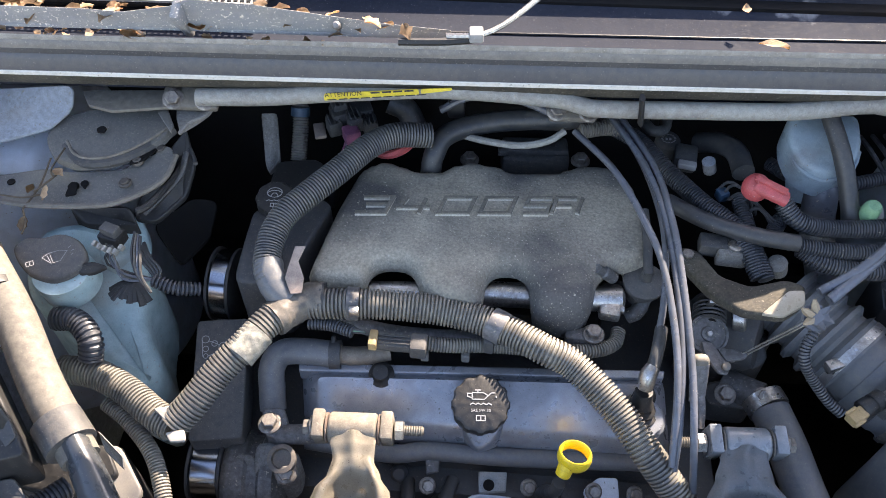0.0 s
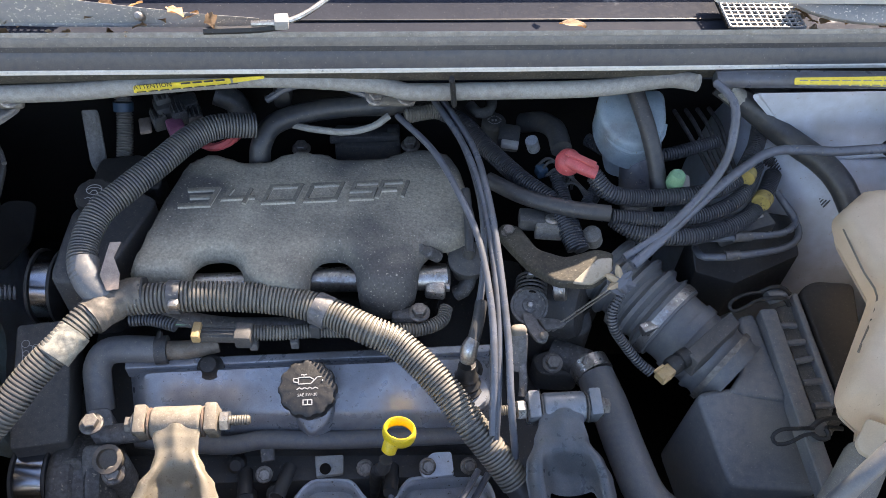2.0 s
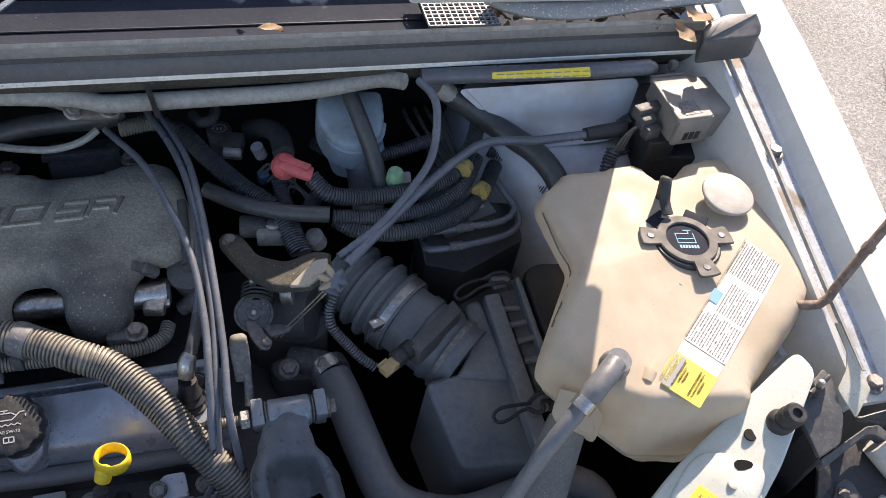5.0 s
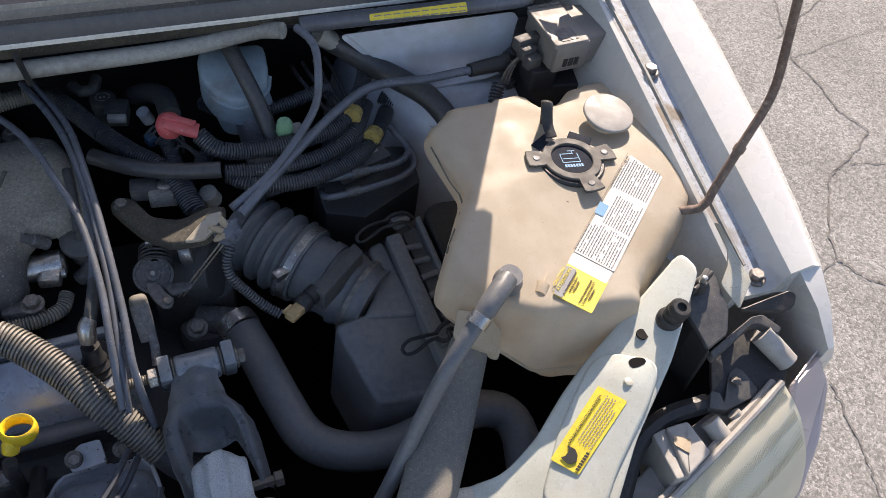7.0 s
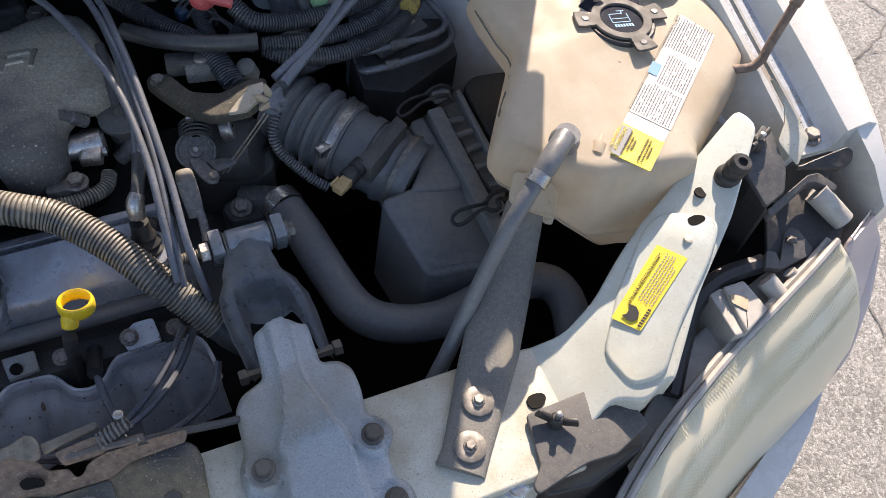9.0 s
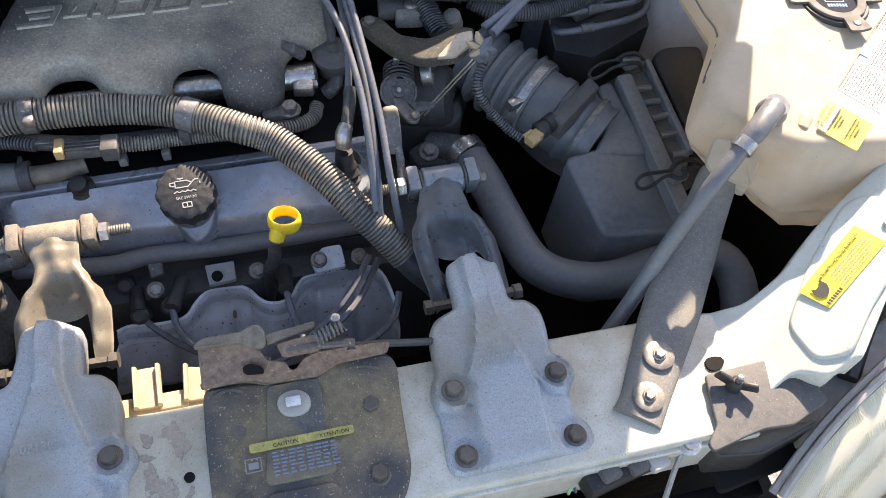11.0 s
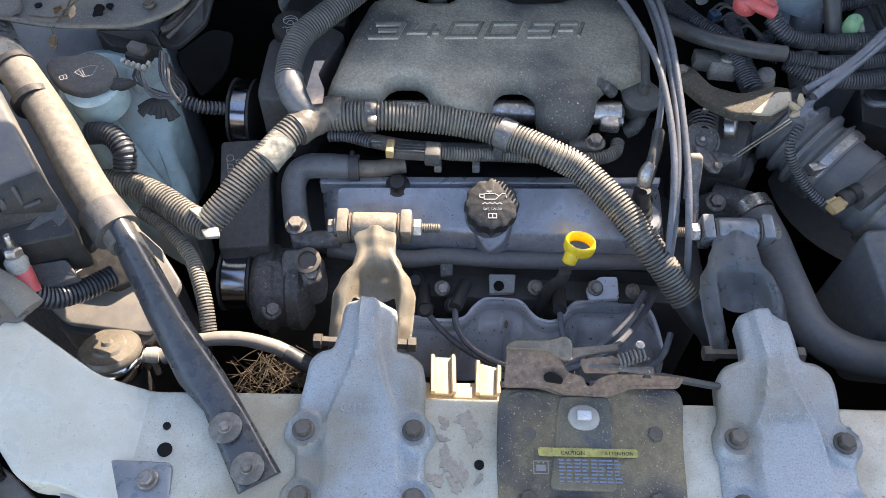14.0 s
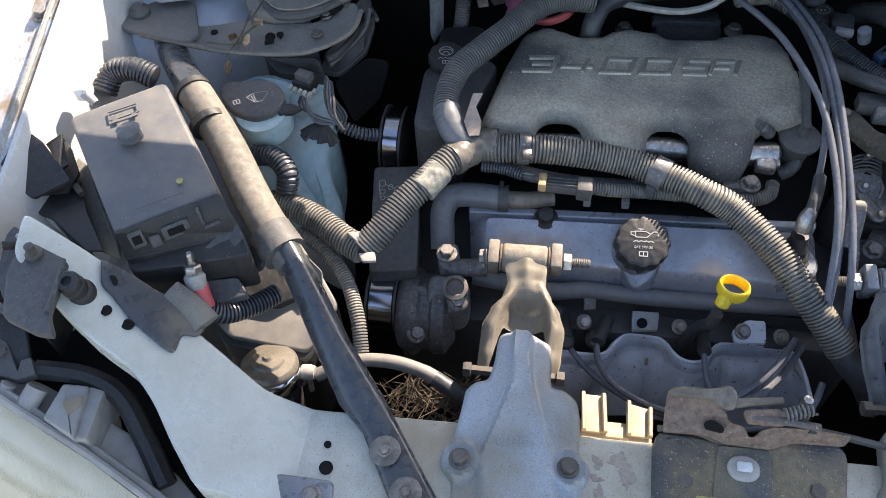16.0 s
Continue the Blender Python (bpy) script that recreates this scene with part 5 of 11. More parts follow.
for a, b in zip(rows, rows[1:]):
    for k in range(len(a) - 1):
        bm.faces.new((a[k], a[k + 1], b[k + 1], b[k]))
bmesh.ops.solidify(bm, geom=bm.faces[:], thickness=0.002)
part("pressing", bm, SHIELD, shield, angle=60)
part("crimped_rim", sweep(bmesh.new(), rim, 0.0026, 8), SHIELD, shield)
for p in ((-0.0860, 0.3793, 0.8420),):
    part("rust_spot", turned([(0.007, 0), (0.005, 0.003), (0.002, 0.004)], at(p, 0, 40), 10), RUST, shield, "rusty screw head")
for pts in (((-0.1953, 0.3832, 0.8700), (-0.1779, 0.3644, 0.8600), (-0.1498, 0.3418, 0.8500), (-0.1143, 0.3185, 0.8500), (-0.0790, 0.3035, 0.8500), (-0.0368, 0.2930, 0.8500)), ((-0.1548, 0.3791, 0.8800), (-0.1513, 0.3554, 0.8700), (-0.1312, 0.3284, 0.8650), (-0.0929, 0.3087, 0.8600), (-0.0475, 0.2965, 0.8600)), ((-0.0182, 0.3801, 0.8800), (-0.0149, 0.3519, 0.8700), (-0.0068, 0.3171, 0.8650), (-0.0048, 0.2876, 0.8600)), ((0.1008, 0.3912, 0.9000), (0.0704, 0.3478, 0.8900), (0.0339, 0.3130, 0.8900), (-0.0100, 0.2922, 0.8850), (-0.0448, 0.2865, 0.8700)), ((0.0886, 0.3922, 0.9100), (0.0588, 0.3508, 0.9000), (0.0280, 0.3239, 0.8900), (-0.0051, 0.3040, 0.8800), (-0.0338, 0.2936, 0.8700)), ((0.1163, 0.3392, 0.9000), (0.1051, 0.3130, 0.8900), (0.0805, 0.2905, 0.8900), (0.0452, 0.2807, 0.8800), (0.0143, 0.2798, 0.8700))):
    whole("spark_lead", tube(pts, 0.0042, 8), WIRE, "grey ignition lead looping over the exhaust shield", "cable", "ignition leads")
for pts in (((-0.1947, 0.3818, 0.8750), (-0.1981, 0.4181, 0.8700)), ((-0.1544, 0.3760, 0.8850), (-0.1414, 0.4174, 0.8800)), ((-0.0186, 0.3770, 0.8850), (-0.0164, 0.4173, 0.8700))):
    whole("spark_boot", tube(pts, 0.009, 10), WIREB, "black rubber spark plug boot on the cylinder head", "plug boot", "plug boots")

# ---- engine mounts and brackets ----
def strut_body(rows, arch, legs):
    """Waisted casting that spreads into two legs round an arch; rows are (y, left x, right x, height)."""
    ys = [r[0] for r in rows]

    def at_y(y):
        for a, b in zip(rows, rows[1:]):
            if y >= b[0]:
                break
        f = min(1.0, max(0.0, (a[0] - y) / (a[0] - b[0])))
        f = f * f * (3 - 2 * f)
        return [p + (q - p) * f for p, q in zip(a[1:], b[1:])]

    bm = bmesh.new()
    grid = []
    for i in range(41):
        u = -1 + i / 20
        k = min(1.0, max(0.0, (abs(u) - 0.46) / 0.30))
        end = arch + (legs - arch) * k * k * (3 - 2 * k)
        col = []
        for t in range(37):
            y = ys[0] + (end - ys[0]) * t / 36
            xl, xr, z = at_y(y)
            s, late, low = [f * f * (3 - 2 * f) for f in (min(1.0, max(0.0, (ys[0] - d - y) / w)) for d, w in ((0.018, 0.045), (0.020, 0.036), (ys[0] - arch - 0.040, 0.020)))]
            ridge = 0.0070 * s * math.exp(-(((abs(u) - 0.78) / 0.25) ** 2)) + 0.0055 * (1 - late) * math.exp(-((u / 0.34) ** 2))
            web = 0.024 * low * max(0.0, 1 - (u / 0.62) ** 2) ** 0.7
            col.append(bm.verts.new((xl + (xr - xl) * i / 40, y, z - 0.004 + ridge - web - (0.003 + 0.010 * s) * abs(u) ** 7)))
        grid.append(col)
    for a, b in zip(grid, grid[1:]):
        for t in range(36):
            bm.faces.new((a[t], a[t + 1], b[t + 1], b[t]))
    bmesh.ops.solidify(bm, geom=bm.faces[:], thickness=0.011)
    return bm


def torque_strut(name, L, mat, label):
    """Forked strut: a bush barrel between two ears, a waisted neck, a saddle and two legs astride the bracket."""
    s = thing(name, L["foot"], label, "engine mount", "engine torque struts")
    a, b = Vector(L["bar_l"]), Vector(L["bar_r"])
    d = b - a
    u = d.normalized()
    turn = math.degrees(math.atan2(d.y, d.x))
    part("barrel", turned([(0.015, -0.001), (0.0175, 0.001), (0.0182, 0.003), (0.0182, d.length - 0.003), (0.0175, d.length - 0.001), (0.015, d.length + 0.001)], along(a, b), 28), BUSH if mat is MOUNT else mat, s)
    for q, w in ((a, -1), (b, 1)):
        part("washer", turned([(0.0155, 0.0), (0.0175, 0.001), (0.0175, 0.0022), (0.0155, 0.003)], along(q + u * w * 0.001, q + u * w * 0.02), 24), DARKBOLT if mat is MOUNTD else RUST, s, "worn bush washer")
        part("ear", block(0.014, 0.032, 0.036, at(q + u * w * 0.0115 + Vector((0, 0.002, -0.001)), turn, 12), 0.0025), BUSH if mat is MOUNT else mat, s)
    part("neck", strut_body(L["rows"], L["arch"], L["legs"]), mat, s, angle=70)
    if L["nut"] > 0:
        thing_pin(s, b + u * 0.0200, b + u * 0.05)
        other = a - u * 0.0200
    else:
        thing_pin(s, a - u * 0.0200, a - u * 0.05)
        other = b + u * 0.0200
    shared("bolt", BOLT_BIG, s, along(other, other - u * L["nut"]))
    p, q = Vector(L["low_l"]), Vector(L["low_r"])
    part("lower_bolt", turned([(0.0085, 0), (0.0095, 0.002), (0.0095, 0.009), (0.0062, 0.010), (0.0062, (q - p).length - 0.010), (0.0095, (q - p).length - 0.009), (0.0095, (q - p).length)], along(p, q), 6), DARKBOLT, s)
    return s


def thing_pin(s, a, b):
    a, b = Vector(a), Vector(b)
    m = along(a, b)
    hexa = [[m @ Vector((r * math.cos(math.pi * k / 3), r * math.sin(math.pi * k / 3), h)) for k in range(6)] for r, h in ((0.010, 0), (0.0115, 0.001), (0.0115, 0.010), (0.010, 0.011))]
    nut = part("nut", ring_stack(hexa), STEEL, s, "bright steel nut", 30)
    n = 8
    prof = []
    for i in range(n):
        prof += [(0.0062, 0.011 + i * 0.0028), (0.0052, 0.0124 + i * 0.0028)]
    part("thread", turned(prof + [(0.004, 0.011 + n * 0.0028)], m, 14), GOLD, nut, "rusty threaded bolt end")


L_left = dict(foot=(-0.265, 0.36, 0.93), bar_l=(-0.2834, 0.4215, 0.9920), bar_r=(-0.2294, 0.4222, 0.9920), rows=[(0.412, -0.2795, -0.2285, 1.008), (0.4006, -0.2786, -0.2283, 1.006), (0.384, -0.2745, -0.2285, 1.001), (0.3684, -0.2790, -0.2200, 0.997), (0.353, -0.2925, -0.2085, 0.992), (0.334, -0.3005, -0.2020, 0.985), (0.3026, -0.3018, -0.2038, 0.971), (0.2756, -0.3025, -0.2083, 0.957)], arch=0.3345, legs=0.276,
              low_l=(-0.3175, 0.2808, 0.9570), low_r=(-0.1990, 0.2796, 0.9570), nut=1)
L_right = dict(foot=(0.17, 0.36, 0.93), bar_l=(0.1586, 0.4253, 0.9970), bar_r=(0.2069, 0.4265, 0.9970), rows=[(0.416, 0.1550, 0.2040, 1.014), (0.404, 0.1500, 0.2020, 1.010), (0.3835, 0.1430, 0.2062, 1.005), (0.362, 0.1330, 0.2225, 0.999), (0.346, 0.1318, 0.2300, 0.993), (0.3235, 0.1345, 0.2330, 0.984), (0.300, 0.1400, 0.2345, 0.973), (0.2725, 0.1463, 0.2365, 0.957)], arch=0.3345, legs=0.276,
              low_l=(0.1315, 0.2797, 0.9570), low_r=(0.2466, 0.2823, 0.9570), nut=-1)
# Like castings; sunlight and shade are put into their two paint tones.
torque_strut("torque_strut", L_left, MOUNT, "greasy engine torque strut, coloured tan-grey for sunlight")
torque_strut("torque_strut", L_right, MOUNTD, "engine torque strut, coloured dark for shade")


def mount_bracket(bolts, outline, ridge_l, ridge_r, foot, label):
    """One casting: a centre rib between two ridge lines, shoulders falling away, a dished boss under each bolt."""
    b = thing("mount_bracket", foot, label, "bracket", "engine mount brackets")

    def on(points, y, axis):
        return float(np.interp(y, [p[1] for p in reversed(points)], [p[axis] for p in reversed(points)]))

    def soft(f):
        f = min(1.0, max(0.0, f))
        return f * f * (3 - 2 * f)

    def top(x, y):
        l, r = on(ridge_l, y, 0), on(ridge_r, y, 0)
        rib = soft((min(x - l, r - x) + 0.003) / 0.0045)
        out = max(l - x, x - r, 0.0)
        z = on(ridge_l, y, 2) - (0.0085 + 0.04 * out) * (1 - rib) * (0.55 + 0.45 * soft((y - 0.07) / 0.06)) + 0.0018 * math.exp(-((min(abs(x - l), abs(x - r)) / 0.0035) ** 2)) * soft((y - 0.10) / 0.05)
        for p in bolts:
            d = math.hypot(x - p[0], y - p[1])
            pad = soft((0.0225 - d) / 0.0035)
            z += (p[2] + 0.0030 - z) * pad - 0.0034 * soft((0.0170 - d) / 0.0025)
        return z

    edge = rounded(ccw([(x, y, on(ridge_l, y, 2) - 0.013) for x, y in outline]), 0.006, 3)
    part("casting", domed(edge, 0.008, top, ((0.0, 0.006), (0.001, 0.020)), 0.003), CAST, b, angle=70)
    for p in bolts:
        shared("bolt", BOLT_DARK, b, at(Vector(p) + Vector((0, 0, -0.0004)), random.uniform(0, 60)))
    return b


B1 = mount_bracket([(-0.304, 0.146, 1.017), (-0.194, 0.149, 1.017), (-0.1910, 0.0817, 1.0100), (-0.3000, 0.0807, 1.0100)],
                   [(-0.3078, 0.2036), (-0.3064, 0.2216), (-0.2965, 0.2324), (-0.2833, 0.2355), (-0.2785, 0.2614), (-0.2777, 0.2882), (-0.2744, 0.2982), (-0.2584, 0.3037), (-0.2416, 0.3027), (-0.2289, 0.2937), (-0.2190, 0.2883), (-0.2164, 0.2582), (-0.2167, 0.2342), (-0.2007, 0.2320), (-0.1879, 0.2209), (-0.1838, 0.2007), (-0.1837, 0.1650), (-0.1720, 0.1560), (-0.1720, 0.1400), (-0.1815, 0.1270), (-0.1815, 0.1010), (-0.1700, 0.0900), (-0.1690, 0.0740), (-0.1790, 0.0594), (-0.3120, 0.0590), (-0.3220, 0.0740), (-0.3200, 0.0900), (-0.3085, 0.1010), (-0.3100, 0.1240), (-0.3245, 0.1400), (-0.3240, 0.1540), (-0.3130, 0.1680)],
                   [(-0.2600, 0.3100, 1.0260), (-0.2593, 0.2753, 1.0320), (-0.2576, 0.2329, 1.0345), (-0.2656, 0.2029, 1.0325), (-0.2789, 0.1649, 1.0255), (-0.2826, 0.1519, 1.0225), (-0.2790, 0.1229, 1.0195), (-0.2799, 0.0583, 1.0165)], [(-0.2415, 0.3100, 1.0260), (-0.2418, 0.2743, 1.0320), (-0.2373, 0.2317, 1.0345), (-0.2281, 0.2006, 1.0325), (-0.2141, 0.1638, 1.0255), (-0.2107, 0.1502, 1.0225), (-0.2080, 0.1183, 1.0195), (-0.2029, 0.0583, 1.0165)], (-0.26, 0.12, 1.006), "silver-grey cast aluminium mount bracket bolted to the crossmember")
words("031302A", 0.0115, frame_of((-0.2467, 0.1660, 1.0290), (-0.2213, 0.1662, 1.0290), (-0.2471, 0.1781, 1.0312)), CAST, B1, "cast_number", 0.0005)
B2 = mount_bracket([(0.128, 0.151, 1.017), (0.235, 0.150, 1.017), (0.236, 0.085, 1.0095), (0.126, 0.086, 1.0095)],
                   [(0.1170, 0.2133), (0.1257, 0.2275), (0.1377, 0.2336), (0.1509, 0.2383), (0.1530, 0.2620), (0.1536, 0.2798), (0.1541, 0.2928), (0.1635, 0.3004), (0.1817, 0.3061), (0.1942, 0.3039), (0.2037, 0.2924), (0.2110, 0.2905), (0.2105, 0.2616), (0.2098, 0.2384), (0.2276, 0.2354), (0.2379, 0.2231), (0.2395, 0.2016), (0.2370, 0.1720), (0.2530, 0.1620), (0.2560, 0.1460), (0.2430, 0.1290), (0.2430, 0.1060), (0.2540, 0.0950), (0.2560, 0.0780), (0.2460, 0.0680), (0.1120, 0.0670), (0.1060, 0.0800), (0.1078, 0.0999), (0.1100, 0.1280), (0.1060, 0.1420), (0.1070, 0.1600), (0.1156, 0.1723)],
                   [(0.1700, 0.3100, 1.0240), (0.1689, 0.2653, 1.0320), (0.1656, 0.2214, 1.0345), (0.1581, 0.1900, 1.0325), (0.1456, 0.1644, 1.0270), (0.1460, 0.1395, 1.0225), (0.1384, 0.0611, 1.0165)], [(0.1900, 0.3100, 1.0240), (0.1882, 0.2679, 1.0320), (0.1855, 0.2236, 1.0345), (0.1947, 0.1943, 1.0325), (0.2080, 0.1606, 1.0270), (0.2122, 0.1388, 1.0215), (0.2104, 0.0618, 1.0165)], (0.18, 0.12, 1.006), "silver-grey cast aluminium mount bracket, pitted, on the crossmember")
words("031302A", 0.0115, frame_of((0.1792, 0.1687, 1.0320), (0.2078, 0.1701, 1.0320), (0.1815, 0.1812, 1.0345)), CAST, B2, "cast_number", 0.0005)

# ---- bonnet latch ----
latch = thing("bonnet_latch", (-0.03, 0.14, 1.006), "grimy black bonnet latch cover with faded caution sticker and rusty catch", "latch")
part("cover", slab([(-0.1084, 0.1946, 1.0300), (-0.0885, 0.1946, 1.0340), (-0.0491, 0.1910, 1.0300), (-0.0265, 0.1884, 1.0300), (-0.0013, 0.1862, 1.0340), (0.0112, 0.1970, 1.0360), (0.0668, 0.1999, 1.0340), (0.0787, 0.1897, 1.0300), (0.0757, 0.1467, 1.0160), (0.0738, 0.0853, 1.0100), (0.0627, 0.0594, 1.0080), (0.0475, 0.0475, 1.0070), (-0.0948, 0.0572, 1.0070), (-0.1090, 0.0711, 1.0080), (-0.1106, 0.1357, 1.0140)], 0.022, 0.012, 0.006), LATCH, latch)
part("raised_panel", slab([(-0.0485, 0.1837, 1.0322), (0.0010, 0.1826, 1.0360), (0.0014, 0.1361, 1.0240), (0.0048, 0.0937, 1.0180), (-0.0610, 0.0939, 1.0172), (-0.0544, 0.1372, 1.0228)], 0.008, 0.006, 0.0015), LABEL_B, latch, "dark blue faded print panel")
part("pressed_foot", slab([(-0.0603, 0.0880, 1.0152), (0.0032, 0.0869, 1.0158), (0.0070, 0.0713, 1.0128), (-0.0649, 0.0740, 1.0128)], 0.008, 0.008, 0.003), LATCH, latch)
part("catch_plate", slab([(-0.1052, 0.1858, 1.0500), (-0.1035, 0.2163, 1.0740), (-0.0587, 0.2125, 1.0740), (-0.0470, 0.2031, 1.0670), (-0.0429, 0.1968, 1.0610), (-0.0274, 0.1943, 1.0580), (-0.0238, 0.1873, 1.0520), (-0.0188, 0.1870, 1.0520), (-0.0119, 0.1934, 1.0580), (0.0005, 0.1967, 1.0610), (0.0314, 0.1973, 1.0610), (0.0730, 0.1965, 1.0580), (0.0687, 0.1902, 1.0500), (0.0207, 0.1896, 1.0470), (0.0006, 0.1826, 1.0410), (-0.0443, 0.1841, 1.0410), (-0.0608, 0.1888, 1.0460)], 0.006, 0.003, 0.0015), RUST, latch, "rust-brown notched steel catch plate")
part("hook_slot", slab([(-0.0673, 0.1944, 1.0600), (-0.0595, 0.1966, 1.0620), (-0.0477, 0.1913, 1.0590), (-0.0478, 0.1872, 1.0550), (-0.0654, 0.1890, 1.0560)], 0.003, 0.004, 0.001), DARK, latch)
part("lever", slab([(-0.1066, 0.2109, 1.0840), (-0.0988, 0.2163, 1.0880), (-0.0626, 0.2156, 1.0900), (-0.0532, 0.2183, 1.0940), (-0.0457, 0.2179, 1.0940), (-0.0407, 0.2113, 1.0920), (-0.0425, 0.1986, 1.0840), (-0.0542, 0.2005, 1.0840), (-0.0630, 0.2073, 1.0860), (-0.1024, 0.2094, 1.0830)], 0.005, 0.006, 0.002), LEVER, latch, "dusty tan release lever")
part("lever", slab([(-0.0424, 0.2121, 1.0820), (0.0042, 0.2171, 1.0840), (0.0049, 0.2119, 1.0820), (-0.0408, 0.2044, 1.0800)], 0.005, 0.002, 0.001), LEVER, latch)
part("cover_lip", tube([(-0.1075, 0.1950, 1.0320), (-0.0885, 0.1955, 1.0360), (-0.0600, 0.1925, 1.0330), (-0.0470, 0.1885, 1.0300), (-0.0265, 0.1875, 1.0300), (-0.0060, 0.1870, 1.0340), (0.0112, 0.1975, 1.0375), (0.0400, 0.2000, 1.0370), (0.0668, 0.2000, 1.0355)], 0.0034, 8), LATCH, latch)
for x0, x1 in ((-0.098, -0.070), (0.022, 0.060)):
    part("pressed_bead", tube([(x0, 0.1835, 1.0290), ((x0 + x1) / 2, 0.1880, 1.0312), (x1, 0.1835, 1.0290)], 0.0026, 8), LATCH, latch)
coil = []
a, b = Vector((0.0034, 0.1983, 1.0820)), Vector((0.0299, 0.2069, 1.0860))
u = (b - a).normalized()
s1 = u.cross(Vector((0, 0, 1))).normalized()
for k in range(57):
    w = k * math.pi / 4
    coil.append(a.lerp(b, k / 56) + s1 * 0.0062 * math.cos(w) + s1.cross(u) * 0.0062 * math.sin(w))
part("spring", sweep(bmesh.new(), coil, 0.0013, 6), GREYPAINT, latch, "coiled steel return spring")
part("pivot", turned([(0.0045, -0.02), (0.0045, 0.004), (0.002, 0.005)], at((0.0237, 0.2124, 1.0880)), 12), STEEL, latch)
part("cross_rod", tube([(-0.0278, 0.1981, 1.0720), (0.0049, 0.1963, 1.0740), (0.0381, 0.1942, 1.0720)], 0.004, 8), GREYPAINT, latch)
part("mid_link", slab([(-0.0332, 0.2026, 1.0780), (-0.0000, 0.2058, 1.0800), (0.0105, 0.2000, 1.0780), (0.0045, 0.1927, 1.0740), (-0.0284, 0.1922, 1.0740)], 0.006, 0.003, 0.001), RUST, latch)
part("release_cable", tube([(0.0315, 0.1972, 1.0600), (0.0722, 0.2028, 1.0400), (0.1177, 0.2067, 1.0200), (0.1577, 0.2220, 0.9900)], 0.004, 8), WIREB, latch)
for p in ((-0.079, 0.149, 1.011), (0.046, 0.151, 1.015), (-0.0808, 0.0853, 1.0080), (0.0421, 0.0861, 1.0090)):
    shared("bolt", BOLT_DARK, latch, at(p, 15))
part("oval_insert", slab([(-0.0423, 0.1629, 1.0340), (-0.0371, 0.1726, 1.0360), (-0.0223, 0.1754, 1.0360), (-0.0106, 0.1685, 1.0360), (-0.0092, 0.1570, 1.0320), (-0.0176, 0.1501, 1.0300), (-0.0353, 0.1512, 1.0300)], 0.010, 0.008, 0.002), LAMPBODY, latch, "pale grey oval plug")
part("oval_tab", block(0.014, 0.009, 0.006, at((-0.0258, 0.1618, 1.0370)), 0.0015), BLUE_WHITE, latch)
strip = sheet("caution_strip", [(-0.0712, 0.1324, 1.0245), (0.0254, 0.1328, 1.0255), (0.0257, 0.1251, 1.0242), (-0.0706, 0.1242, 1.0232)], LABEL_YD, latch, 0.0006, "faded yellow caution strip")
cm = frame_of((-0.0469, 0.1278, 1.0248), (0.0249, 0.1287, 1.0254), (-0.0088, 0.1356, 1.0268))
words("CAUTION", 0.0052, cm @ at((0.009, -0.0006, 0.0012)), INK, strip, "lettering", 0.0002)
words("ATTENTION", 0.0050, cm @ at((0.054, -0.0006, 0.0012)), INK, strip, "lettering", 0.0002)
cm2 = frame_of((-0.0553, 0.0990, 1.0190), (0.0097, 0.0993, 1.0200), (-0.0211, 0.1207, 1.0226))
rb = random.Random(3)
bars(cm2, [(0.004 + 0.031 * c + 0.0075 * w, 0.0034 * r + 0.001, rb.uniform(0.0035, 0.0068), 0.0015) for c in range(2) for r in range(7) for w in range(4)], INK_DULL, latch, "small_print", 0.0016)
bars(cm2, [(-0.021, 0.008, 0.0150, 0.0010), (-0.021, 0.020, 0.0150, 0.0010), (-0.021, 0.008, 0.001, 0.012), (-0.007, 0.008, 0.001, 0.012), (-0.018, 0.011, 0.009, 0.006)], INK_GREY, latch, "symbol", 0.0020)

# ---- open bonnet above the bay, held by the prop rod ----
def bonnet():
    hinge, tip, lean = Vector((-0.025, 0.790, 1.468)), 0.86, radians(62)
    out = Vector((0, -math.cos(lean), math.sin(lean)))
    nrm = Vector((0, math.sin(lean), math.cos(lean)))
    rings = []
    # Edge widths and notches are shaped to place the sun patches below.
    for s, w in ((0.0, 0.760), (0.065, 0.757), (0.092, 0.708), (0.2, 0.695), (0.45, 0.685), (0.7, 0.66), (0.9, 0.61), (1.0, 0.54)):
        c = hinge + out * tip * s
        row = [c + Vector((w * k, 0, 0)) + out * (0.026 if k < 0 else 0.062) * min(1.0, max(0.0, abs(w * k) / 0.12 - 0.8)) * min(1.0, max(0.0, (0.36 - abs(w * k)) / 0.06)) * (1 - s) + nrm * (0.03 * (1 - k * k) + 0.02 * math.sin(math.pi * s)) for k in np.linspace(-1, 1, 29)]
        rings.append(row + [q - nrm * 0.025 for q in reversed(row)])
    e = thing("bonnet", hinge, "white painted bonnet standing open over the engine bay", "bonnet")
    bm = ring_stack(rings, (False, False))
    bm.verts.ensure_lookup_table()
    for first in (0, len(bm.verts) - 58):
        for i in range(28):
            bm.faces.new([bm.verts[first + j] for j in (i, i + 1, 56 - i, 57 - i)])
    bmesh.ops.recalc_face_normals(bm, faces=bm.faces[:])
    part("panel", bm, WHITE, e)
    # Unseen block added by the rear corner to keep sun off the engine.
    part("hinge", block(0.361, 0.02, 0.205, at((0.5565, 0.815, 1.388)), 0.006), WHITE, e)
    return e


bonnet()
prop = thing("prop_rod", (0.80, 0.385, 1.15), "thin dark rusty steel rod propping the bonnet open", "prop rod")
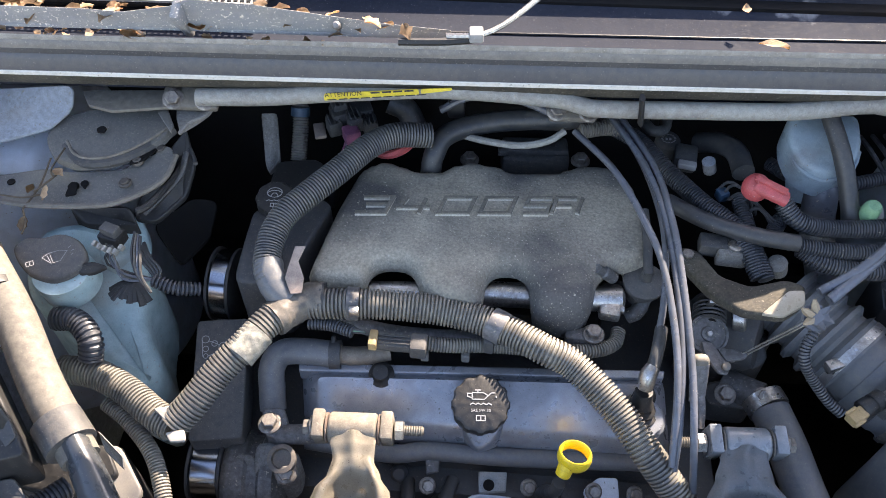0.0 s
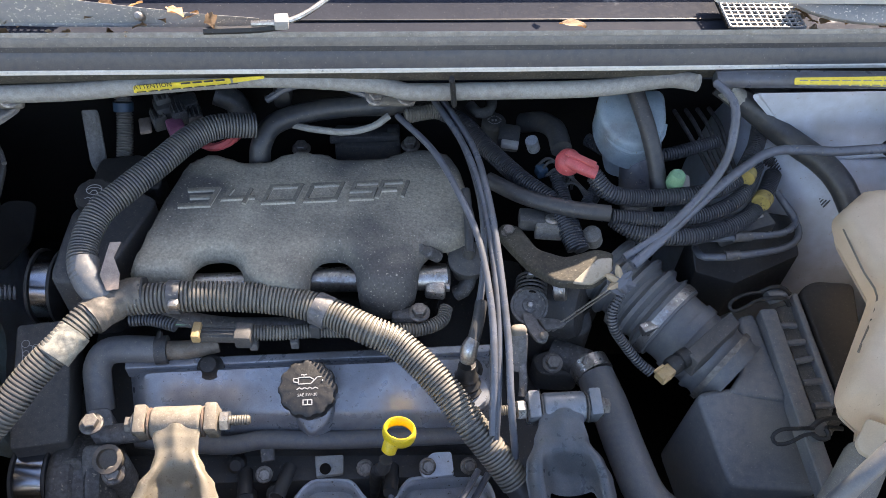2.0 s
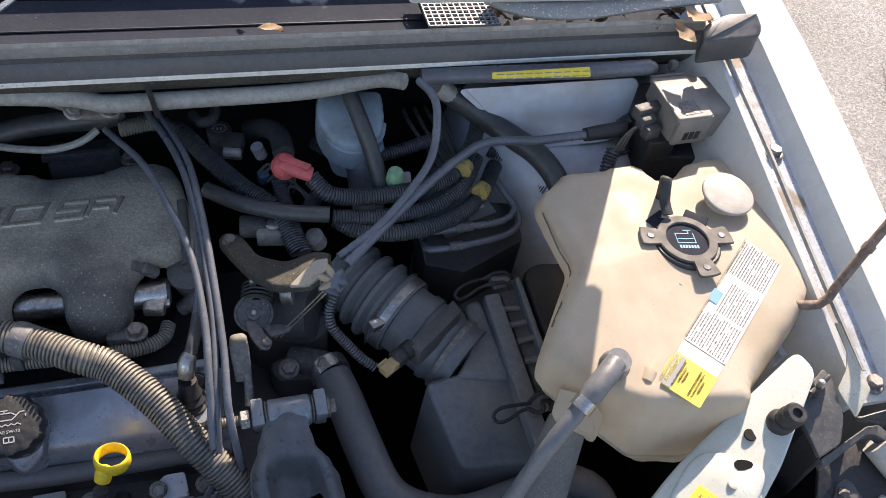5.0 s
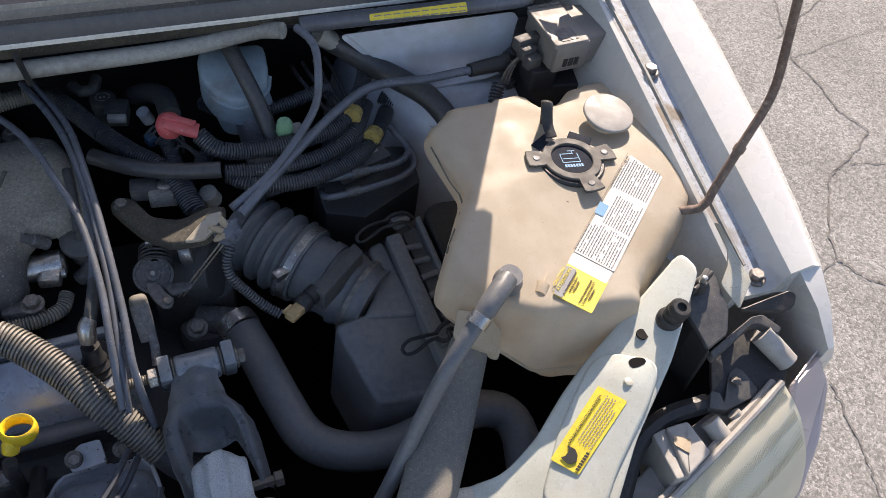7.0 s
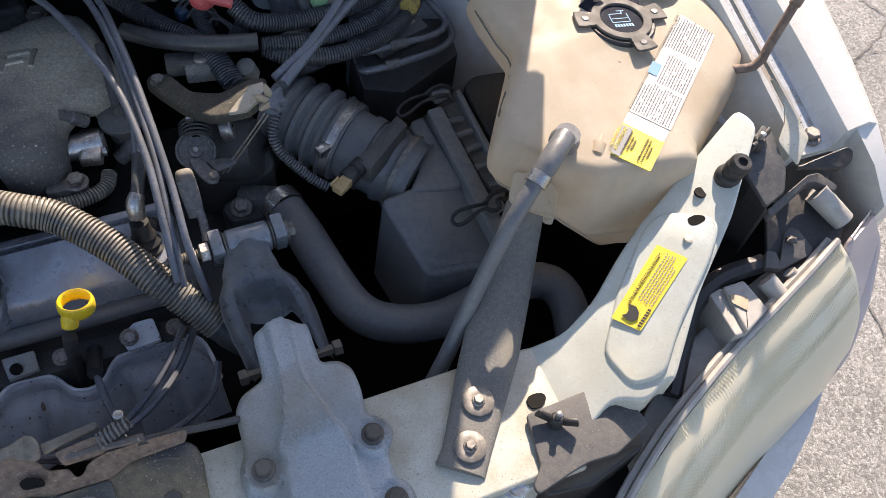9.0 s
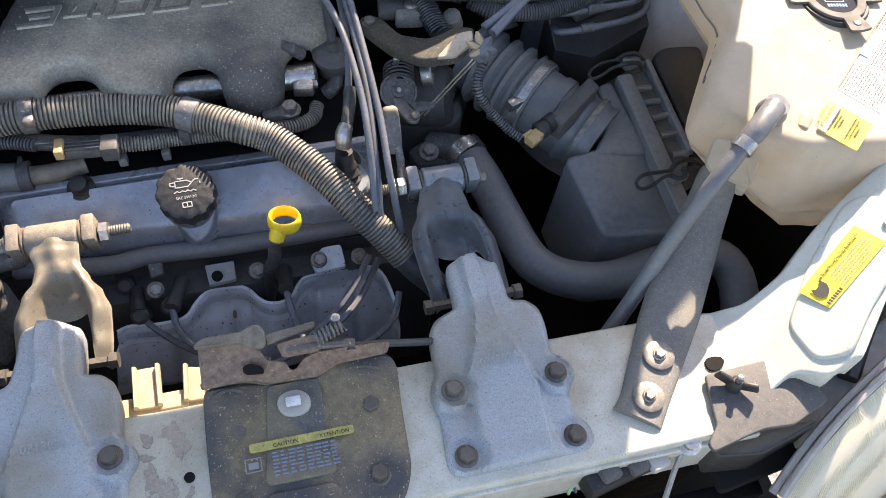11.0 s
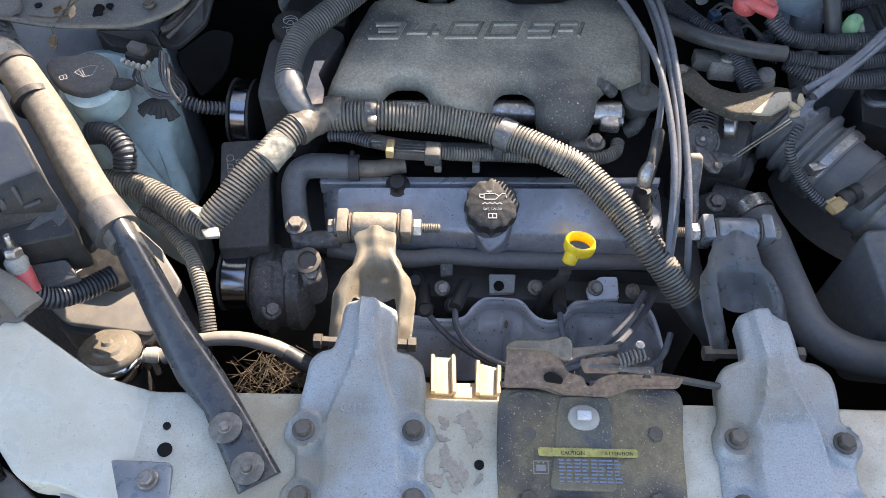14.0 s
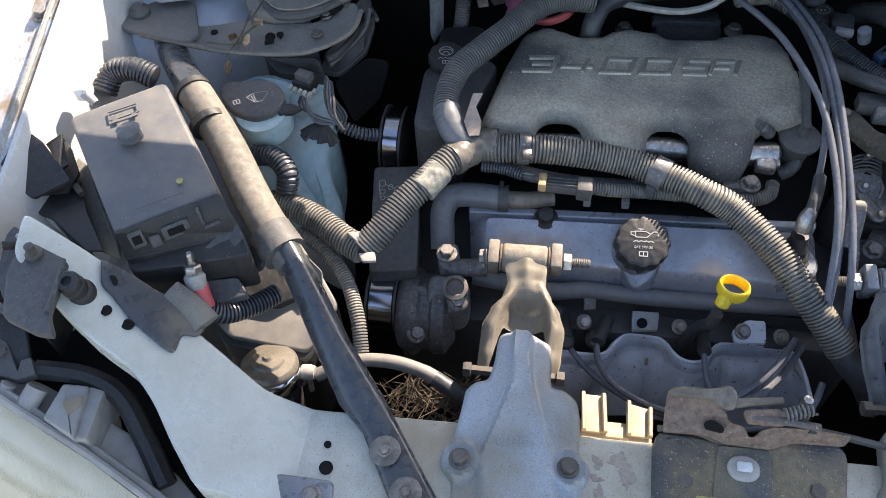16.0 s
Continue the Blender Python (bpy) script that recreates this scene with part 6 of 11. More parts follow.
part("rod", tube([(0.762, 0.392, 1.142), (0.796, 0.382, 1.150), (0.812, 0.391, 1.172), (0.846, 0.412, 1.222), (0.872, 0.428, 1.260), (0.882, 0.440, 1.290), (0.8825, 0.462, 1.36), (0.882, 0.52, 1.55), (0.88, 0.58, 1.75)], 0.0056, 12, 0.01), RUST, prop)
part("grip", tube([(0.8823, 0.477, 1.41), (0.882, 0.53, 1.585)], 0.011, 14), DUSTY, prop, "black plastic grip")
part("collar", tube([(0.838, 0.407, 1.210), (0.843, 0.410, 1.217)], 0.0072, 12), RUST, prop)

# ---- main wiring harness over the engine ----
harness = thing("wiring_harness", (-0.3328, 0.5529, 1.0500), "thick ribbed grey harness conduit crossing the engine, sunlit in places", "wiring harness")
JN = (-0.3350, 0.5510, 1.0480)
main = [JN, (-0.2700, 0.5540, 1.0505), (-0.2175, 0.5570, 1.0470), (-0.1510, 0.5555, 1.0400), (-0.0972, 0.5420, 1.0365), (-0.0441, 0.5147, 1.0340), (-0.0060, 0.4986, 1.0240), (0.0409, 0.4539, 1.0080), (0.0743, 0.4113, 0.9900), (0.1046, 0.3812, 0.9650), (0.1266, 0.3585, 0.9450)]
part("conduit", ribbed(main, 0.0185), LOOM, harness)
part("end_sleeve", tube([(0.1252, 0.3596, 0.9460), (0.1387, 0.3453, 0.9350), (0.1570, 0.3331, 0.9200), (0.1700, 0.3239, 0.9000)], 0.0165, 14), RUBBER, harness, "black rubber end sleeve")
upper = [JN, (-0.3669, 0.5681, 1.0750), (-0.3738, 0.6046, 1.0850), (-0.3637, 0.6465, 1.0950), (-0.3376, 0.6814, 1.1000), (-0.3039, 0.7214, 1.1050), (-0.2688, 0.7642, 1.1100), (-0.2378, 0.7856, 1.1100), (-0.1927, 0.7994, 1.1000)]
part("conduit", ribbed(upper, 0.0170, 0.0040), LOOMG, harness)
left = [JN, (-0.3610, 0.5253, 1.0520), (-0.3853, 0.4933, 1.0450), (-0.4134, 0.4620, 1.0320), (-0.4351, 0.4324, 1.0180), (-0.4575, 0.4088, 1.0040)]
part("conduit", ribbed(left, 0.0185), LOOM, harness)
far = [(-0.4570, 0.4082, 1.0000), (-0.4865, 0.4249, 1.0000), (-0.5242, 0.4507, 1.0000), (-0.5679, 0.4710, 1.0000), (-0.6128, 0.4768, 0.9950)]
part("conduit", ribbed(far, 0.0180), LOOM, harness)
part("torn_tape", slab([(-0.3390, 0.5975, 1.1000), (-0.3264, 0.5982, 1.1000), (-0.3334, 0.5820, 1.0920), (-0.3244, 0.5627, 1.0850), (-0.3260, 0.5488, 1.0750), (-0.3388, 0.5464, 1.0750), (-0.3467, 0.5614, 1.0850), (-0.3433, 0.5780, 1.0920)], 0.0012, 0.0006, 0.0004), TORN, harness, "torn flap of pinkish tape")
for a, b in (((-0.2759, 0.5537, 1.0508), (-0.2613, 0.5543, 1.0500)), ((-0.1053, 0.5455, 1.0370), (-0.0879, 0.5365, 1.0355))):
    part("clamp_band", sweep(bmesh.new(), curve_through([a, b], 0.004), 0.0205, 16), GREYPAINT, harness)
part("clamp_tab", block(0.012, 0.010, 0.012, at((-0.2646, 0.5345, 1.0610), 3), 0.002), STEEL, harness)
part("clamp_tab", block(0.013, 0.010, 0.024, at((-0.1058, 0.5255, 1.0180), -10), 0.003), DUSTY, harness)
part("white_clip", slab([(-0.4786, 0.4191, 1.0220), (-0.4574, 0.4231, 1.0220), (-0.4497, 0.4116, 1.0220), (-0.4621, 0.4060, 1.0220)], 0.006, 0.003, 0.001), PALEHOSE, harness, "pale plastic strap")
part("white_clip", slab([(-0.4597, 0.3945, 1.0140), (-0.4395, 0.3991, 1.0140), (-0.4362, 0.3877, 1.0100), (-0.4532, 0.3854, 1.0100)], 0.004, 0.003, 0.001), LAMPBODY, harness)


def crumpled(pts, radius, seed, rough=0.0016):
    """A wrapped band of tape: creased across its length, uneven at the edges."""
    bm = sweep(bmesh.new(), curve_through(pts, 0.0016), radius, 32)
    bm.normal_update()
    for v in bm.verts:
        p = v.co * 90 + Vector((seed, 0, 0))
        v.co += v.normal * rough * (noise.noise(p) + 0.7 * noise.noise(Vector((p.x * 3.1, p.y * 2.2, p.z * 0.7))))
    return bm


def conduit(pts, r, label="black ribbed wiring conduit among the hoses", mat=None, pitch=0.0036, name="wiring_conduit"):
    return whole(name, ribbed(pts, r, pitch, 0.0021, 12), mat or LOOMB, label, "conduit", "small wiring conduits")


def hose(pts, r, label, mat=None, name="hose", group="hoses", cat="hose", step=0.008):
    return whole(name, tube(pts, r, 14, step), mat or RUBBER, label, cat, group)


part("tape_joint", crumpled([(-0.3050, 0.5575, 1.0510), (-0.3204, 0.5560, 1.0510), (-0.3394, 0.5475, 1.0490), (-0.3590, 0.5250, 1.0510)], 0.0212, 3), TAPE, harness, "crumpled brown tape at the branch")
part("branch_sleeve", tube([JN, (-0.3560, 0.5560, 1.0640), (-0.3680, 0.5720, 1.0765), (-0.3715, 0.5860, 1.0810)], 0.0178, 18), HOSEGREY, harness, "smooth dark sleeve on the branch")
part("tape_end", crumpled([(-0.3110, 0.5573, 1.0510), (-0.3020, 0.5577, 1.0510)], 0.0206, 8, 0.0008), WIREB, harness, "black tape end")
part("tape_band", crumpled([(-0.3720, 0.5090, 1.0490), (-0.3800, 0.4970, 1.0460), (-0.3915, 0.4808, 1.0408)], 0.0190, 5, 0.0009), TAPE_PALE, harness, "peeling pale tape")

# small wiring by the injectors
conduit([(-0.3226, 0.5372, 1.0300), (-0.2953, 0.5363, 1.0300), (-0.2670, 0.5274, 1.0300)], 0.008)
inj = thing("injector_connector", (-0.2171, 0.5274, 1.0200), "grey multi-way plug with a tan lock beside the valve cover", "connector")
part("body", block(0.062, 0.017, 0.014, at((-0.2119, 0.5194, 1.0220), -3), 0.003), DUSTY, inj)
for dy in (-0.005, 0.0, 0.005):
    part("body_rib", block(0.050, 0.0016, 0.003, at((-0.2140, 0.5194 + dy, 1.0296), -3), 0.0006), DUSTY, inj)
part("latch_block", block(0.020, 0.024, 0.022, at((-0.1885, 0.5170, 1.0230), -3), 0.003), DUSTY, inj)
part("lock", block(0.010, 0.022, 0.014, at((-0.2422, 0.5191, 1.0280), -3), 0.002), TANPLUG, inj, "tan plastic lock")
for k in range(5):
    part("lead", tube([(-0.2515, 0.5267, 1.0300), Vector((-0.2671, 0.5293, 1.0320)) + Vector((0, 0.002 * k - 0.004, 0)), Vector((-0.2917, 0.5349, 1.0300)) + Vector((0, 0.002 * k - 0.004, 0))], 0.0013, 5), (WIREB, GREEN, WIRE, TAPE, WIREB)[k], inj)
conduit([(-0.1863, 0.5227, 1.0200), (-0.1495, 0.5249, 1.0150), (-0.1090, 0.5305, 1.0100), (-0.0482, 0.5292, 1.0100), (0.0131, 0.5328, 1.0050), (0.0454, 0.5476, 1.0000), (0.0540, 0.5688, 1.0000)], 0.009, "dusty ribbed conduit along the valve cover", LOOM)
whole("fuel_rail", tube([(-0.3218, 0.5727, 1.0000), (-0.2200, 0.5488, 1.0000), (-0.1090, 0.5469, 1.0000), (-0.0402, 0.5468, 1.0000)], 0.010, 12), GREYPAINT, "dark grimy fuel rail behind the valve cover", "fuel rail")
for p in ((-0.1824, 0.5263, 0.9900), (-0.1329, 0.5275, 0.9900)):
    whole("rail_clip", block(0.010, 0.012, 0.014, at(p), 0.002), GREYDUST, "small grey plastic clip on the fuel rail", "clip", "rail clips")

# coolant elbow
elbow = thing("coolant_hose", (-0.3686, 0.5143, 0.9500), "dusty grey rubber coolant elbow with a worm clamp", "hose")
part("hose", tube([(-0.2913, 0.5232, 0.9850), (-0.3301, 0.5259, 0.9850), (-0.3587, 0.5250, 0.9800), (-0.3716, 0.5132, 0.9650), (-0.3709, 0.4929, 0.9450), (-0.3682, 0.4737, 0.9300)], 0.0165, 18, 0.005), AIRBOX, elbow)
part("pipe", tube([(-0.2947, 0.5230, 0.9850), (-0.2599, 0.5234, 0.9850), (-0.2261, 0.5319, 0.9850)], 0.0115, 12), LEVER, elbow, "rust-brown metal pipe")
for a, b in (((-0.2989, 0.5228, 0.9850), (-0.2850, 0.5236, 0.9850)),):
    part("clamp", sweep(bmesh.new(), curve_through([a, b], 0.004), 0.0175, 18), DUSTY, elbow)
part("clamp_ear", block(0.006, 0.02, 0.012, at((-0.2949, 0.5313, 0.9950)), 0.002), DUSTY, elbow)
part("flange", slab([(-0.3741, 0.4565, 0.9650), (-0.3454, 0.4596, 0.9650), (-0.3376, 0.4307, 0.9500), (-0.3650, 0.4255, 0.9500)], 0.03, 0.008, 0.003), GREYPAINT, elbow)
shared("bolt", BOLT_BIG, elbow, at((-0.355, 0.428, 0.982), 10))
part("stub", turned([(0.010, 0), (0.012, 0.006), (0.012, 0.05)], along((-0.3536, 0.4324, 0.9450), (-0.3057, 0.4340, 0.9500)), 14), GREYPAINT, elbow)

# ---- belt end of the engine ----
alt = thing("alternator", (-0.3881, 0.4000, 0.8600), "grey cast alternator with bright steel belt pulleys", "alternator")
ALM = along((-0.4236, 0.4136, 0.8620), (-0.3463, 0.4154, 0.8620))
part("body", turned([(0.030, -0.004), (0.050, 0.002), (0.058, 0.012), (0.058, 0.030), (0.053, 0.034), (0.053, 0.046), (0.058, 0.050), (0.058, 0.066), (0.040, 0.078)], ALM, 32), GREYPAINT, alt)
part("lug", slab([(-0.3808, 0.4273, 0.9350), (-0.3515, 0.4280, 0.9380), (-0.3223, 0.4158, 0.9350), (-0.3270, 0.3916, 0.9150), (-0.3548, 0.3871, 0.9050), (-0.3796, 0.3923, 0.9120)], 0.05, 0.012, 0.006), CASTDULL, alt)
part("end_frame", slab([(-0.4073, 0.4164, 0.9220), (-0.3794, 0.4172, 0.9250), (-0.3817, 0.3761, 0.8850), (-0.4024, 0.3626, 0.8680), (-0.4127, 0.3755, 0.8820)], 0.05, 0.010, 0.005), CASTDULL, alt)
part("port", turned([(0.017, -0.006), (0.017, 0.003), (0.012, 0.004), (0.011, -0.002)], at((-0.3426, 0.4037, 0.9420), 0, 20), 20), DARKBOLT, alt)
shared("bolt", BOLT_BIG, alt, at((-0.3379, 0.3929, 0.9280), 12, 25))
shared("bolt", BOLT_BIG, alt, at((-0.3913, 0.3644, 0.8850), 40, 30))
for a, b, r in (((-0.4611, 0.4188, 0.8720), (-0.4272, 0.4187, 0.8720), 0.040), ((-0.4700, 0.6442, 0.9580), (-0.4470, 0.6430, 0.9580), 0.047)):
    d = (Vector(b) - Vector(a)).length
    wheel = part("pulley", turned([(r * 0.5, 0.001), (r, 0.0015), (r, d - 0.0015), (r * 0.5, d - 0.001)], along(a, b), 48), POLISHED, alt, "bright polished steel pulley")
    for q, w in ((a, -1), (b, 1)):
        part("pulley_flange", turned([(r * 0.5, 0), (r + 0.003, 0.0005), (r + 0.003, 0.004), (r * 0.5, 0.006)], along(q, Vector(q) + (Vector(b) - Vector(a)) * w), 40), WIREB, wheel)
part("belt", tube([(-0.4448, 0.5809, 0.9650), (-0.4467, 0.5444, 0.9400), (-0.4428, 0.4747, 0.9100), (-0.4387, 0.4373, 0.9000)], 0.012, 8, 0.01, 0.3), WIREB, alt)
tens = thing("belt_guard", (-0.4382, 0.5100, 0.9500), "black plastic belt guard plate with a white engraved diagram", "guard")
part("plate", slab([(-0.4743, 0.5638, 0.9850), (-0.4098, 0.5720, 0.9850), (-0.4058, 0.5209, 0.9650), (-0.3973, 0.4314, 0.9350), (-0.4614, 0.4229, 0.9350)], 0.05, 0.006, 0.003), DUSTY, tens)
tm = frame_of((-0.4613, 0.5175, 0.9685), (-0.4231, 0.5233, 0.9685), (-0.4466, 0.5534, 0.9820))
strokes(tm, [arc(0.006, 0.024, 0.0045), arc(0.006, 0.012, 0.0035), arc(0.006, 0.003, 0.0028), arc(0.017, 0.018, 0.0035), arc(0.028, 0.013, 0.0058), [(0.0015, 0.024), (0.0025, 0.003)], [(0.0095, 0.022), (0.023, 0.016)], [(0.009, 0.003), (0.027, 0.007)]], 0.0008, INK_PALE, tens, "diagram", 0.002)

ps = thing("power_steering_reservoir", (-0.39, 0.64, 0.95), "dusty black power steering reservoir with a symbol-printed cap", "reservoir")
part("body", slab([(-0.4191, 0.6972, 1.0500), (-0.4182, 0.6366, 1.0550), (-0.4178, 0.5843, 1.0550), (-0.4094, 0.5759, 1.0530), (-0.3570, 0.5774, 1.0550), (-0.3365, 0.6394, 1.0550), (-0.3157, 0.7133, 1.0500), (-0.3575, 0.7389, 1.0500)], 0.11, 0.012, 0.005), DUSTY, ps)
PM = at((-0.389, 0.706, 1.062), 3, 14)
pcap = part("cap", turned([(0.022, -0.03), (0.024, -0.012), (0.0255, -0.008), (0.0255, 0.004), (0.023, 0.008), (0.0, 0.0085)], PM, 48, 10, 0.001), BLACK, ps)
strokes(PM, [arc(0, 0.006, 0.0095, sy=0.75), [(-0.009, 0.006), (-0.004, 0.009), (0.004, 0.009), (0.009, 0.006)], [(-0.005, 0.0005), (-0.002, 0.005), (0.002, 0.005), (0.005, 0.0005)], [(-0.010 + 0.0033 * i, -0.006 + (0.001 if i % 2 else -0.0006)) for i in range(7)], [(-0.004, -0.0145), (0.004, -0.0145), (0.004, -0.0100), (-0.004, -0.0100), (-0.004, -0.0145)], [(0, -0.0145), (0, -0.0100)]], 0.0011, INK_PALE, pcap, "symbol", 0.0088)

# ---- rear of the engine ----
hose([(-0.1922, 0.7825, 1.0450), (-0.1880, 0.7933, 1.0700), (-0.1725, 0.8173, 1.0850), (-0.1271, 0.8373, 1.0900), (-0.0657, 0.8444, 1.0950), (-0.0125, 0.8416, 1.1000), (0.0109, 0.8512, 1.1000)], 0.0145, "dusty black hose arching over the rear of the plenum", RUBBER)
whole("ignition_lead", tube([(-0.1496, 0.8242, 1.0800), (-0.1185, 0.8091, 1.0850), (-0.0732, 0.7973, 1.0900), (-0.0367, 0.7973, 1.1000), (-0.0151, 0.8073, 1.1100)], 0.0048, 8), PALEHOSE, "pale grey ignition lead behind the plenum", "cable", "ignition leads")
coilp = thing("ignition_coil_pack", (-0.0506, 0.8650, 1.0100), "black ignition coil pack with fixing tabs", "coil pack")
part("body", block(0.095, 0.05, 0.05, at((-0.0461, 0.8585, 1.0050), 2), 0.004), DUSTY, coilp)
part("rim", block(0.098, 0.010, 0.012, at((-0.0496, 0.8477, 1.0340), 2), 0.002), DUSTY, coilp)
for p in ((-0.0931, 0.8476, 1.0340), (-0.0107, 0.8570, 1.0340)):
    part("tab", block(0.014, 0.016, 0.010, at(p), 0.002), DUSTY, coilp)
pipe_row = thing("fuel_pipes", (-0.1058, 0.8559, 1.1200), "two thin grey pipes with brackets below the cowl", "pipe")
part("pipe", tube([(-0.1822, 0.8518, 1.1000), (-0.1441, 0.8573, 1.1200), (-0.0982, 0.8623, 1.1200), (-0.0601, 0.8468, 1.1200), (-0.0252, 0.8374, 1.1100)], 0.0055, 8), WIRE, pipe_row)
part("pipe", tube([(-0.1672, 0.8583, 1.1200), (-0.0911, 0.8623, 1.1300), (-0.0254, 0.8641, 1.1200)], 0.006, 8), WIRE, pipe_row)
part("tee", block(0.024, 0.03, 0.03, at((-0.1611, 0.8650, 1.1000)), 0.005), BLACK, pipe_row)
conn = thing("harness_connectors", (-0.3192, 0.8546, 1.0600), "cluster of dusty grey and violet-pink harness plugs", "connector")
part("plug", block(0.035, 0.03, 0.03, at((-0.3190, 0.8556, 1.0800), 25), 0.004), DUSTY, conn)
part("plug", block(0.030, 0.028, 0.026, at((-0.2933, 0.8572, 1.0850), 20), 0.004), DUSTY, conn)
part("plug", block(0.022, 0.022, 0.02, at((-0.3029, 0.8176, 1.0800), 25), 0.003), PINK, conn, "violet-pink plug")
part("tag", block(0.016, 0.03, 0.006, at((-0.3531, 0.8442, 1.0600), 15), 0.002), TORN, conn, "yellowed paper tag")
for p, rz in (((-0.3304, 0.8415, 1.0740), 25), ((-0.2999, 0.8366, 1.0880), 22), ((-0.2795, 0.8376, 1.0800), 18), ((-0.3247, 0.8591, 1.0920), 25)):
    plug = part("plug", block(0.020, 0.024, 0.024, at(p, rz), 0.003), DUSTY, conn)
    for k in range(3):
        part("rib", block(0.0022, 0.022, 0.004, at(p, rz) @ at((-0.006 + 0.006 * k, 0, 0.013)), 0.0008), DUSTY, plug)
for k in range(4):
    part("lead", tube([(-0.3111, 0.8144, 1.0700), Vector((-0.3148, 0.8114, 1.0600)) + Vector((0.004 * k, 0, 0)), Vector((-0.3232, 0.8116, 1.0400)) + Vector((0.006 * k, 0, 0))], 0.0014, 5), (PINK, WIRE, TAPE, WIREB)[k], conn)
whole("red_lead", tube([(-0.2860, 0.8347, 1.0400), (-0.2531, 0.8002, 1.0600), (-0.2260, 0.8057, 1.0700), (-0.2176, 0.8426, 1.0600)], 0.006, 8), RED, "red battery lead behind the plenum", "cable")
conduit([(-0.3809, 0.8705, 1.0900), (-0.3806, 0.8450, 1.0600), (-0.3824, 0.8130, 1.0300)], 0.0115, "vertical ribbed conduit with a blue collar", LOOM)
whole("blue_collar", tube([(-0.3795, 0.8608, 1.0880), (-0.3798, 0.8544, 1.0780)], 0.0135, 14), BLUE, "blue plastic collar on the conduit", "collar")
whole("belt_bracket", slab([(-0.4316, 0.8433, 1.0900), (-0.4097, 0.8446, 1.0900), (-0.4091, 0.8172, 1.0300), (-0.4216, 0.7981, 1.0200), (-0.4277, 0.8046, 1.0300)], 0.008, 0.004, 0.002), CASTDULL, "dull metal bracket standing behind the steering reservoir", "bracket")
whole("heater_pipe", tube([(-0.2555, 0.8777, 1.0900), (-0.2315, 0.8727, 1.0800), (-0.2190, 0.8603, 1.0600)], 0.017, 12), RUBBER, "grey-blue heater pipe stub", "pipe")
whole("engine_rear_bracket", slab([(-0.4075, 0.7958, 1.0450), (-0.3534, 0.8046, 1.0450), (-0.3172, 0.7731, 1.0450), (-0.3207, 0.7402, 1.0400), (-0.3691, 0.7534, 1.0400), (-0.4120, 0.7349, 1.0400)], 0.03, 0.01, 0.004), BLACK, "black bracket behind the steering reservoir", "bracket")

# cowl-side pale pipe and bolted brackets
pale = thing("cowl_pipe", (-0.2325, 0.7685, 1.1900), "pale dusty air pipe running under the weatherstrip", "pipe")
part("pipe", tube([(-0.4762, 0.7584, 1.1850), (-0.3907, 0.7572, 1.1900), (-0.3009, 0.7638, 1.1950), (-0.1703, 0.7705, 1.2000), (-0.0258, 0.7719, 1.1900), (0.0052, 0.7649, 1.1850), (0.1108, 0.7668, 1.1850), (0.2458, 0.7701, 1.1870), (0.3386, 0.7784, 1.1950), (0.3682, 0.7582, 1.2050)], 0.011, 12, 0.015), PALEHOSE, pale)
for c, w in (((-0.488, 0.765, 1.176), 0.07), ((-0.012, 0.795, 1.155), 0.06)):
    part("bracket", block(w, 0.03, 0.012, at(c, 0, 20), 0.004), TANDUST, pale, "grimy bolted bracket")
    for dx in (-0.020, 0.020):
        shared("bolt", BOLT_BIG, pale, at(Vector(c) + Vector((dx, -0.006, 0.004)), 10, 35))
part("tie_strap", sweep(bmesh.new(), curve_through([(0.0600, 0.7480, 1.2180), (0.0626, 0.7490, 1.2000), (0.0652, 0.7500, 1.1780)], 0.005), 0.007, 8, 0.5), BLACK, pale, "black plastic tie strap")
sheet("warning_label", [(-0.3152, 0.7483, 1.2060), (-0.2030, 0.7532, 1.2140), (-0.2017, 0.7525, 1.2070), (-0.3163, 0.7478, 1.1960)], LABEL_Y, pale, 0.0008, "yellow warning label strip")
lm = frame_of((-0.3140, 0.7468, 1.2030), (-0.2029, 0.7515, 1.2120), (-0.2695, 0.7532, 1.2260))
words("ATTENTION", 0.008, lm @ at((0.022, 0.0022, 0.0018)), INK, pale, "lettering", 0.0002)
bars(lm, [(0.002 + i * 0.0135, -0.0045, 0.011, 0.0014) for i in range(9)] + [(0.055 + i * 0.0135, 0.001, 0.011, 0.0022) for i in range(4)], INK, pale, "small_print", 0.0018)
sheet("warning_label", [(-0.1996, 0.7534, 1.2140), (-0.1629, 0.7577, 1.2140), (-0.1629, 0.7572, 1.2110), (-0.1997, 0.7525, 1.2080)], LABEL_Y, pale, 0.0008)
right_bar = thing("cowl_brace", (0.5664, 0.7699, 1.2000), "grey painted brace tube with a yellow warning label", "brace")
part("tube", tube([(0.3924, 0.7662, 1.2050), (0.4815, 0.7598, 1.2100), (0.6372, 0.7527, 1.2150), (0.7132, 0.7551, 1.2150)], 0.011, 12, 0.02), WIRE, right_bar)
sheet("warning_label", [(0.4770, 0.7392, 1.2285), (0.6112, 0.7379, 1.2325), (0.6121, 0.7297, 1.2225), (0.4771, 0.7345, 1.2215)], LABEL_Y, right_bar, 0.0008, "yellow warning label with black print")
lm = frame_of((0.4788, 0.7357, 1.2258), (0.6086, 0.7322, 1.2288), (0.5361, 0.7398, 1.2460))
bars(lm, [(0.003 + i * 0.013, 0.001 - 0.0060 * r, 0.0105, 0.0014) for i in range(10) for r in range(2)], INK_GREY, right_bar, "small_print", 0.0016)

# ---- ignition leads and cables ----
LAB = "grey ignition lead running forwards beside the plenum"
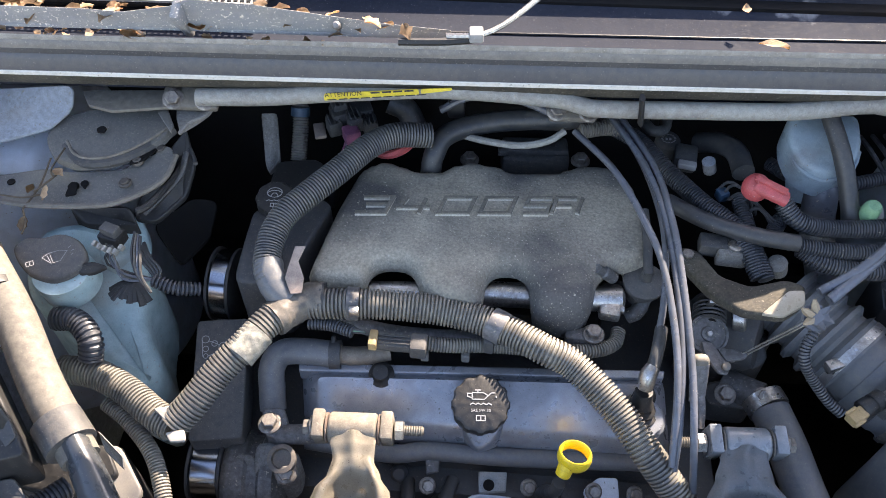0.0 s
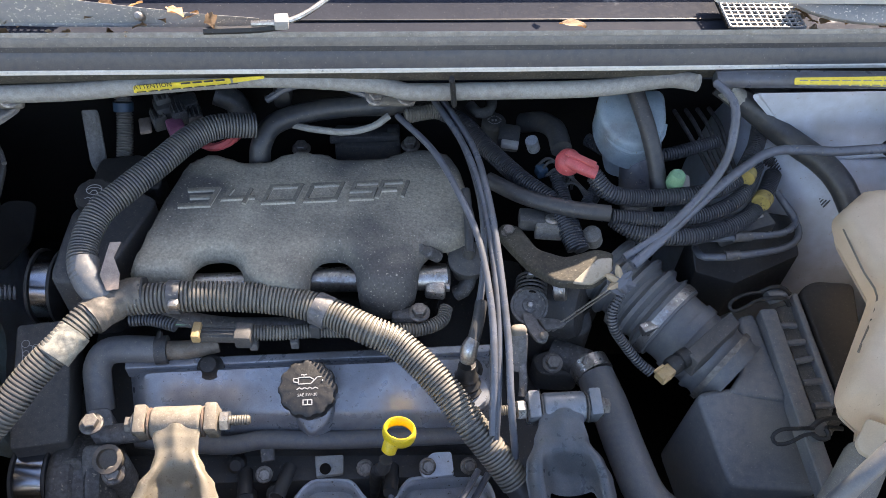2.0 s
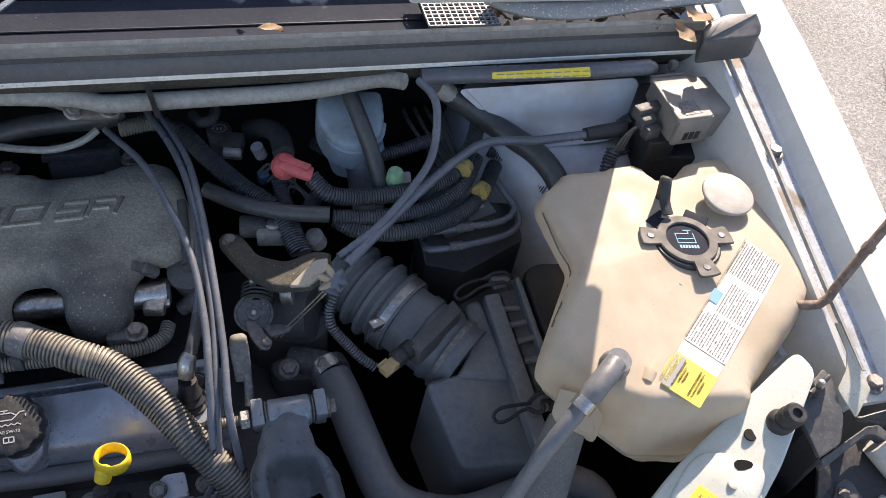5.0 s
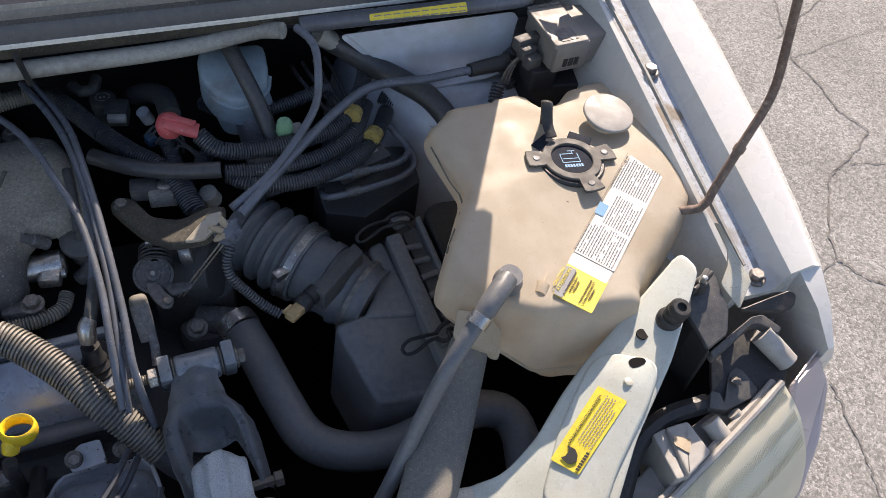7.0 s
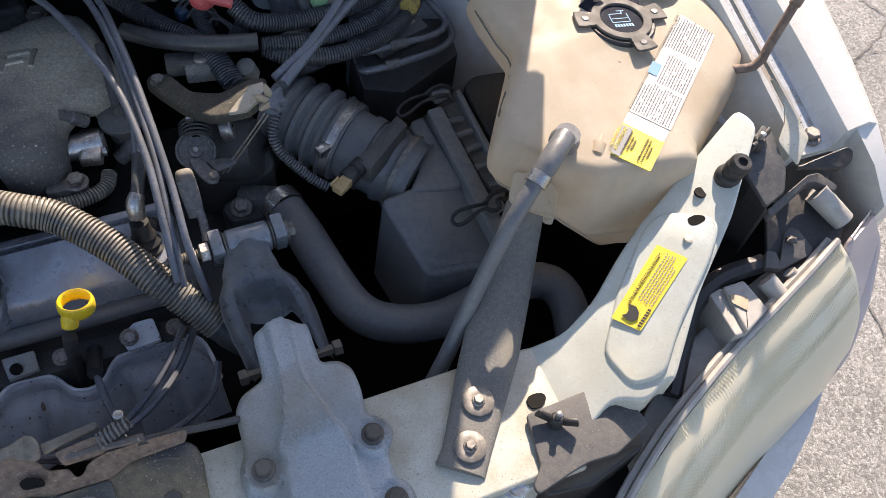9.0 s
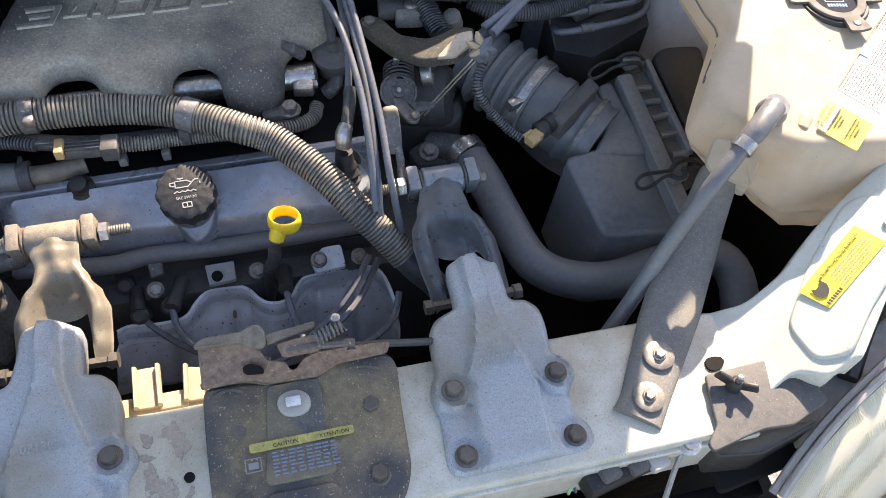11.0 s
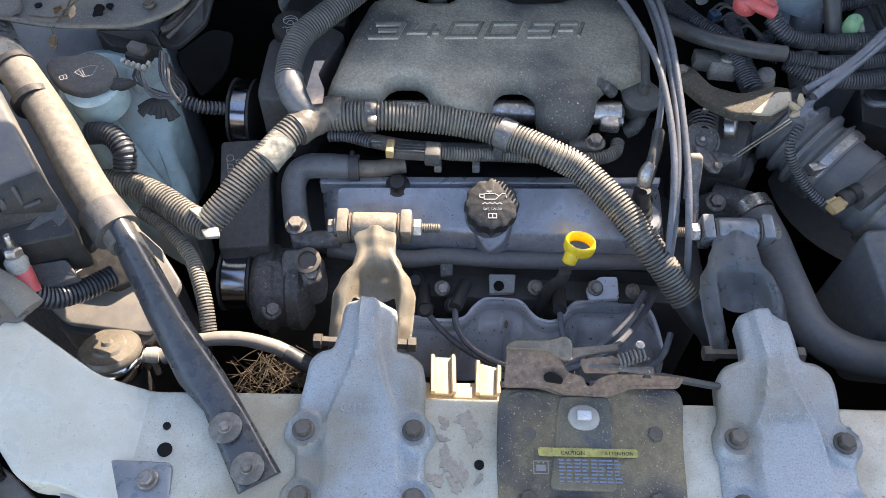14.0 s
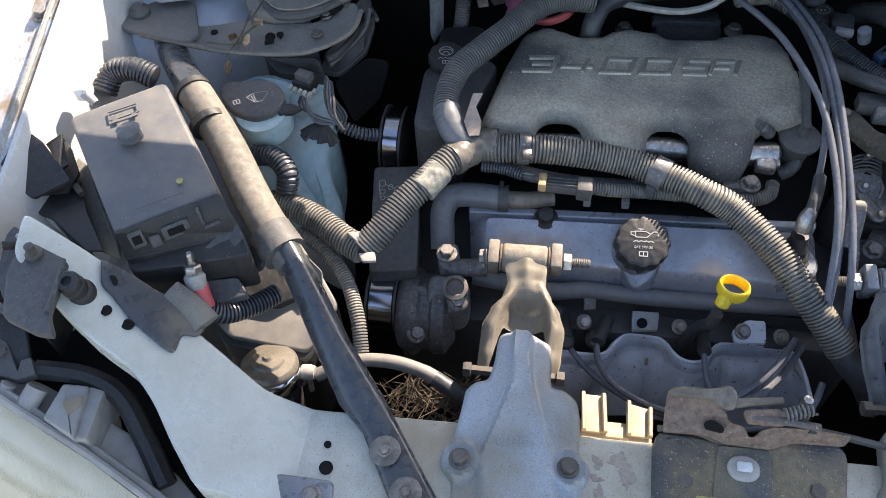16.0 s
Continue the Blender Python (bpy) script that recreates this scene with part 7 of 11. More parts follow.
for pts in (
    ((0.0455, 0.8281, 1.1200), (0.0761, 0.7507, 1.1200), (0.0940, 0.6828, 1.1150), (0.1037, 0.6108, 1.1000), (0.1082, 0.5144, 1.0700), (0.1043, 0.4328, 1.0300), (0.1007, 0.3790, 0.9700)),
    ((0.0578, 0.8280, 1.1200), (0.0920, 0.7344, 1.1200), (0.1046, 0.6532, 1.1150), (0.1118, 0.5791, 1.0950), (0.1173, 0.4814, 1.0600), (0.1171, 0.4178, 1.0300), (0.1248, 0.3779, 0.9700)),
    ((-0.0041, 0.7957, 1.1200), (0.0423, 0.7243, 1.1200), (0.0728, 0.6442, 1.1150), (0.0906, 0.5886, 1.1000), (0.0997, 0.5110, 1.0750), (0.0992, 0.4505, 1.0500), (0.0966, 0.3922, 1.0000)),
    ((0.0536, 0.8354, 1.1100), (0.0832, 0.7399, 1.1100), (0.0974, 0.6484, 1.1000), (0.0959, 0.5737, 1.0700), (0.0845, 0.5168, 1.0450), (0.0765, 0.4878, 1.0350))):
    whole("ignition_lead", tube(pts, 0.0043, 10), WIRE, LAB, "cable", "ignition leads")
bt = thing("plug_boot", (0.0762, 0.4826, 1.0000), "bright-topped rubber plug boot on the valve cover", "plug boot")
part("lead_end", tube([(0.0920, 0.5387, 1.0520), (0.0855, 0.5105, 1.0460), (0.0793, 0.4914, 1.0380)], 0.0075, 12), RUBBER, bt)
part("sleeve", tube([(0.0801, 0.4939, 1.0390), (0.0753, 0.4863, 1.0340), (0.0731, 0.4779, 1.0180)], lambda d: 0.0082 + 0.002 * math.sin(min(1.0, d / 0.03) * math.pi), 16, 0.003), STEEL, bt, "scuffed metal sleeve")
part("boot", turned([(0.019, -0.002), (0.020, 0.003), (0.016, 0.006), (0.0155, 0.009), (0.0175, 0.011), (0.0135, 0.015), (0.013, 0.018), (0.0145, 0.020), (0.0115, 0.026), (0.0105, 0.040)], along((0.0742, 0.4683, 0.9720), (0.0733, 0.4792, 1.0160)), 24), BLACK, bt)
part("base", turned([(0.024, -0.006), (0.024, 0.006), (0.02, 0.010)], at((0.0799, 0.4638, 0.9680), 0, 15), 22), COVER, bt)
whole("heater_lead", tube([(0.0815, 0.6926, 1.0850), (0.0832, 0.6525, 1.0750), (0.0827, 0.6092, 1.0600)], 0.006, 10), RUBBER, "short black vacuum pipe", "hose", "hoses")

cable = thing("throttle_cable", (0.245, 0.559, 1.09), "grey throttle and cruise cables meeting at a clip plate", "cable")
part("sleeve", tube([(0.6169, 0.6984, 1.1500), (0.5814, 0.6977, 1.1480), (0.5493, 0.6992, 1.1440), (0.4810, 0.7097, 1.1360), (0.4307, 0.6809, 1.1370), (0.3644, 0.6294, 1.1300), (0.3062, 0.5796, 1.1200), (0.2646, 0.5471, 1.1080)], 0.0062, 10), WIRE, cable)
part("sleeve", tube([(0.3821, 0.7398, 1.2200), (0.3933, 0.7074, 1.2200), (0.3941, 0.6836, 1.2050), (0.3839, 0.6520, 1.1700), (0.3510, 0.6199, 1.1450), (0.3060, 0.5842, 1.1250), (0.2566, 0.5585, 1.1080)], 0.0052, 10), WIRE, cable)
part("fitting", tube([(0.6740, 0.7040, 1.1500), (0.6424, 0.7018, 1.1500), (0.6132, 0.6979, 1.1500)], lambda d: 0.012 - 0.04 * d, 12), BLACK, cable)
KM = at((0.2451, 0.5242, 1.1060), 10, 34)
clip = part("clip", turned([(0.006, -0.010), (0.008, -0.004), (0.0145, -0.003), (0.0155, -0.001), (0.0145, 0.002), (0.010, 0.0025), (0.009, 0.006), (0.006, 0.007)], KM, 28), WIRE, cable, "grey plastic cable grommet")
for ang, reach in ((100, 0.020), (150, 0.022), (195, 0.020), (40, 0.016), (-25, 0.016), (-80, 0.014)):
    root = KM @ Vector((0.007 * math.cos(radians(ang)), 0.007 * math.sin(radians(ang)), 0.003))
    tip = KM @ Vector((reach * math.cos(radians(ang)), reach * math.sin(radians(ang)), 0.010))
    # Teeth on one side are tan, imitating those the sun catches.
    part("clip_tooth", turned([(0.0052, 0.0), (0.0044, 0.5 * (tip - root).length), (0.0018, (tip - root).length)], along(root, tip), 5), SHROUD if ang > 90 else WIRE, clip)
for a in (0, 0.006):
    part("inner_wire", tube([Vector((0.2459, 0.5287, 1.1000)) + Vector((a, 0, 0)), Vector((0.1781, 0.5299, 1.0000)) + Vector((a, 0, 0))], 0.0012, 6), STEEL, cable, "bare steel inner wire")

# throttle bracket, sensors and throttle body
brkt = thing("throttle_bracket", (0.19, 0.60, 1.05), "dust-caked pressed bracket carrying the throttle cables", "bracket")
part("plate", slab([(0.1199, 0.6477, 1.0580), (0.1295, 0.6594, 1.0600), (0.1491, 0.6513, 1.0620), (0.1673, 0.6094, 1.0660), (0.1983, 0.5908, 1.0720), (0.2364, 0.5960, 1.0820), (0.2530, 0.5799, 1.0920), (0.2444, 0.5522, 1.0940), (0.2231, 0.5386, 1.0860), (0.1823, 0.5508, 1.0740), (0.1527, 0.5841, 1.0640), (0.1323, 0.6236, 1.0580)], 0.012, 0.008, 0.004), BRACKET, brkt)
# Bracket tip coloured pale tan to stand for sun falling on it.
part("sunlit_ear", slab([(0.1964, 0.5411, 1.0860), (0.2296, 0.5683, 1.0960), (0.2458, 0.5663, 1.1000), (0.2428, 0.5473, 1.0980), (0.2186, 0.5356, 1.0900)], 0.004, 0.004, 0.0015), MOUNT, brkt)
shared("bolt", BOLT, brkt, at((0.135, 0.645, 1.056)))
sens = thing("map_sensor", (0.18, 0.66, 1.03), "grey square pressure sensor with its plug", "sensor")
part("body", block(0.036, 0.030, 0.024, at((0.187, 0.650, 1.062), -6), 0.003), GREYDUST, sens)
part("button", turned([(0.009, 0), (0.009, 0.004), (0.006, 0.005)], at((0.189, 0.648, 1.074)), 16), STEEL, sens)
part("plug", block(0.034, 0.024, 0.02, at((0.1654, 0.6571, 1.0660), -6), 0.003), DUSTY, sens)
part("stub", turned([(0.012, 0), (0.012, 0.02), (0.009, 0.022)], along((0.2442, 0.6345, 1.0500), (0.2373, 0.6297, 1.0700)), 16), GREYDUST, sens)
throttle = thing("throttle_unit", (0.17, 0.58, 0.95), "grimy aluminium throttle body with a cable wheel", "throttle body")
part("bore", turned([(0.04, 0), (0.042, 0.005), (0.042, 0.07), (0.036, 0.08)], along((0.1619, 0.6113, 0.9600), (0.2385, 0.5755, 0.9800)), 28), HEADMET, throttle)
WM = at((0.1550, 0.5528, 1.0240), 0, 26)
part("wheel", turned([(0.010, -0.006), (0.0225, -0.005), (0.0235, -0.002), (0.0235, 0.001), (0.0205, 0.002), (0.0195, 0.0005), (0.009, 0.0005), (0.0085, 0.003), (0.004, 0.0035)], WM, 40), GREYPAINT, throttle)
part("shaft_nut", turned([(0.0038, 0.003), (0.0038, 0.0065), (0.003, 0.0072)], WM, 6), STEEL, throttle)
SM = along((0.1591, 0.5704, 1.0200), (0.1648, 0.6032, 1.0240))
coil = [SM @ Vector((0.0185 * math.cos(k * math.pi / 9), 0.0185 * math.sin(k * math.pi / 9), 0.0014 * k / 4.5)) for k in range(82)]
part("return_spring", sweep(bmesh.new(), coil, 0.0019, 6), WIREB, throttle, "coiled return spring")
part("spring_core", turned([(0.013, -0.002), (0.013, 0.024), (0.010, 0.026)], SM, 24), DARK, throttle)
part("spring_tang", block(0.008, 0.004, 0.016, at((0.1572, 0.5824, 1.0460), 0, 20), 0.001), STEEL, throttle)
part("steel_ring", turned([(0.018, 0), (0.020, 0.002), (0.020, 0.014), (0.018, 0.016)], along((0.1955, 0.5911, 1.0100), (0.2090, 0.5869, 1.0150)), 24), STEEL, throttle)
part("cam_arm", slab([(0.1444, 0.5422, 1.0260), (0.1579, 0.5386, 1.0260), (0.1653, 0.5201, 1.0260), (0.1733, 0.5085, 1.0260), (0.1677, 0.4973, 1.0260), (0.1578, 0.4992, 1.0260), (0.1505, 0.5122, 1.0260), (0.1459, 0.5254, 1.0260)], 0.004, 0.004, 0.001), GREYPAINT, throttle)
part("cam_pin", turned([(0.005, 0), (0.005, 0.006), (0.003, 0.007)], at((0.1658, 0.5057, 1.0280), 0, 25), 12), DARKBOLT, throttle)
part("link_arm", slab([(0.1624, 0.5362, 1.0220), (0.1865, 0.5341, 1.0220), (0.1990, 0.5288, 1.0220), (0.1925, 0.5223, 1.0220), (0.1710, 0.5178, 1.0220)], 0.004, 0.003, 0.001), GREYPAINT, throttle)
part("lower_casting", slab([(0.1458, 0.6080, 0.9650), (0.2469, 0.6145, 0.9650), (0.2537, 0.5689, 0.9500), (0.2268, 0.5584, 0.9400), (0.1520, 0.5757, 0.9450)], 0.08, 0.015, 0.006), HEADMET, throttle)
egr = thing("egr_valve", (0.083, 0.61, 1.0), "dusty round regulator with pipe stub at the plenum's end", "valve")
part("can", turned([(0.018, -0.03), (0.018, -0.004), (0.026, -0.002), (0.026, 0.004), (0.020, 0.007), (0.008, 0.012), (0.006, 0.03)], at((0.083, 0.618, 1.035), 0, 8), 28), DUSTY, egr)
part("flange", block(0.026, 0.05, 0.016, at((0.0426, 0.5966, 1.0200), -8), 0.004), STEEL, egr)
part("screw", turned([(0.006, 0), (0.006, 0.03)], along((0.0279, 0.5845, 1.0200), (0.0590, 0.5863, 1.0200)), 12), STEEL, egr)
part("elbow", tube([(0.0884, 0.6198, 1.0100), (0.0813, 0.6003, 1.0000), (0.0687, 0.5979, 0.9900)], 0.010, 12), GREYPAINT, egr)
pcv = thing("breather_cap", (0.135, 0.85, 1.05), "dark breather cap with a white symbol", "cap")
part("cap", turned([(0.014, -0.03), (0.017, -0.01), (0.0175, 0.006), (0.014, 0.009), (0, 0.0095)], at((0.135, 0.851, 1.056), 0, 10), 28), DUSTY, pcv)
bars(at((0.135, 0.851, 1.056), 0, 10), [(0.009 * math.cos(k * math.pi / 8) - 0.001, 0.007 * math.sin(k * math.pi / 8), 0.0028, 0.0014) for k in range(16)] + [(-0.004, -0.002, 0.003, 0.004), (0.001, -0.002, 0.003, 0.004)], INK_PALE, pcv, "symbol", 0.0098)
part("pipe", tube([(0.1002, 0.8642, 1.0800), (0.1101, 0.8484, 1.0800), (0.1259, 0.8516, 1.0800), (0.1324, 0.8732, 1.0800)], 0.008, 10), DUSTY, pcv)
cn2 = thing("sensor_plug", (0.149, 0.79, 1.06), "grey two-way sensor plug with pale latch", "connector")
part("plug", block(0.030, 0.034, 0.024, at((0.1508, 0.8073, 1.0700), -12), 0.004), DUSTY, cn2)
part("latch", block(0.024, 0.010, 0.010, at((0.149, 0.785, 1.078), -12), 0.002), LAMPBODY, cn2)
part("blue_stub", turned([(0.009, 0), (0.009, 0.02)], along((0.1889, 0.8060, 1.0500), (0.1820, 0.8036, 1.0700)), 14), BLUE_WHITE, cn2)
whole("blue_plug", block(0.014, 0.014, 0.014, at((0.1854, 0.7309, 1.0800), 20), 0.002), BLUE, "small blue plastic plug on the harness", "connector")
terminal = thing("battery_terminal_boot", (0.205, 0.686, 1.12), "red rubber boot over a cable terminal", "terminal cover")
part("dome", turned([(0.0155, -0.012), (0.0165, -0.006), (0.0165, -0.002), (0.0140, 0.006), (0.008, 0.010), (0, 0.0105)], at((0.2096, 0.7014, 1.1280), 0, 12), 24), RED, terminal)
part("spout", sweep(bmesh.new(), curve_through([(0.2087, 0.6992, 1.1320), (0.2254, 0.6878, 1.1300), (0.2413, 0.6826, 1.1250)], 0.005), lambda d: 0.0125 - 0.05 * d, 14, 0.75), RED, terminal)
part("fin", block(0.040, 0.004, 0.010, along((0.2060, 0.7005, 1.1420), (0.2330, 0.6860, 1.1380)) @ at((0, 0, 0.018), 0, 0, 90), 0.0012), RED, terminal)
hose([(0.1773, 0.8501, 1.0600), (0.1974, 0.8294, 1.0800), (0.2126, 0.8000, 1.0900), (0.2155, 0.7623, 1.0900)], 0.0145, "black curved hose behind the red boot", RUBBER)
hose([(0.1120, 0.7106, 1.0850), (0.1561, 0.6744, 1.0900), (0.2112, 0.6518, 1.0920), (0.2591, 0.6430, 1.0920)], 0.0105, "smooth black hose crossing the harness", RUBBER)
conduit([(0.0541, 0.8426, 1.0900), (0.0885, 0.8184, 1.0850), (0.1203, 0.7675, 1.0820), (0.1572, 0.7130, 1.0820), (0.1933, 0.6703, 1.0800), (0.2174, 0.6132, 1.0600)], 0.0125)
conduit([(0.0068, 0.8308, 1.0900), (0.0540, 0.8401, 1.0900), (0.0848, 0.8219, 1.0850)], 0.0115, mat=LOOM)
conduit([(0.2409, 0.6887, 1.1150), (0.2638, 0.6699, 1.1000), (0.3103, 0.6707, 1.0900), (0.3796, 0.6776, 1.0900), (0.4355, 0.7007, 1.0900), (0.4730, 0.7465, 1.1000), (0.4980, 0.7983, 1.1000)], 0.0115)
conduit([(0.2638, 0.6491, 1.0800), (0.3312, 0.6474, 1.0750), (0.3977, 0.6580, 1.0750), (0.4461, 0.6862, 1.0800), (0.4814, 0.7396, 1.0800)], 0.0105)
conduit([(0.2681, 0.6553, 1.0700), (0.2974, 0.6356, 1.0650), (0.3601, 0.6291, 1.0620), (0.4297, 0.6492, 1.0620), (0.4763, 0.6871, 1.0600), (0.5135, 0.7430, 1.0600)], 0.0115)
conduit([(0.2601, 0.8044, 1.0700), (0.2936, 0.7697, 1.0750), (0.3544, 0.7603, 1.0800), (0.4366, 0.7783, 1.0900)], 0.0095)
rwire = random.Random(12)
for k in range(6):
    c = Vector((0.178 + 0.006 * k, 0.735 - 0.008 * k, 1.083))
    whole("loose_wire", tube([c, c + Vector((rwire.uniform(0.01, 0.025), rwire.uniform(-0.005, 0.012), 0.010)), c + Vector((rwire.uniform(0.025, 0.045), rwire.uniform(-0.02, 0.0), 0.004)), c + Vector((rwire.uniform(0.02, 0.05), rwire.uniform(-0.045, -0.02), -0.004))], 0.0022, 6, 0.004), WIREB, "thin black wire looping beside the conduits", "wire", "loose wires")
conduit([(0.2031, 0.7219, 1.0850), (0.2110, 0.6597, 1.0750), (0.2242, 0.6103, 1.0600)], 0.010)
conduit([(0.2528, 0.6947, 1.0800), (0.2368, 0.6645, 1.0800), (0.2569, 0.6522, 1.0800)], 0.010)
for p, rz in (((0.4500, 0.7030, 1.0980), 60), ((0.4732, 0.6801, 1.0750), 50)):
    whole("yellow_tag", turned([(0.0118, -0.007), (0.0126, -0.0065), (0.0124, 0.0), (0.0127, 0.006), (0.0118, 0.007)], at(p, 0, 90) @ at((0, 0, 0), 0, 0, rz - 90), 14), TAGY, "yellow tape tag wrapped round a conduit", "tag", "conduit tags")
hose([(0.3027, 0.7917, 1.1700), (0.3158, 0.7479, 1.1450), (0.3288, 0.7157, 1.1100), (0.3383, 0.6822, 1.0700)], 0.011, "black hose hanging in front of the brake reservoir", RUBBER)
br = thing("brake_reservoir", (0.3125, 0.7821, 1.1000), "blue-white translucent brake fluid reservoir", "reservoir")
part("tank", slab([(0.2650, 0.8168, 1.1500), (0.3546, 0.8168, 1.1500), (0.3506, 0.7703, 1.1400), (0.3423, 0.7516, 1.1250), (0.3057, 0.7354, 1.1200), (0.2737, 0.7521, 1.1250), (0.2594, 0.7822, 1.1400)], 0.045, 0.014, 0.008), BRAKE, br)
part("lower_tank", slab([(0.2729, 0.7712, 1.1220), (0.3445, 0.7730, 1.1220), (0.3541, 0.7587, 1.0940), (0.3189, 0.7499, 1.0880), (0.2832, 0.7573, 1.0940)], 0.045, 0.010, 0.006), BRAKE, br)
part("flange", tube([(0.2680, 0.7790, 1.1235), (0.2755, 0.7545, 1.1110), (0.3057, 0.7375, 1.1050), (0.3420, 0.7540, 1.1110), (0.3520, 0.7740, 1.1235)], 0.0032, 8), BRAKE, br)
part("collar", turned([(0.022, 0), (0.022, 0.05), (0.018, 0.055)], along((0.3253, 0.7424, 1.0300), (0.3183, 0.7584, 1.0800)), 20), WIRE, br)
part("master_cylinder", tube([(0.3260, 0.7355, 1.0200), (0.3377, 0.6907, 0.9800)], 0.022, 16), GREYPAINT, br)
gc = thing("service_port", (0.352, 0.694, 1.09), "pale green service port cap on a small flange", "cap")
part("cap", turned([(0.0115, -0.004), (0.012, 0.0), (0.0105, 0.016), (0.008, 0.019), (0, 0.0195)], at((0.352, 0.693, 1.096), 0, 10), 20, 10, 0.0008), GREEN, gc)
part("flange", slab([(0.3427, 0.7095, 1.0900), (0.3793, 0.7143, 1.0900), (0.3777, 0.6960, 1.0850), (0.3458, 0.6903, 1.0850)], 0.006, 0.005, 0.002), LAMPBODY, gc)
for k in range(4):
    whole("brake_pipe", tube([Vector((0.4059, 0.8766, 1.0600)) + Vector((0.018 * k, 0.002 * k, 0)), Vector((0.4062, 0.8334, 1.0700)) + Vector((0.018 * k, 0, 0)), Vector((0.4273, 0.7950, 1.0500)) + Vector((0.014 * k, 0, 0)), Vector((0.4510, 0.7730, 1.0200)) + Vector((0.012 * k, 0, 0))], 0.0032, 8), GREYPAINT, "thin steel brake pipe with bends", "pipe", "brake pipes")
abs_ = thing("relay_centre", (0.4319, 0.6656, 1.0300), "black fuse and relay housing with cable lugs", "relay box")
part("body", slab([(0.3825, 0.6623, 1.0350), (0.4742, 0.6907, 1.0450), (0.5334, 0.6882, 1.0350), (0.5346, 0.6398, 1.0100), (0.4441, 0.6089, 0.9900), (0.3896, 0.6220, 1.0000)], 0.08, 0.003, 0.002), BLACK, abs_)
part("lid", slab([(0.4074, 0.6590, 1.0550), (0.4835, 0.6825, 1.0580), (0.4956, 0.6617, 1.0500), (0.4203, 0.6397, 1.0460)], 0.018, 0.003, 0.0015), DUSTY, abs_)
sheet("sticker", [(0.4122, 0.6572, 1.0580), (0.4744, 0.6762, 1.0605), (0.4769, 0.6661, 1.0580), (0.4147, 0.6458, 1.0550)], LAMPBODY, abs_, 0.0005, "small printed sticker")
for pts in (((0.3861, 0.6718, 1.0300), (0.3940, 0.6412, 1.0450), (0.4499, 0.6395, 1.0500), (0.4980, 0.6444, 1.0500), (0.5224, 0.6663, 1.0500), (0.5102, 0.6938, 1.0600)), ((0.3900, 0.6449, 1.0200), (0.3932, 0.6217, 1.0300), (0.4492, 0.6210, 1.0350), (0.5079, 0.6343, 1.0350), (0.5286, 0.6598, 1.0400), (0.5072, 0.7100, 1.0600))):
    part("pipe", tube(pts, 0.0048, 10), WIRE, abs_)
for p, q in (((0.4302, 0.6380, 1.0500), (0.4537, 0.6394, 1.0500)), ((0.4184, 0.6196, 1.0340), (0.4375, 0.6203, 1.0350))):
    part("crimp", tube([p, q], 0.0068, 12), GREYPAINT, abs_)
hose([(0.4235, 0.8081, 1.1650), (0.4570, 0.7856, 1.1500), (0.5158, 0.7612, 1.1140), (0.5559, 0.7213, 1.1040), (0.5749, 0.6902, 1.0940), (0.5882, 0.6635, 1.0750)], 0.0165, "thick black hose along the side panel", RUBBER)
conduit([(0.5158, 0.7774, 1.0600), (0.5537, 0.7413, 1.0500), (0.5868, 0.7062, 1.0400)], 0.012)
whole("strut_brace_end", tube([(0.4250, 0.7916, 1.1700), (0.4570, 0.7869, 1.1500)], 0.014, 14), PALEHOSE, "pale pipe end beside the side panel", "pipe")

# ---- intake duct and air box ----
duct = thing("air_duct", (0.3660, 0.5964, 0.9500), "black accordion air intake duct with a bright worm clamp", "duct")
A0, A1 = Vector((0.2677, 0.6493, 0.9850)), Vector((0.4205, 0.4801, 0.9550))
ax = (A1 - A0)
LN = ax.length
DM = along(A0, A1)


def duct_part(name, s0, s1, r0, r1, mat, lab="", ribs=0, proud=0.006):
    prof = [(r0 * 0.8, s0 * LN)]
    n = max(2, ribs * 4)
    for i in range(n + 1):
        f = i / n
        prof.append((r0 + (r1 - r0) * f - (proud if ribs and i % 4 in (2, 3) else 0), (s0 + (s1 - s0) * f) * LN))
    prof.append((r1 * 0.8, s1 * LN))
    return part(name, turned(prof, DM, 40), mat, duct, lab)


duct_part("bellows", 0.05, 0.44, 0.052, 0.058, HOSEGREY, "black rubber bellows", 4, 0.009)
duct_part("cuff", 0.44, 0.53, 0.054, 0.054, HOSEGREY)
duct_part("clamp", 0.465, 0.515, 0.0555, 0.0555, STEEL, "bright steel worm clamp")
duct_part("sensor_tube", 0.53, 0.78, 0.048, 0.048, HOSEGREY)
duct_part("cuff", 0.62, 0.68, 0.051, 0.051, HOSEGREY)
duct_part("end_cuff", 0.78, 0.97, 0.052, 0.052, HOSEGREY, "", 2, 0.003)
duct_part("clamp", 0.865, 0.895, 0.0535, 0.0535, DULLWASHER)
part("clamp_screw", turned([(0.006, 0), (0.006, 0.022), (0.004, 0.024)], along((0.2982, 0.5299, 0.9950), (0.3176, 0.5369, 0.9980)), 12), STEEL, duct)
part("clamp_screw", turned([(0.006, 0), (0.006, 0.024), (0.004, 0.026)], along((0.3702, 0.4739, 0.9750), (0.4007, 0.4831, 0.9850)), 12), STEEL, duct)
part("sensor_box", slab([(0.3308, 0.4784, 1.0300), (0.4028, 0.5351, 1.0300), (0.4102, 0.5164, 1.0300), (0.3429, 0.4617, 1.0300)], 0.03, 0.002, 0.0015), DUSTY, duct, "flat black airflow sensor box")
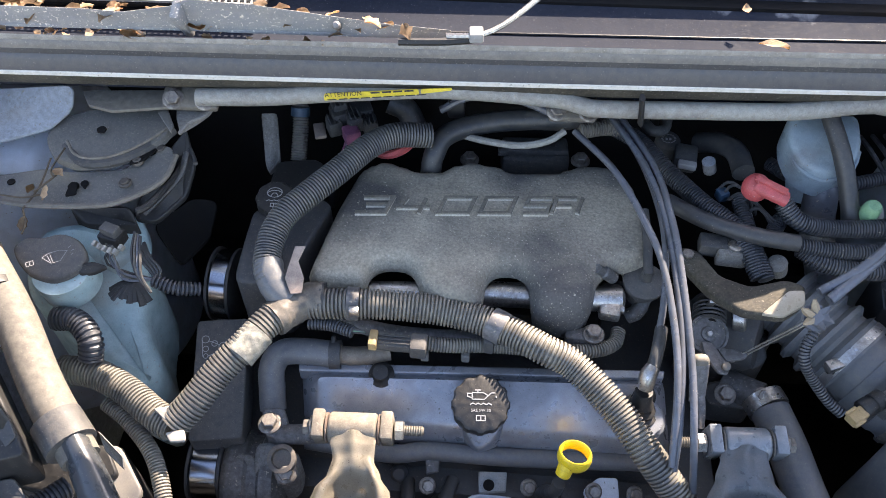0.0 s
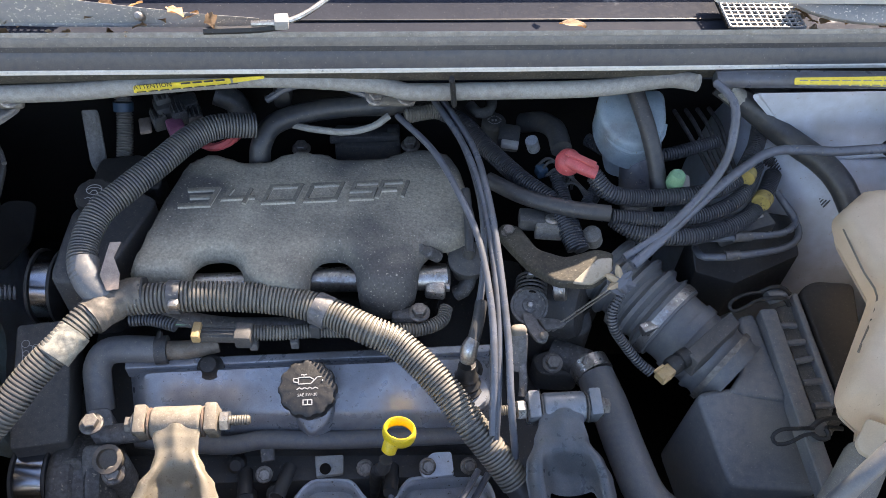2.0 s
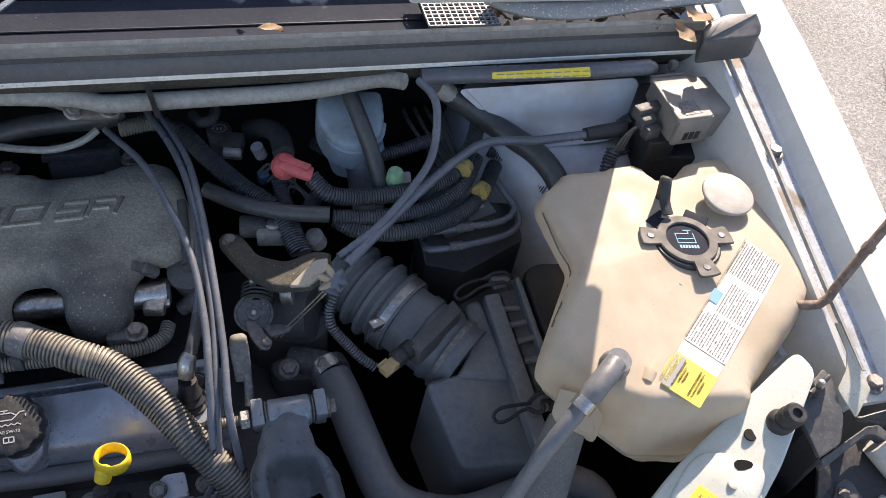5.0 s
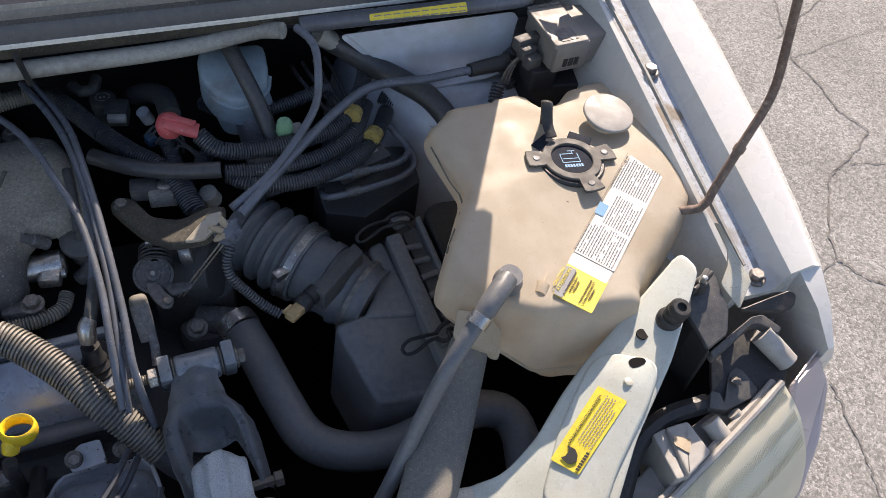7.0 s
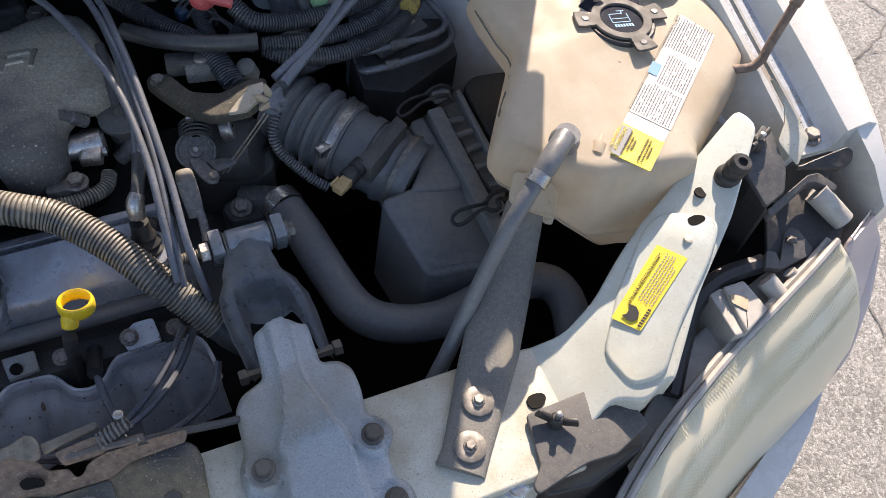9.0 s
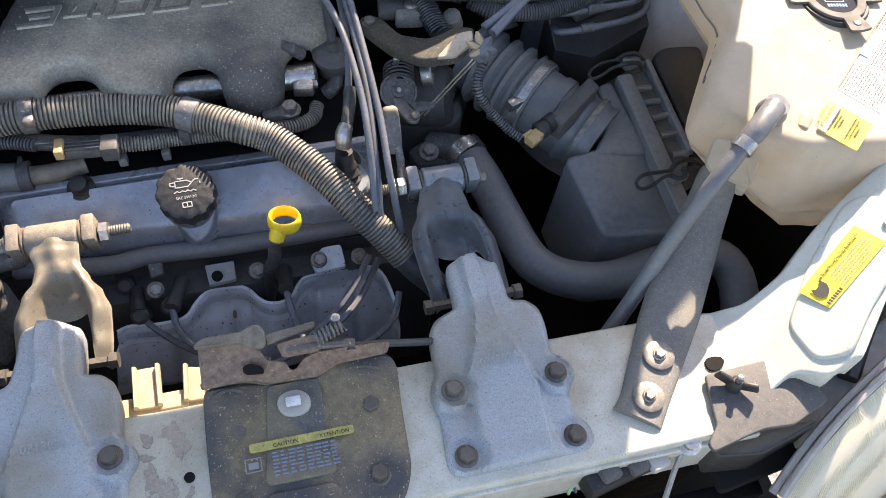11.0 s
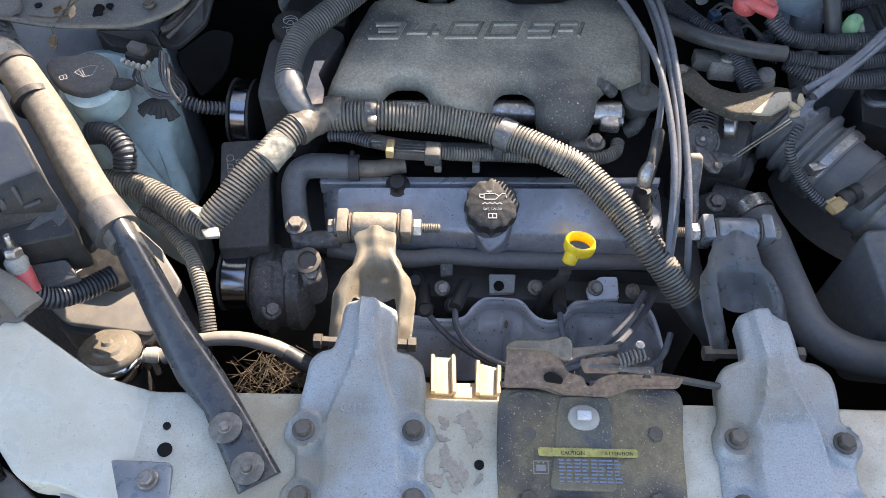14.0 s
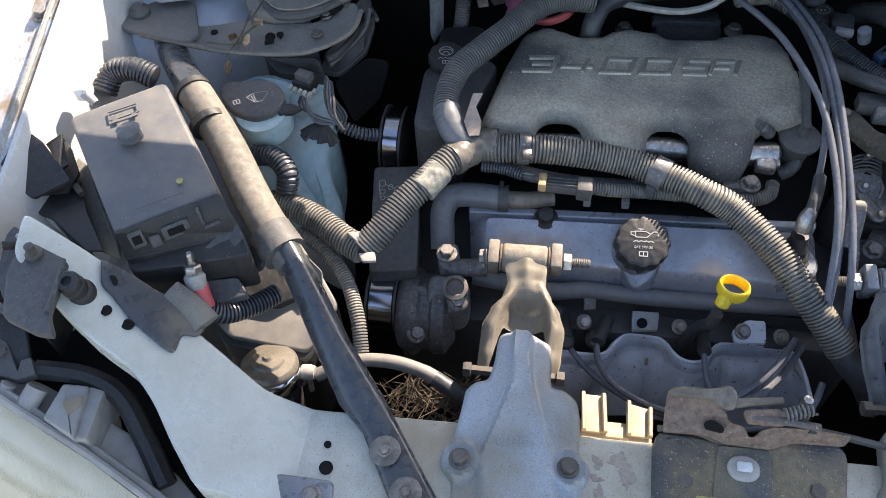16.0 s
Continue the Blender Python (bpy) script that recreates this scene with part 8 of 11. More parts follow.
part("clamp_housing", block(0.024, 0.014, 0.010, at((0.3075, 0.5335, 1.0000), 22), 0.002), STEEL, duct, "bright worm screw housing")
part("clamp_housing", block(0.026, 0.014, 0.010, at((0.3850, 0.4785, 0.9850), 20), 0.002), STEEL, duct)
part("plug", block(0.022, 0.015, 0.012, at((0.3047, 0.4554, 1.0180), 34), 0.002), TANPLUG, duct, "tan sensor plug")
for p in ((0.2965, 0.4588, 1.0240), (0.3030, 0.4435, 1.0240)):
    part("plug_latch", block(0.015, 0.0035, 0.005, at(p, 34), 0.001), TANPLUG, duct)
part("plug_body", turned([(0.010, 0), (0.0115, 0.002), (0.0115, 0.012), (0.0095, 0.013), (0.0095, 0.016), (0.0115, 0.017), (0.0115, 0.030), (0.009, 0.032)], along((0.3121, 0.4641, 1.0160), (0.3413, 0.4813, 1.0200)), 20), BLACK, duct)
conduit([(0.2519, 0.5287, 1.1000), (0.2463, 0.5147, 1.0950), (0.2378, 0.5019, 1.0800), (0.2401, 0.4902, 1.0650), (0.2545, 0.4806, 1.0450), (0.2724, 0.4669, 1.0280), (0.2881, 0.4561, 1.0200)], 0.0062)
whole("resonator", tube([(0.1864, 0.6673, 0.9300), (0.2192, 0.6090, 0.9300), (0.2391, 0.5829, 0.9300)], 0.035, 18), BLACK, "black duct elbow behind the throttle", "duct")

box = thing("air_box", (0.4325, 0.4134, 0.9000), "black ribbed air filter box with wire clips", "air box")
part("lower", slab([(0.3520, 0.4532, 0.9776), (0.4023, 0.4591, 0.9800), (0.4685, 0.4470, 0.9749), (0.4918, 0.3439, 0.9316), (0.3856, 0.3503, 0.9343), (0.3787, 0.3588, 0.9379)], 0.16, 0.012, 0.007, 0.004), AIRBOX, box)
part("upper", slab([(0.4277, 0.5521, 0.9943), (0.4517, 0.5582, 0.9950), (0.4632, 0.4378, 0.9805), (0.4187, 0.4447, 0.9814), (0.3904, 0.4497, 0.9820), (0.4146, 0.4780, 0.9854), (0.4288, 0.5161, 0.9899)], 0.08, 0.010, 0.005), AIRBOX, box)
part("seam_flange", slab([(0.4532, 0.5535, 1.0077), (0.4751, 0.5548, 1.0079), (0.4879, 0.3289, 0.9762), (0.4667, 0.3220, 0.9753)], 0.022, 0.004, 0.002), AIRBOX, box)
part("tray", slab([(0.4824, 0.5660, 0.9920), (0.5112, 0.5746, 0.9920), (0.5203, 0.4323, 0.9780), (0.5088, 0.4120, 0.9740), (0.4923, 0.4142, 0.9750)], 0.05, 0.004, 0.002), PLATEDUST, box, "dust-filled clip channel")
part("edge_wall", slab([(0.5043, 0.5772, 1.0060), (0.5131, 0.5807, 1.0060), (0.5164, 0.4269, 0.9920), (0.5091, 0.4237, 0.9900)], 0.03, 0.003, 0.002), AIRBOX, box)
part("lid", slab([(0.5206, 0.5888, 1.0000), (0.5419, 0.6013, 1.0040), (0.5975, 0.5966, 1.0040), (0.5638, 0.4388, 0.9850), (0.5251, 0.4306, 0.9850)], 0.10, 0.012, 0.005), BLACK, box)
for a, b in (((0.4750, 0.5330, 0.9990), (0.4983, 0.5338, 0.9970)), ((0.4776, 0.5078, 0.9970), (0.5022, 0.5111, 0.9950)), ((0.4809, 0.4830, 0.9930), (0.5086, 0.4893, 0.9910)), ((0.4825, 0.4552, 0.9900), (0.5145, 0.4587, 0.9880)), ((0.4883, 0.4262, 0.9850), (0.5182, 0.4288, 0.9830))):
    part("rung", tube([a, b], 0.0042, 8, 0.02), AIRBOX, box)
for a, b in (((0.3870, 0.4394, 0.9660), (0.4744, 0.4427, 0.9670)), ((0.3929, 0.4157, 0.9530), (0.4779, 0.4183, 0.9550)), ((0.4044, 0.3922, 0.9400), (0.4892, 0.3963, 0.9430))):
    part("rib", tube([a, b], lambda d: 0.0012 + 0.045 * d, 8, 0.006), AIRBOX, box)
for loop, arms, boss in (
        ([(0.4630, 0.5753, 1.0120), (0.4469, 0.5741, 1.0140), (0.4263, 0.5673, 1.0140), (0.4137, 0.5574, 1.0120), (0.4164, 0.5491, 1.0100), (0.4298, 0.5518, 1.0120), (0.4473, 0.5606, 1.0140), (0.4602, 0.5639, 1.0140)], ([(0.4596, 0.5763, 1.0120), (0.4709, 0.5788, 1.0180), (0.4876, 0.5794, 1.0180), (0.4995, 0.5743, 1.0100)], [(0.4577, 0.5655, 1.0120), (0.4702, 0.5626, 1.0180), (0.4859, 0.5629, 1.0160), (0.4937, 0.5570, 1.0080)]), (0.4807, 0.5743, 1.0080)),
        ([(0.4679, 0.3890, 1.0020), (0.4466, 0.3879, 1.0040), (0.4287, 0.3880, 1.0020), (0.4193, 0.3828, 0.9960), (0.4237, 0.3755, 0.9920), (0.4359, 0.3746, 0.9960), (0.4528, 0.3802, 1.0020), (0.4656, 0.3809, 1.0040)], ([(0.4655, 0.3898, 1.0020), (0.4782, 0.3963, 1.0080), (0.4980, 0.3983, 1.0060), (0.5137, 0.3959, 0.9960)], [(0.4628, 0.3820, 1.0020), (0.4709, 0.3738, 1.0040), (0.4805, 0.3767, 1.0060), (0.4789, 0.3856, 1.0080), (0.5035, 0.3893, 0.9980)]), (0.4786, 0.3899, 0.9900))):
    clip = part("clip", tube(loop, 0.0024, 8, 0.004), BLACK, box, "sprung black clip")
    for arm in arms:
        part("arm", tube(arm, 0.0030, 8, 0.004), BLACK, clip)
    part("clip_boss", block(0.026, 0.020, 0.014, at(boss, 15), 0.004), AIRBOX, box)

# radiator hose, lower right
rh = thing("radiator_hose", (0.3153, 0.3078, 0.9000), "fat dusty black radiator hose bending under the strut", "hose")
part("hose", tube([(0.2479, 0.5085, 0.9280), (0.2591, 0.4647, 0.9250), (0.2727, 0.4040, 0.9150), (0.2907, 0.3489, 0.9050), (0.3272, 0.3202, 0.9000), (0.3837, 0.3068, 0.9000), (0.4512, 0.3173, 0.9000), (0.5035, 0.3251, 0.9000), (0.5422, 0.3149, 0.8950), (0.5572, 0.2861, 0.8850), (0.5503, 0.2437, 0.8700)], 0.0245, 18, 0.010), HOSEGREY, rh)
part("clamp", tube([(0.2413, 0.5270, 0.9280), (0.2475, 0.5096, 0.9280)], 0.0265, 20), STEEL, rh, "slotted steel clamp")
part("neck", tube([(0.2014, 0.5531, 0.9150), (0.2413, 0.5267, 0.9260)], 0.02, 16), GREYPAINT, rh)
for p in ((0.193, 0.524, 0.936), (0.237, 0.518, 0.942)):
    shared("bolt", BOLT_BIG, rh, at(p, 0, 20))
part("outlet", slab([(0.1691, 0.5473, 0.9200), (0.2009, 0.5520, 0.9300), (0.2349, 0.5327, 0.9300), (0.2304, 0.5142, 0.9200), (0.1790, 0.5238, 0.9100)], 0.04, 0.01, 0.004), HEADMET, rh)
hook = thing("lifting_hook", (0.13, 0.47, 0.98), "dusty steel lifting hook beside the torque strut", "hook")
part("plate", sweep(bmesh.new(), curve_through([(0.1362, 0.4771, 0.9980), (0.1351, 0.4882, 1.0180), (0.1338, 0.4999, 1.0400)], 0.004), lambda d: 0.0095 + 0.0012 * min(1.0, d / 0.03), 14, 0.42), GREYPAINT, hook)
part("stem", sweep(bmesh.new(), curve_through([(0.1394, 0.4838, 1.0060), (0.1408, 0.4680, 0.9960), (0.1392, 0.4484, 0.9850)], 0.004), 0.0052, 12, 0.8), GREYPAINT, hook)
# Top in tan, unlike the grey plate, to stand for the sun on it.
part("top", block(0.0205, 0.015, 0.026, at((0.1339, 0.5026, 1.0360), 4, -14), 0.0070, 4), TANDUST, hook, "dusty hook top, coloured tan for sunlight")

# ---- coolant expansion tank ----
tank = thing("coolant_tank", (0.60, 0.42, 1.0), "yellowed white plastic coolant tank, sun on one half", "coolant tank")
o = rounded(ccw([(0.5522, 0.6241, 1.1420), (0.6515, 0.6315, 1.1500), (0.6665, 0.6250, 1.1500), (0.6738, 0.5994, 1.1500), (0.7028, 0.6010, 1.1500), (0.7311, 0.6261, 1.1500), (0.7942, 0.6341, 1.1500), (0.8071, 0.6079, 1.1480), (0.8362, 0.5968, 1.1460), (0.8366, 0.5487, 1.1420), (0.8262, 0.5073, 1.1400), (0.8055, 0.4859, 1.1400), (0.8067, 0.4444, 1.1300), (0.8010, 0.4007, 1.1150), (0.7672, 0.3716, 1.1100), (0.6729, 0.3026, 1.0900), (0.6609, 0.2728, 1.0750), (0.6020, 0.2789, 1.0500), (0.5352, 0.2897, 1.0480), (0.5020, 0.3097, 1.0700), (0.4838, 0.3178, 1.0850), (0.4429, 0.3684, 1.0940), (0.4498, 0.3841, 1.1000), (0.5166, 0.4845, 1.1200), (0.5035, 0.5719, 1.1300), (0.5064, 0.5891, 1.1350)]), 0.009, 3)


def tank_top(x, y):
    """The tank's upper skin: level at the back, falling gently to the front, softly dented."""
    return 1.153 + 0.12 * (min(y, 0.47) - 0.42) + 0.0016 * math.sin(x * 31 + 1.0) * math.sin(y * 27)


part("body", domed(o, 0.015, tank_top, ((0.000, 0.012), (0.002, 0.022), (0.003, 0.034), (0.008, 0.055), (0.018, 0.080)), lean=lambda x: 0.62 * min(1.0, max(0.0, (0.66 - x) / 0.1))), TANK, tank, angle=75)
lip_line = [Vector((p.x + 0.013 * min(1.0, max(0.0, (0.66 - p.x) / 0.1)), p.y, p.z - 0.0215)) for p in inset(o, 0.0015)]
part("weld_seam", sweep(bmesh.new(), lip_line + lip_line[:1], 0.0022, 6, caps=False), TANK, tank, "moulded weld seam round the tank")
part("moulded_drop", tube([(0.5705, 0.3510, 1.1400), (0.5570, 0.3357, 1.1390), (0.5463, 0.3231, 1.1350)], lambda d: 0.0042 if d < 0.022 else 0.0085, 12, 0.002), TANK, tank)
part("seam", tube([(0.5078, 0.5661, 1.1460), (0.5101, 0.5103, 1.1420), (0.5133, 0.4722, 1.1380), (0.4694, 0.4087, 1.1320)], 0.0012, 6), TANDUST, tank)
part("mould_line", tube([(0.5698, 0.4908, 1.1525), (0.6060, 0.4570, 1.1525), (0.6328, 0.4293, 1.1525)], 0.0008, 6), TANDUST, tank)
part("foot_tab", slab([(0.4692, 0.3546, 1.0850), (0.4808, 0.3459, 1.0850), (0.4601, 0.3314, 1.0700), (0.4679, 0.3386, 1.0700)], 0.008, 0.003, 0.001), TANK, tank)
part("foot_tab", slab([(0.4831, 0.3165, 1.0750), (0.5114, 0.3159, 1.0750), (0.5028, 0.3032, 1.0600), (0.4955, 0.3070, 1.0600)], 0.008, 0.003, 0.001), TANK, tank)
NK = Vector((0.6640, 0.4878, 1.1600))
NM = at(NK, -8)
part("neck", turned([(0.040, -0.014), (0.042, -0.010), (0.040, -0.006), (0.036, -0.004)], NM, 40), TANK, tank)
fcap = thing("filler_ring", (NK.x, NK.y, 1.15), "grey four-eared filler cap collar on the coolant tank", "filler cap")
flare = []
for k in range(144):
    w = k * 2.5
    near = min(abs((w - e + 180) % 360 - 180) for e in (175, 8, -78))
    flare.append(0.0375 + 0.0215 * min(1.0, max(0.0, (16.5 - near) / 2.2)))


def collar_ring(radii, z):
    return [NM @ Vector((r * math.cos(radians(2.5 * k)), r * math.sin(radians(2.5 * k)), z)) for k, r in enumerate(radii)]


inner = [0.0262] * 144
collar = part("collar", ring_stack([collar_ring(inner, 0.0), collar_ring(inner, 0.0042), collar_ring([r + 0.001 for r in inner], 0.005), collar_ring([r - 0.0012 for r in flare], 0.005), collar_ring(flare, 0.0040), collar_ring(flare, 0.0022), collar_ring([r - 0.001 for r in flare], 0.0016), collar_ring(inner, 0.0)], (False, False)), COLLAR, fcap, angle=35)
part("gasket", turned([(0.030, -0.008), (0.0425, -0.007), (0.043, -0.001), (0.041, 0.0015), (0.030, 0.0015)], NM, 48), BLACK, fcap, "black rubber gasket ring")

for ang in (128, 58):
    part("lug", block(0.020, 0.030, 0.003, NM @ at((0, 0, 0.0012)) @ Matrix.Rotation(radians(ang), 4, "Z") @ Matrix.Translation((0.042, 0, 0)), 0.001), NAVY, fcap, "dark blue-black plastic lug")
centre = part("dark_cap", turned([(0.0262, 0.0), (0.0262, 0.0018), (0.0, 0.0020)], NM, 40), NAVY, fcap, "black cap centre with a blue printed symbol")
bars(NM, [(-0.013, -0.004, 0.001, 0.015), (0.010, -0.004, 0.001, 0.015), (-0.013, -0.005, 0.024, 0.0012), (-0.013, 0.010, 0.017, 0.0012), (0.004, 0.010, 0.001, 0.006), (-0.001, 0.015, 0.010, 0.0012), (-0.011, 0.0015, 0.020, 0.0012)], INK_BLUE, centre, "symbol", 0.0023)
bars(NM, [(-0.012 + i * 0.0036, -0.013, 0.0026, 0.005) for i in range(7)], INK_BLUE, centre, "word_mark", 0.0023)
for ang in (175, 8, -78):
    part("rivet", turned([(0.005, 0), (0.004, 0.001)], NM @ at((0, 0, 0.0050)) @ Matrix.Rotation(radians(ang), 4, "Z") @ Matrix.Translation((0.046, 0, 0)), 14), GREYPAINT, collar)
part("strap", sweep(bmesh.new(), curve_through([NK + Vector((-0.012, 0.036, 0.010)), NK + Vector((-0.012, 0.052, 0.018)), NK + Vector((-0.010, 0.066, 0.036)), NK + Vector((-0.006, 0.074, 0.034)), NK + Vector((-0.002, 0.074, 0.012)), NK + Vector((-0.002, 0.070, -0.006))], 0.004), 0.0075, 8, 0.35), BLACK, fcap, "black rubber tether strap")
c2 = thing("vent_cap", (0.7554, 0.5637, 1.1500), "round pale dusty cap on a short neck of the coolant tank", "cap")
CC = Vector((0.7445, 0.5471, 1.1600))
part("neck", turned([(0.026, -0.02), (0.023, 0.0), (0.021, 0.014)], at(CC, 0, 6), 30), TANK, c2)
part("disc", turned([(0.031, 0.012), (0.0335, 0.0135), (0.0335, 0.0160), (0.0325, 0.0170), (0.0320, 0.0172), (0.010, 0.0175), (0, 0.0175)], at(CC, 0, 8), 36), LAMPBODY, c2)
part("foot_tab", slab([(0.4573, 0.3397, 1.1200), (0.4502, 0.3255, 1.0980), (0.4530, 0.3172, 1.0940), (0.4734, 0.3008, 1.0920), (0.4900, 0.2903, 1.0900), (0.4946, 0.3013, 1.1160), (0.4862, 0.3226, 1.1240)], 0.006, 0.003, 0.0015), TANK, tank)
# printed labels
q = [(0.7446, 0.4782, 1.1605), (0.7685, 0.4358, 1.1564), (0.6403, 0.3244, 1.1430), (0.6066, 0.3612, 1.1474)]
printed = sheet("label", q, LABEL_W, tank, 0.0005, "white printed service label")
sheet("label", [(0.6048, 0.3601, 1.1473), (0.6383, 0.3234, 1.1429), (0.6237, 0.3123, 1.1416), (0.5915, 0.3484, 1.1459)], LABEL_W, tank, 0.0005)
warning = sheet("label", [(0.5915, 0.3484, 1.1459), (0.6268, 0.3133, 1.1417), (0.5899, 0.2820, 1.1379), (0.5577, 0.3154, 1.1420)], LABEL_Y, tank, 0.0005, "yellow caution label")
lm = frame_of((0.6395, 0.3239, 1.1440), (0.7676, 0.4352, 1.1573), (0.6060, 0.3607, 1.1484))
rb = random.Random(8)
tiny = []
for c, wide in ((0.002, 0.052), (0.058, 0.052), (0.118, 0.058)):
    for r in range(15):
        x = c
        while x < c + wide - 0.004 and not (c == 0.058 and r > 10):
            w = rb.uniform(0.002, 0.0065)
            if rb.random() > 0.08:
                tiny.append((x, 0.003 + 0.0033 * r, min(w, c + wide - x), 0.0015))
            x += w + 0.0012
bars(lm, tiny, INK_MID, printed, "small_print", -0.0002)
bars(lm, [(0.001, 0.0515, 0.180, 0.0004), (0.056, 0.002, 0.0004, 0.05), (0.115, 0.002, 0.0004, 0.05)], INK_MID, printed, "ruled_line", -0.0002)
bars(lm, [(0.066, 0.040, 0.020, 0.012)], INK_BLUE, printed, "blue_panel", 0.0001)
lm2 = frame_of((0.5893, 0.2816, 1.1389), (0.6262, 0.3127, 1.1426), (0.5571, 0.3150, 1.1429))
sheet("caution_panel", [(0.5888, 0.3457, 1.1463), (0.5983, 0.3367, 1.1452), (0.5659, 0.3079, 1.1417), (0.5581, 0.3156, 1.1427)], INK_GREY, warning, 0.0004, "dark caution panel")
words("CAUTION\nATTENTION", 0.0062, lm2 @ at((0.022, 0.047, 0.0008)), LABEL_Y, warning, "lettering", 0.0002)
words("R-134a REFRIGERANT\nUNDER HIGH\nPRESSURE", 0.0038, lm2 @ at((0.022, 0.032, 0.0008)), INK, warning, "lettering", 0.0002)
words("FLUIDE FRIGORIGENE\nR-134a SOUS HAUTE\nPRESSION", 0.0038, lm2 @ at((0.022, 0.013, 0.0008)), INK, warning, "lettering", 0.0002)

oh = thing("overflow_hose", (0.4810, 0.3222, 1.1200), "black rubber overflow hose clipped to the coolant tank", "hose")
part("nipple", turned([(0.0165, -0.006), (0.0165, 0.0), (0.0145, 0.004), (0.0135, 0.012)], at((0.5122, 0.3395, 1.1520), 0, 10), 26), HOSEGREY, oh)
part("hose", tube([(0.5065, 0.3341, 1.1640), (0.4858, 0.3177, 1.1620), (0.4618, 0.3009, 1.1500), (0.4242, 0.2761, 1.1180), (0.3875, 0.2524, 1.0520), (0.3503, 0.2244, 0.9850), (0.3265, 0.2079, 0.9500)], lambda d: 0.0118 if d < 0.05 else 0.0090, 16), HOSEGREY, oh)
part("clip", sweep(bmesh.new(), curve_through([(0.4666, 0.3039, 1.1530), (0.4573, 0.2980, 1.1460)], 0.004), 0.0122, 16), STEEL, oh, "bright spring clip")

# ---- cruise module by the right wing ----
cm_ = thing("cruise_module", (0.7632, 0.6937, 1.1700), "dark control module with a tan-grey plastic cover and plugs", "control module")
part("base", slab([(0.7086, 0.7513, 1.1550), (0.7713, 0.8056, 1.1700), (0.8568, 0.7300, 1.1700), (0.8700, 0.6739, 1.1500), (0.7971, 0.6552, 1.1300), (0.7079, 0.6679, 1.1300)], 0.06, 0.01, 0.004), BLACK, cm_)
part("cover", slab([(0.7121, 0.7398, 1.2070), (0.7640, 0.7469, 1.2070), (0.8120, 0.7382, 1.2070), (0.8167, 0.6730, 1.2070), (0.7763, 0.6618, 1.2070), (0.7150, 0.6557, 1.2070)], 0.040, 0.005, 0.004, 0.002), TANLID, cm_, "tan dust-covered cover")
part("connector_housing", slab([(0.6936, 0.7361, 1.1780), (0.7123, 0.7633, 1.1820), (0.7335, 0.7660, 1.1820), (0.7319, 0.7314, 1.1800), (0.7420, 0.6904, 1.1760), (0.7344, 0.6635, 1.1600), (0.6953, 0.6641, 1.1580)], 0.035, 0.006, 0.003), BLACK, cm_)
part("band", slab([(0.7079, 0.7397, 1.2110), (0.7633, 0.7455, 1.2110), (0.7651, 0.6533, 1.2110), (0.7097, 0.6481, 1.2110)], 0.006, 0.005, 0.002), TANLID, cm_)
fa, fb_ = Vector((0.7128, 0.6513, 1.2090)), Vector((0.7663, 0.6556, 1.2090))
fd = fb_ - fa
fm = at((fa + fb_) / 2 + Vector((0, 0, -0.021)), math.degrees(math.atan2(fd.y, fd.x)))
flap = part("front_flap", block(fd.length, 0.008, 0.044, fm, 0.0035), TANLID, cm_, "wrap-over clip with a slotted window")
for dx in (-0.009, 0.0, 0.009):
    part("slot", block(0.0075, 0.004, 0.013, fm @ at((dx, -0.0029, -0.007)), 0.001), BLACK, flap)
part("ridge", block(fd.length, 0.005, 0.003, at(Vector((0.7349, 0.7401, 1.2115)), math.degrees(math.atan2(fd.y, fd.x))), 0.001), GREYPAINT, cm_)
sheet("patch", [(0.7230, 0.6818, 1.2112), (0.7487, 0.6871, 1.2112), (0.7509, 0.6596, 1.2112), (0.7229, 0.6558, 1.2112)], GREYPAINT, cm_, 0.0004)
for p in ((0.6874, 0.6984, 1.1850), (0.7061, 0.7030, 1.1850), (0.6909, 0.6869, 1.1780), (0.6956, 0.6753, 1.1700)):
    part("plug", block(0.024, 0.015, 0.018, at(p, 15), 0.002), DUSTY, cm_)
for k in range(5):
    part("lead", tube([Vector((0.6864, 0.6872, 1.1750)) + Vector((0.003 * k, 0, 0)), Vector((0.6654, 0.6832, 1.1600)) + Vector((0.004 * k, 0.002 * k, 0)), Vector((0.6568, 0.6832, 1.1300)) + Vector((0.003 * k, 0, 0))], 0.0018, 6), WIREB if k % 2 else TAPE, cm_)
part("loom", ribbed([(0.6581, 0.6865, 1.1300), (0.6510, 0.6768, 1.1100), (0.6485, 0.6641, 1.0900)], 0.010), LOOMB, cm_)
conduit([(0.6961, 0.7276, 1.1500), (0.6818, 0.7279, 1.1300), (0.6927, 0.7071, 1.1000)], 0.009)
part("top_clip", block(0.02, 0.014, 0.014, at((0.7126, 0.7539, 1.2150)), 0.003), GREYPAINT, cm_)
part("top_clip", block(0.012, 0.012, 0.014, at((0.7499, 0.7571, 1.2150)), 0.003), GREYPAINT, cm_)
stud = thing("side_panel_stud", (0.665, 0.77, 1.05), "black clip with a steel nut on the side panel", "fastener")
part("clip", block(0.026, 0.02, 0.014, at((0.6541, 0.7472, 1.0600), 15), 0.003), BLACK, stud)
shared("bolt", BOLT, stud, at((0.665, 0.768, 1.062), 0, 25))
whole("bulkhead_cable", tube([(0.5317, 0.8084, 1.0800), (0.6047, 0.7524, 1.0700), (0.6571, 0.7170, 1.0600)], 0.008, 10), WIRE, "grey cable lying on the side panel", "cable")
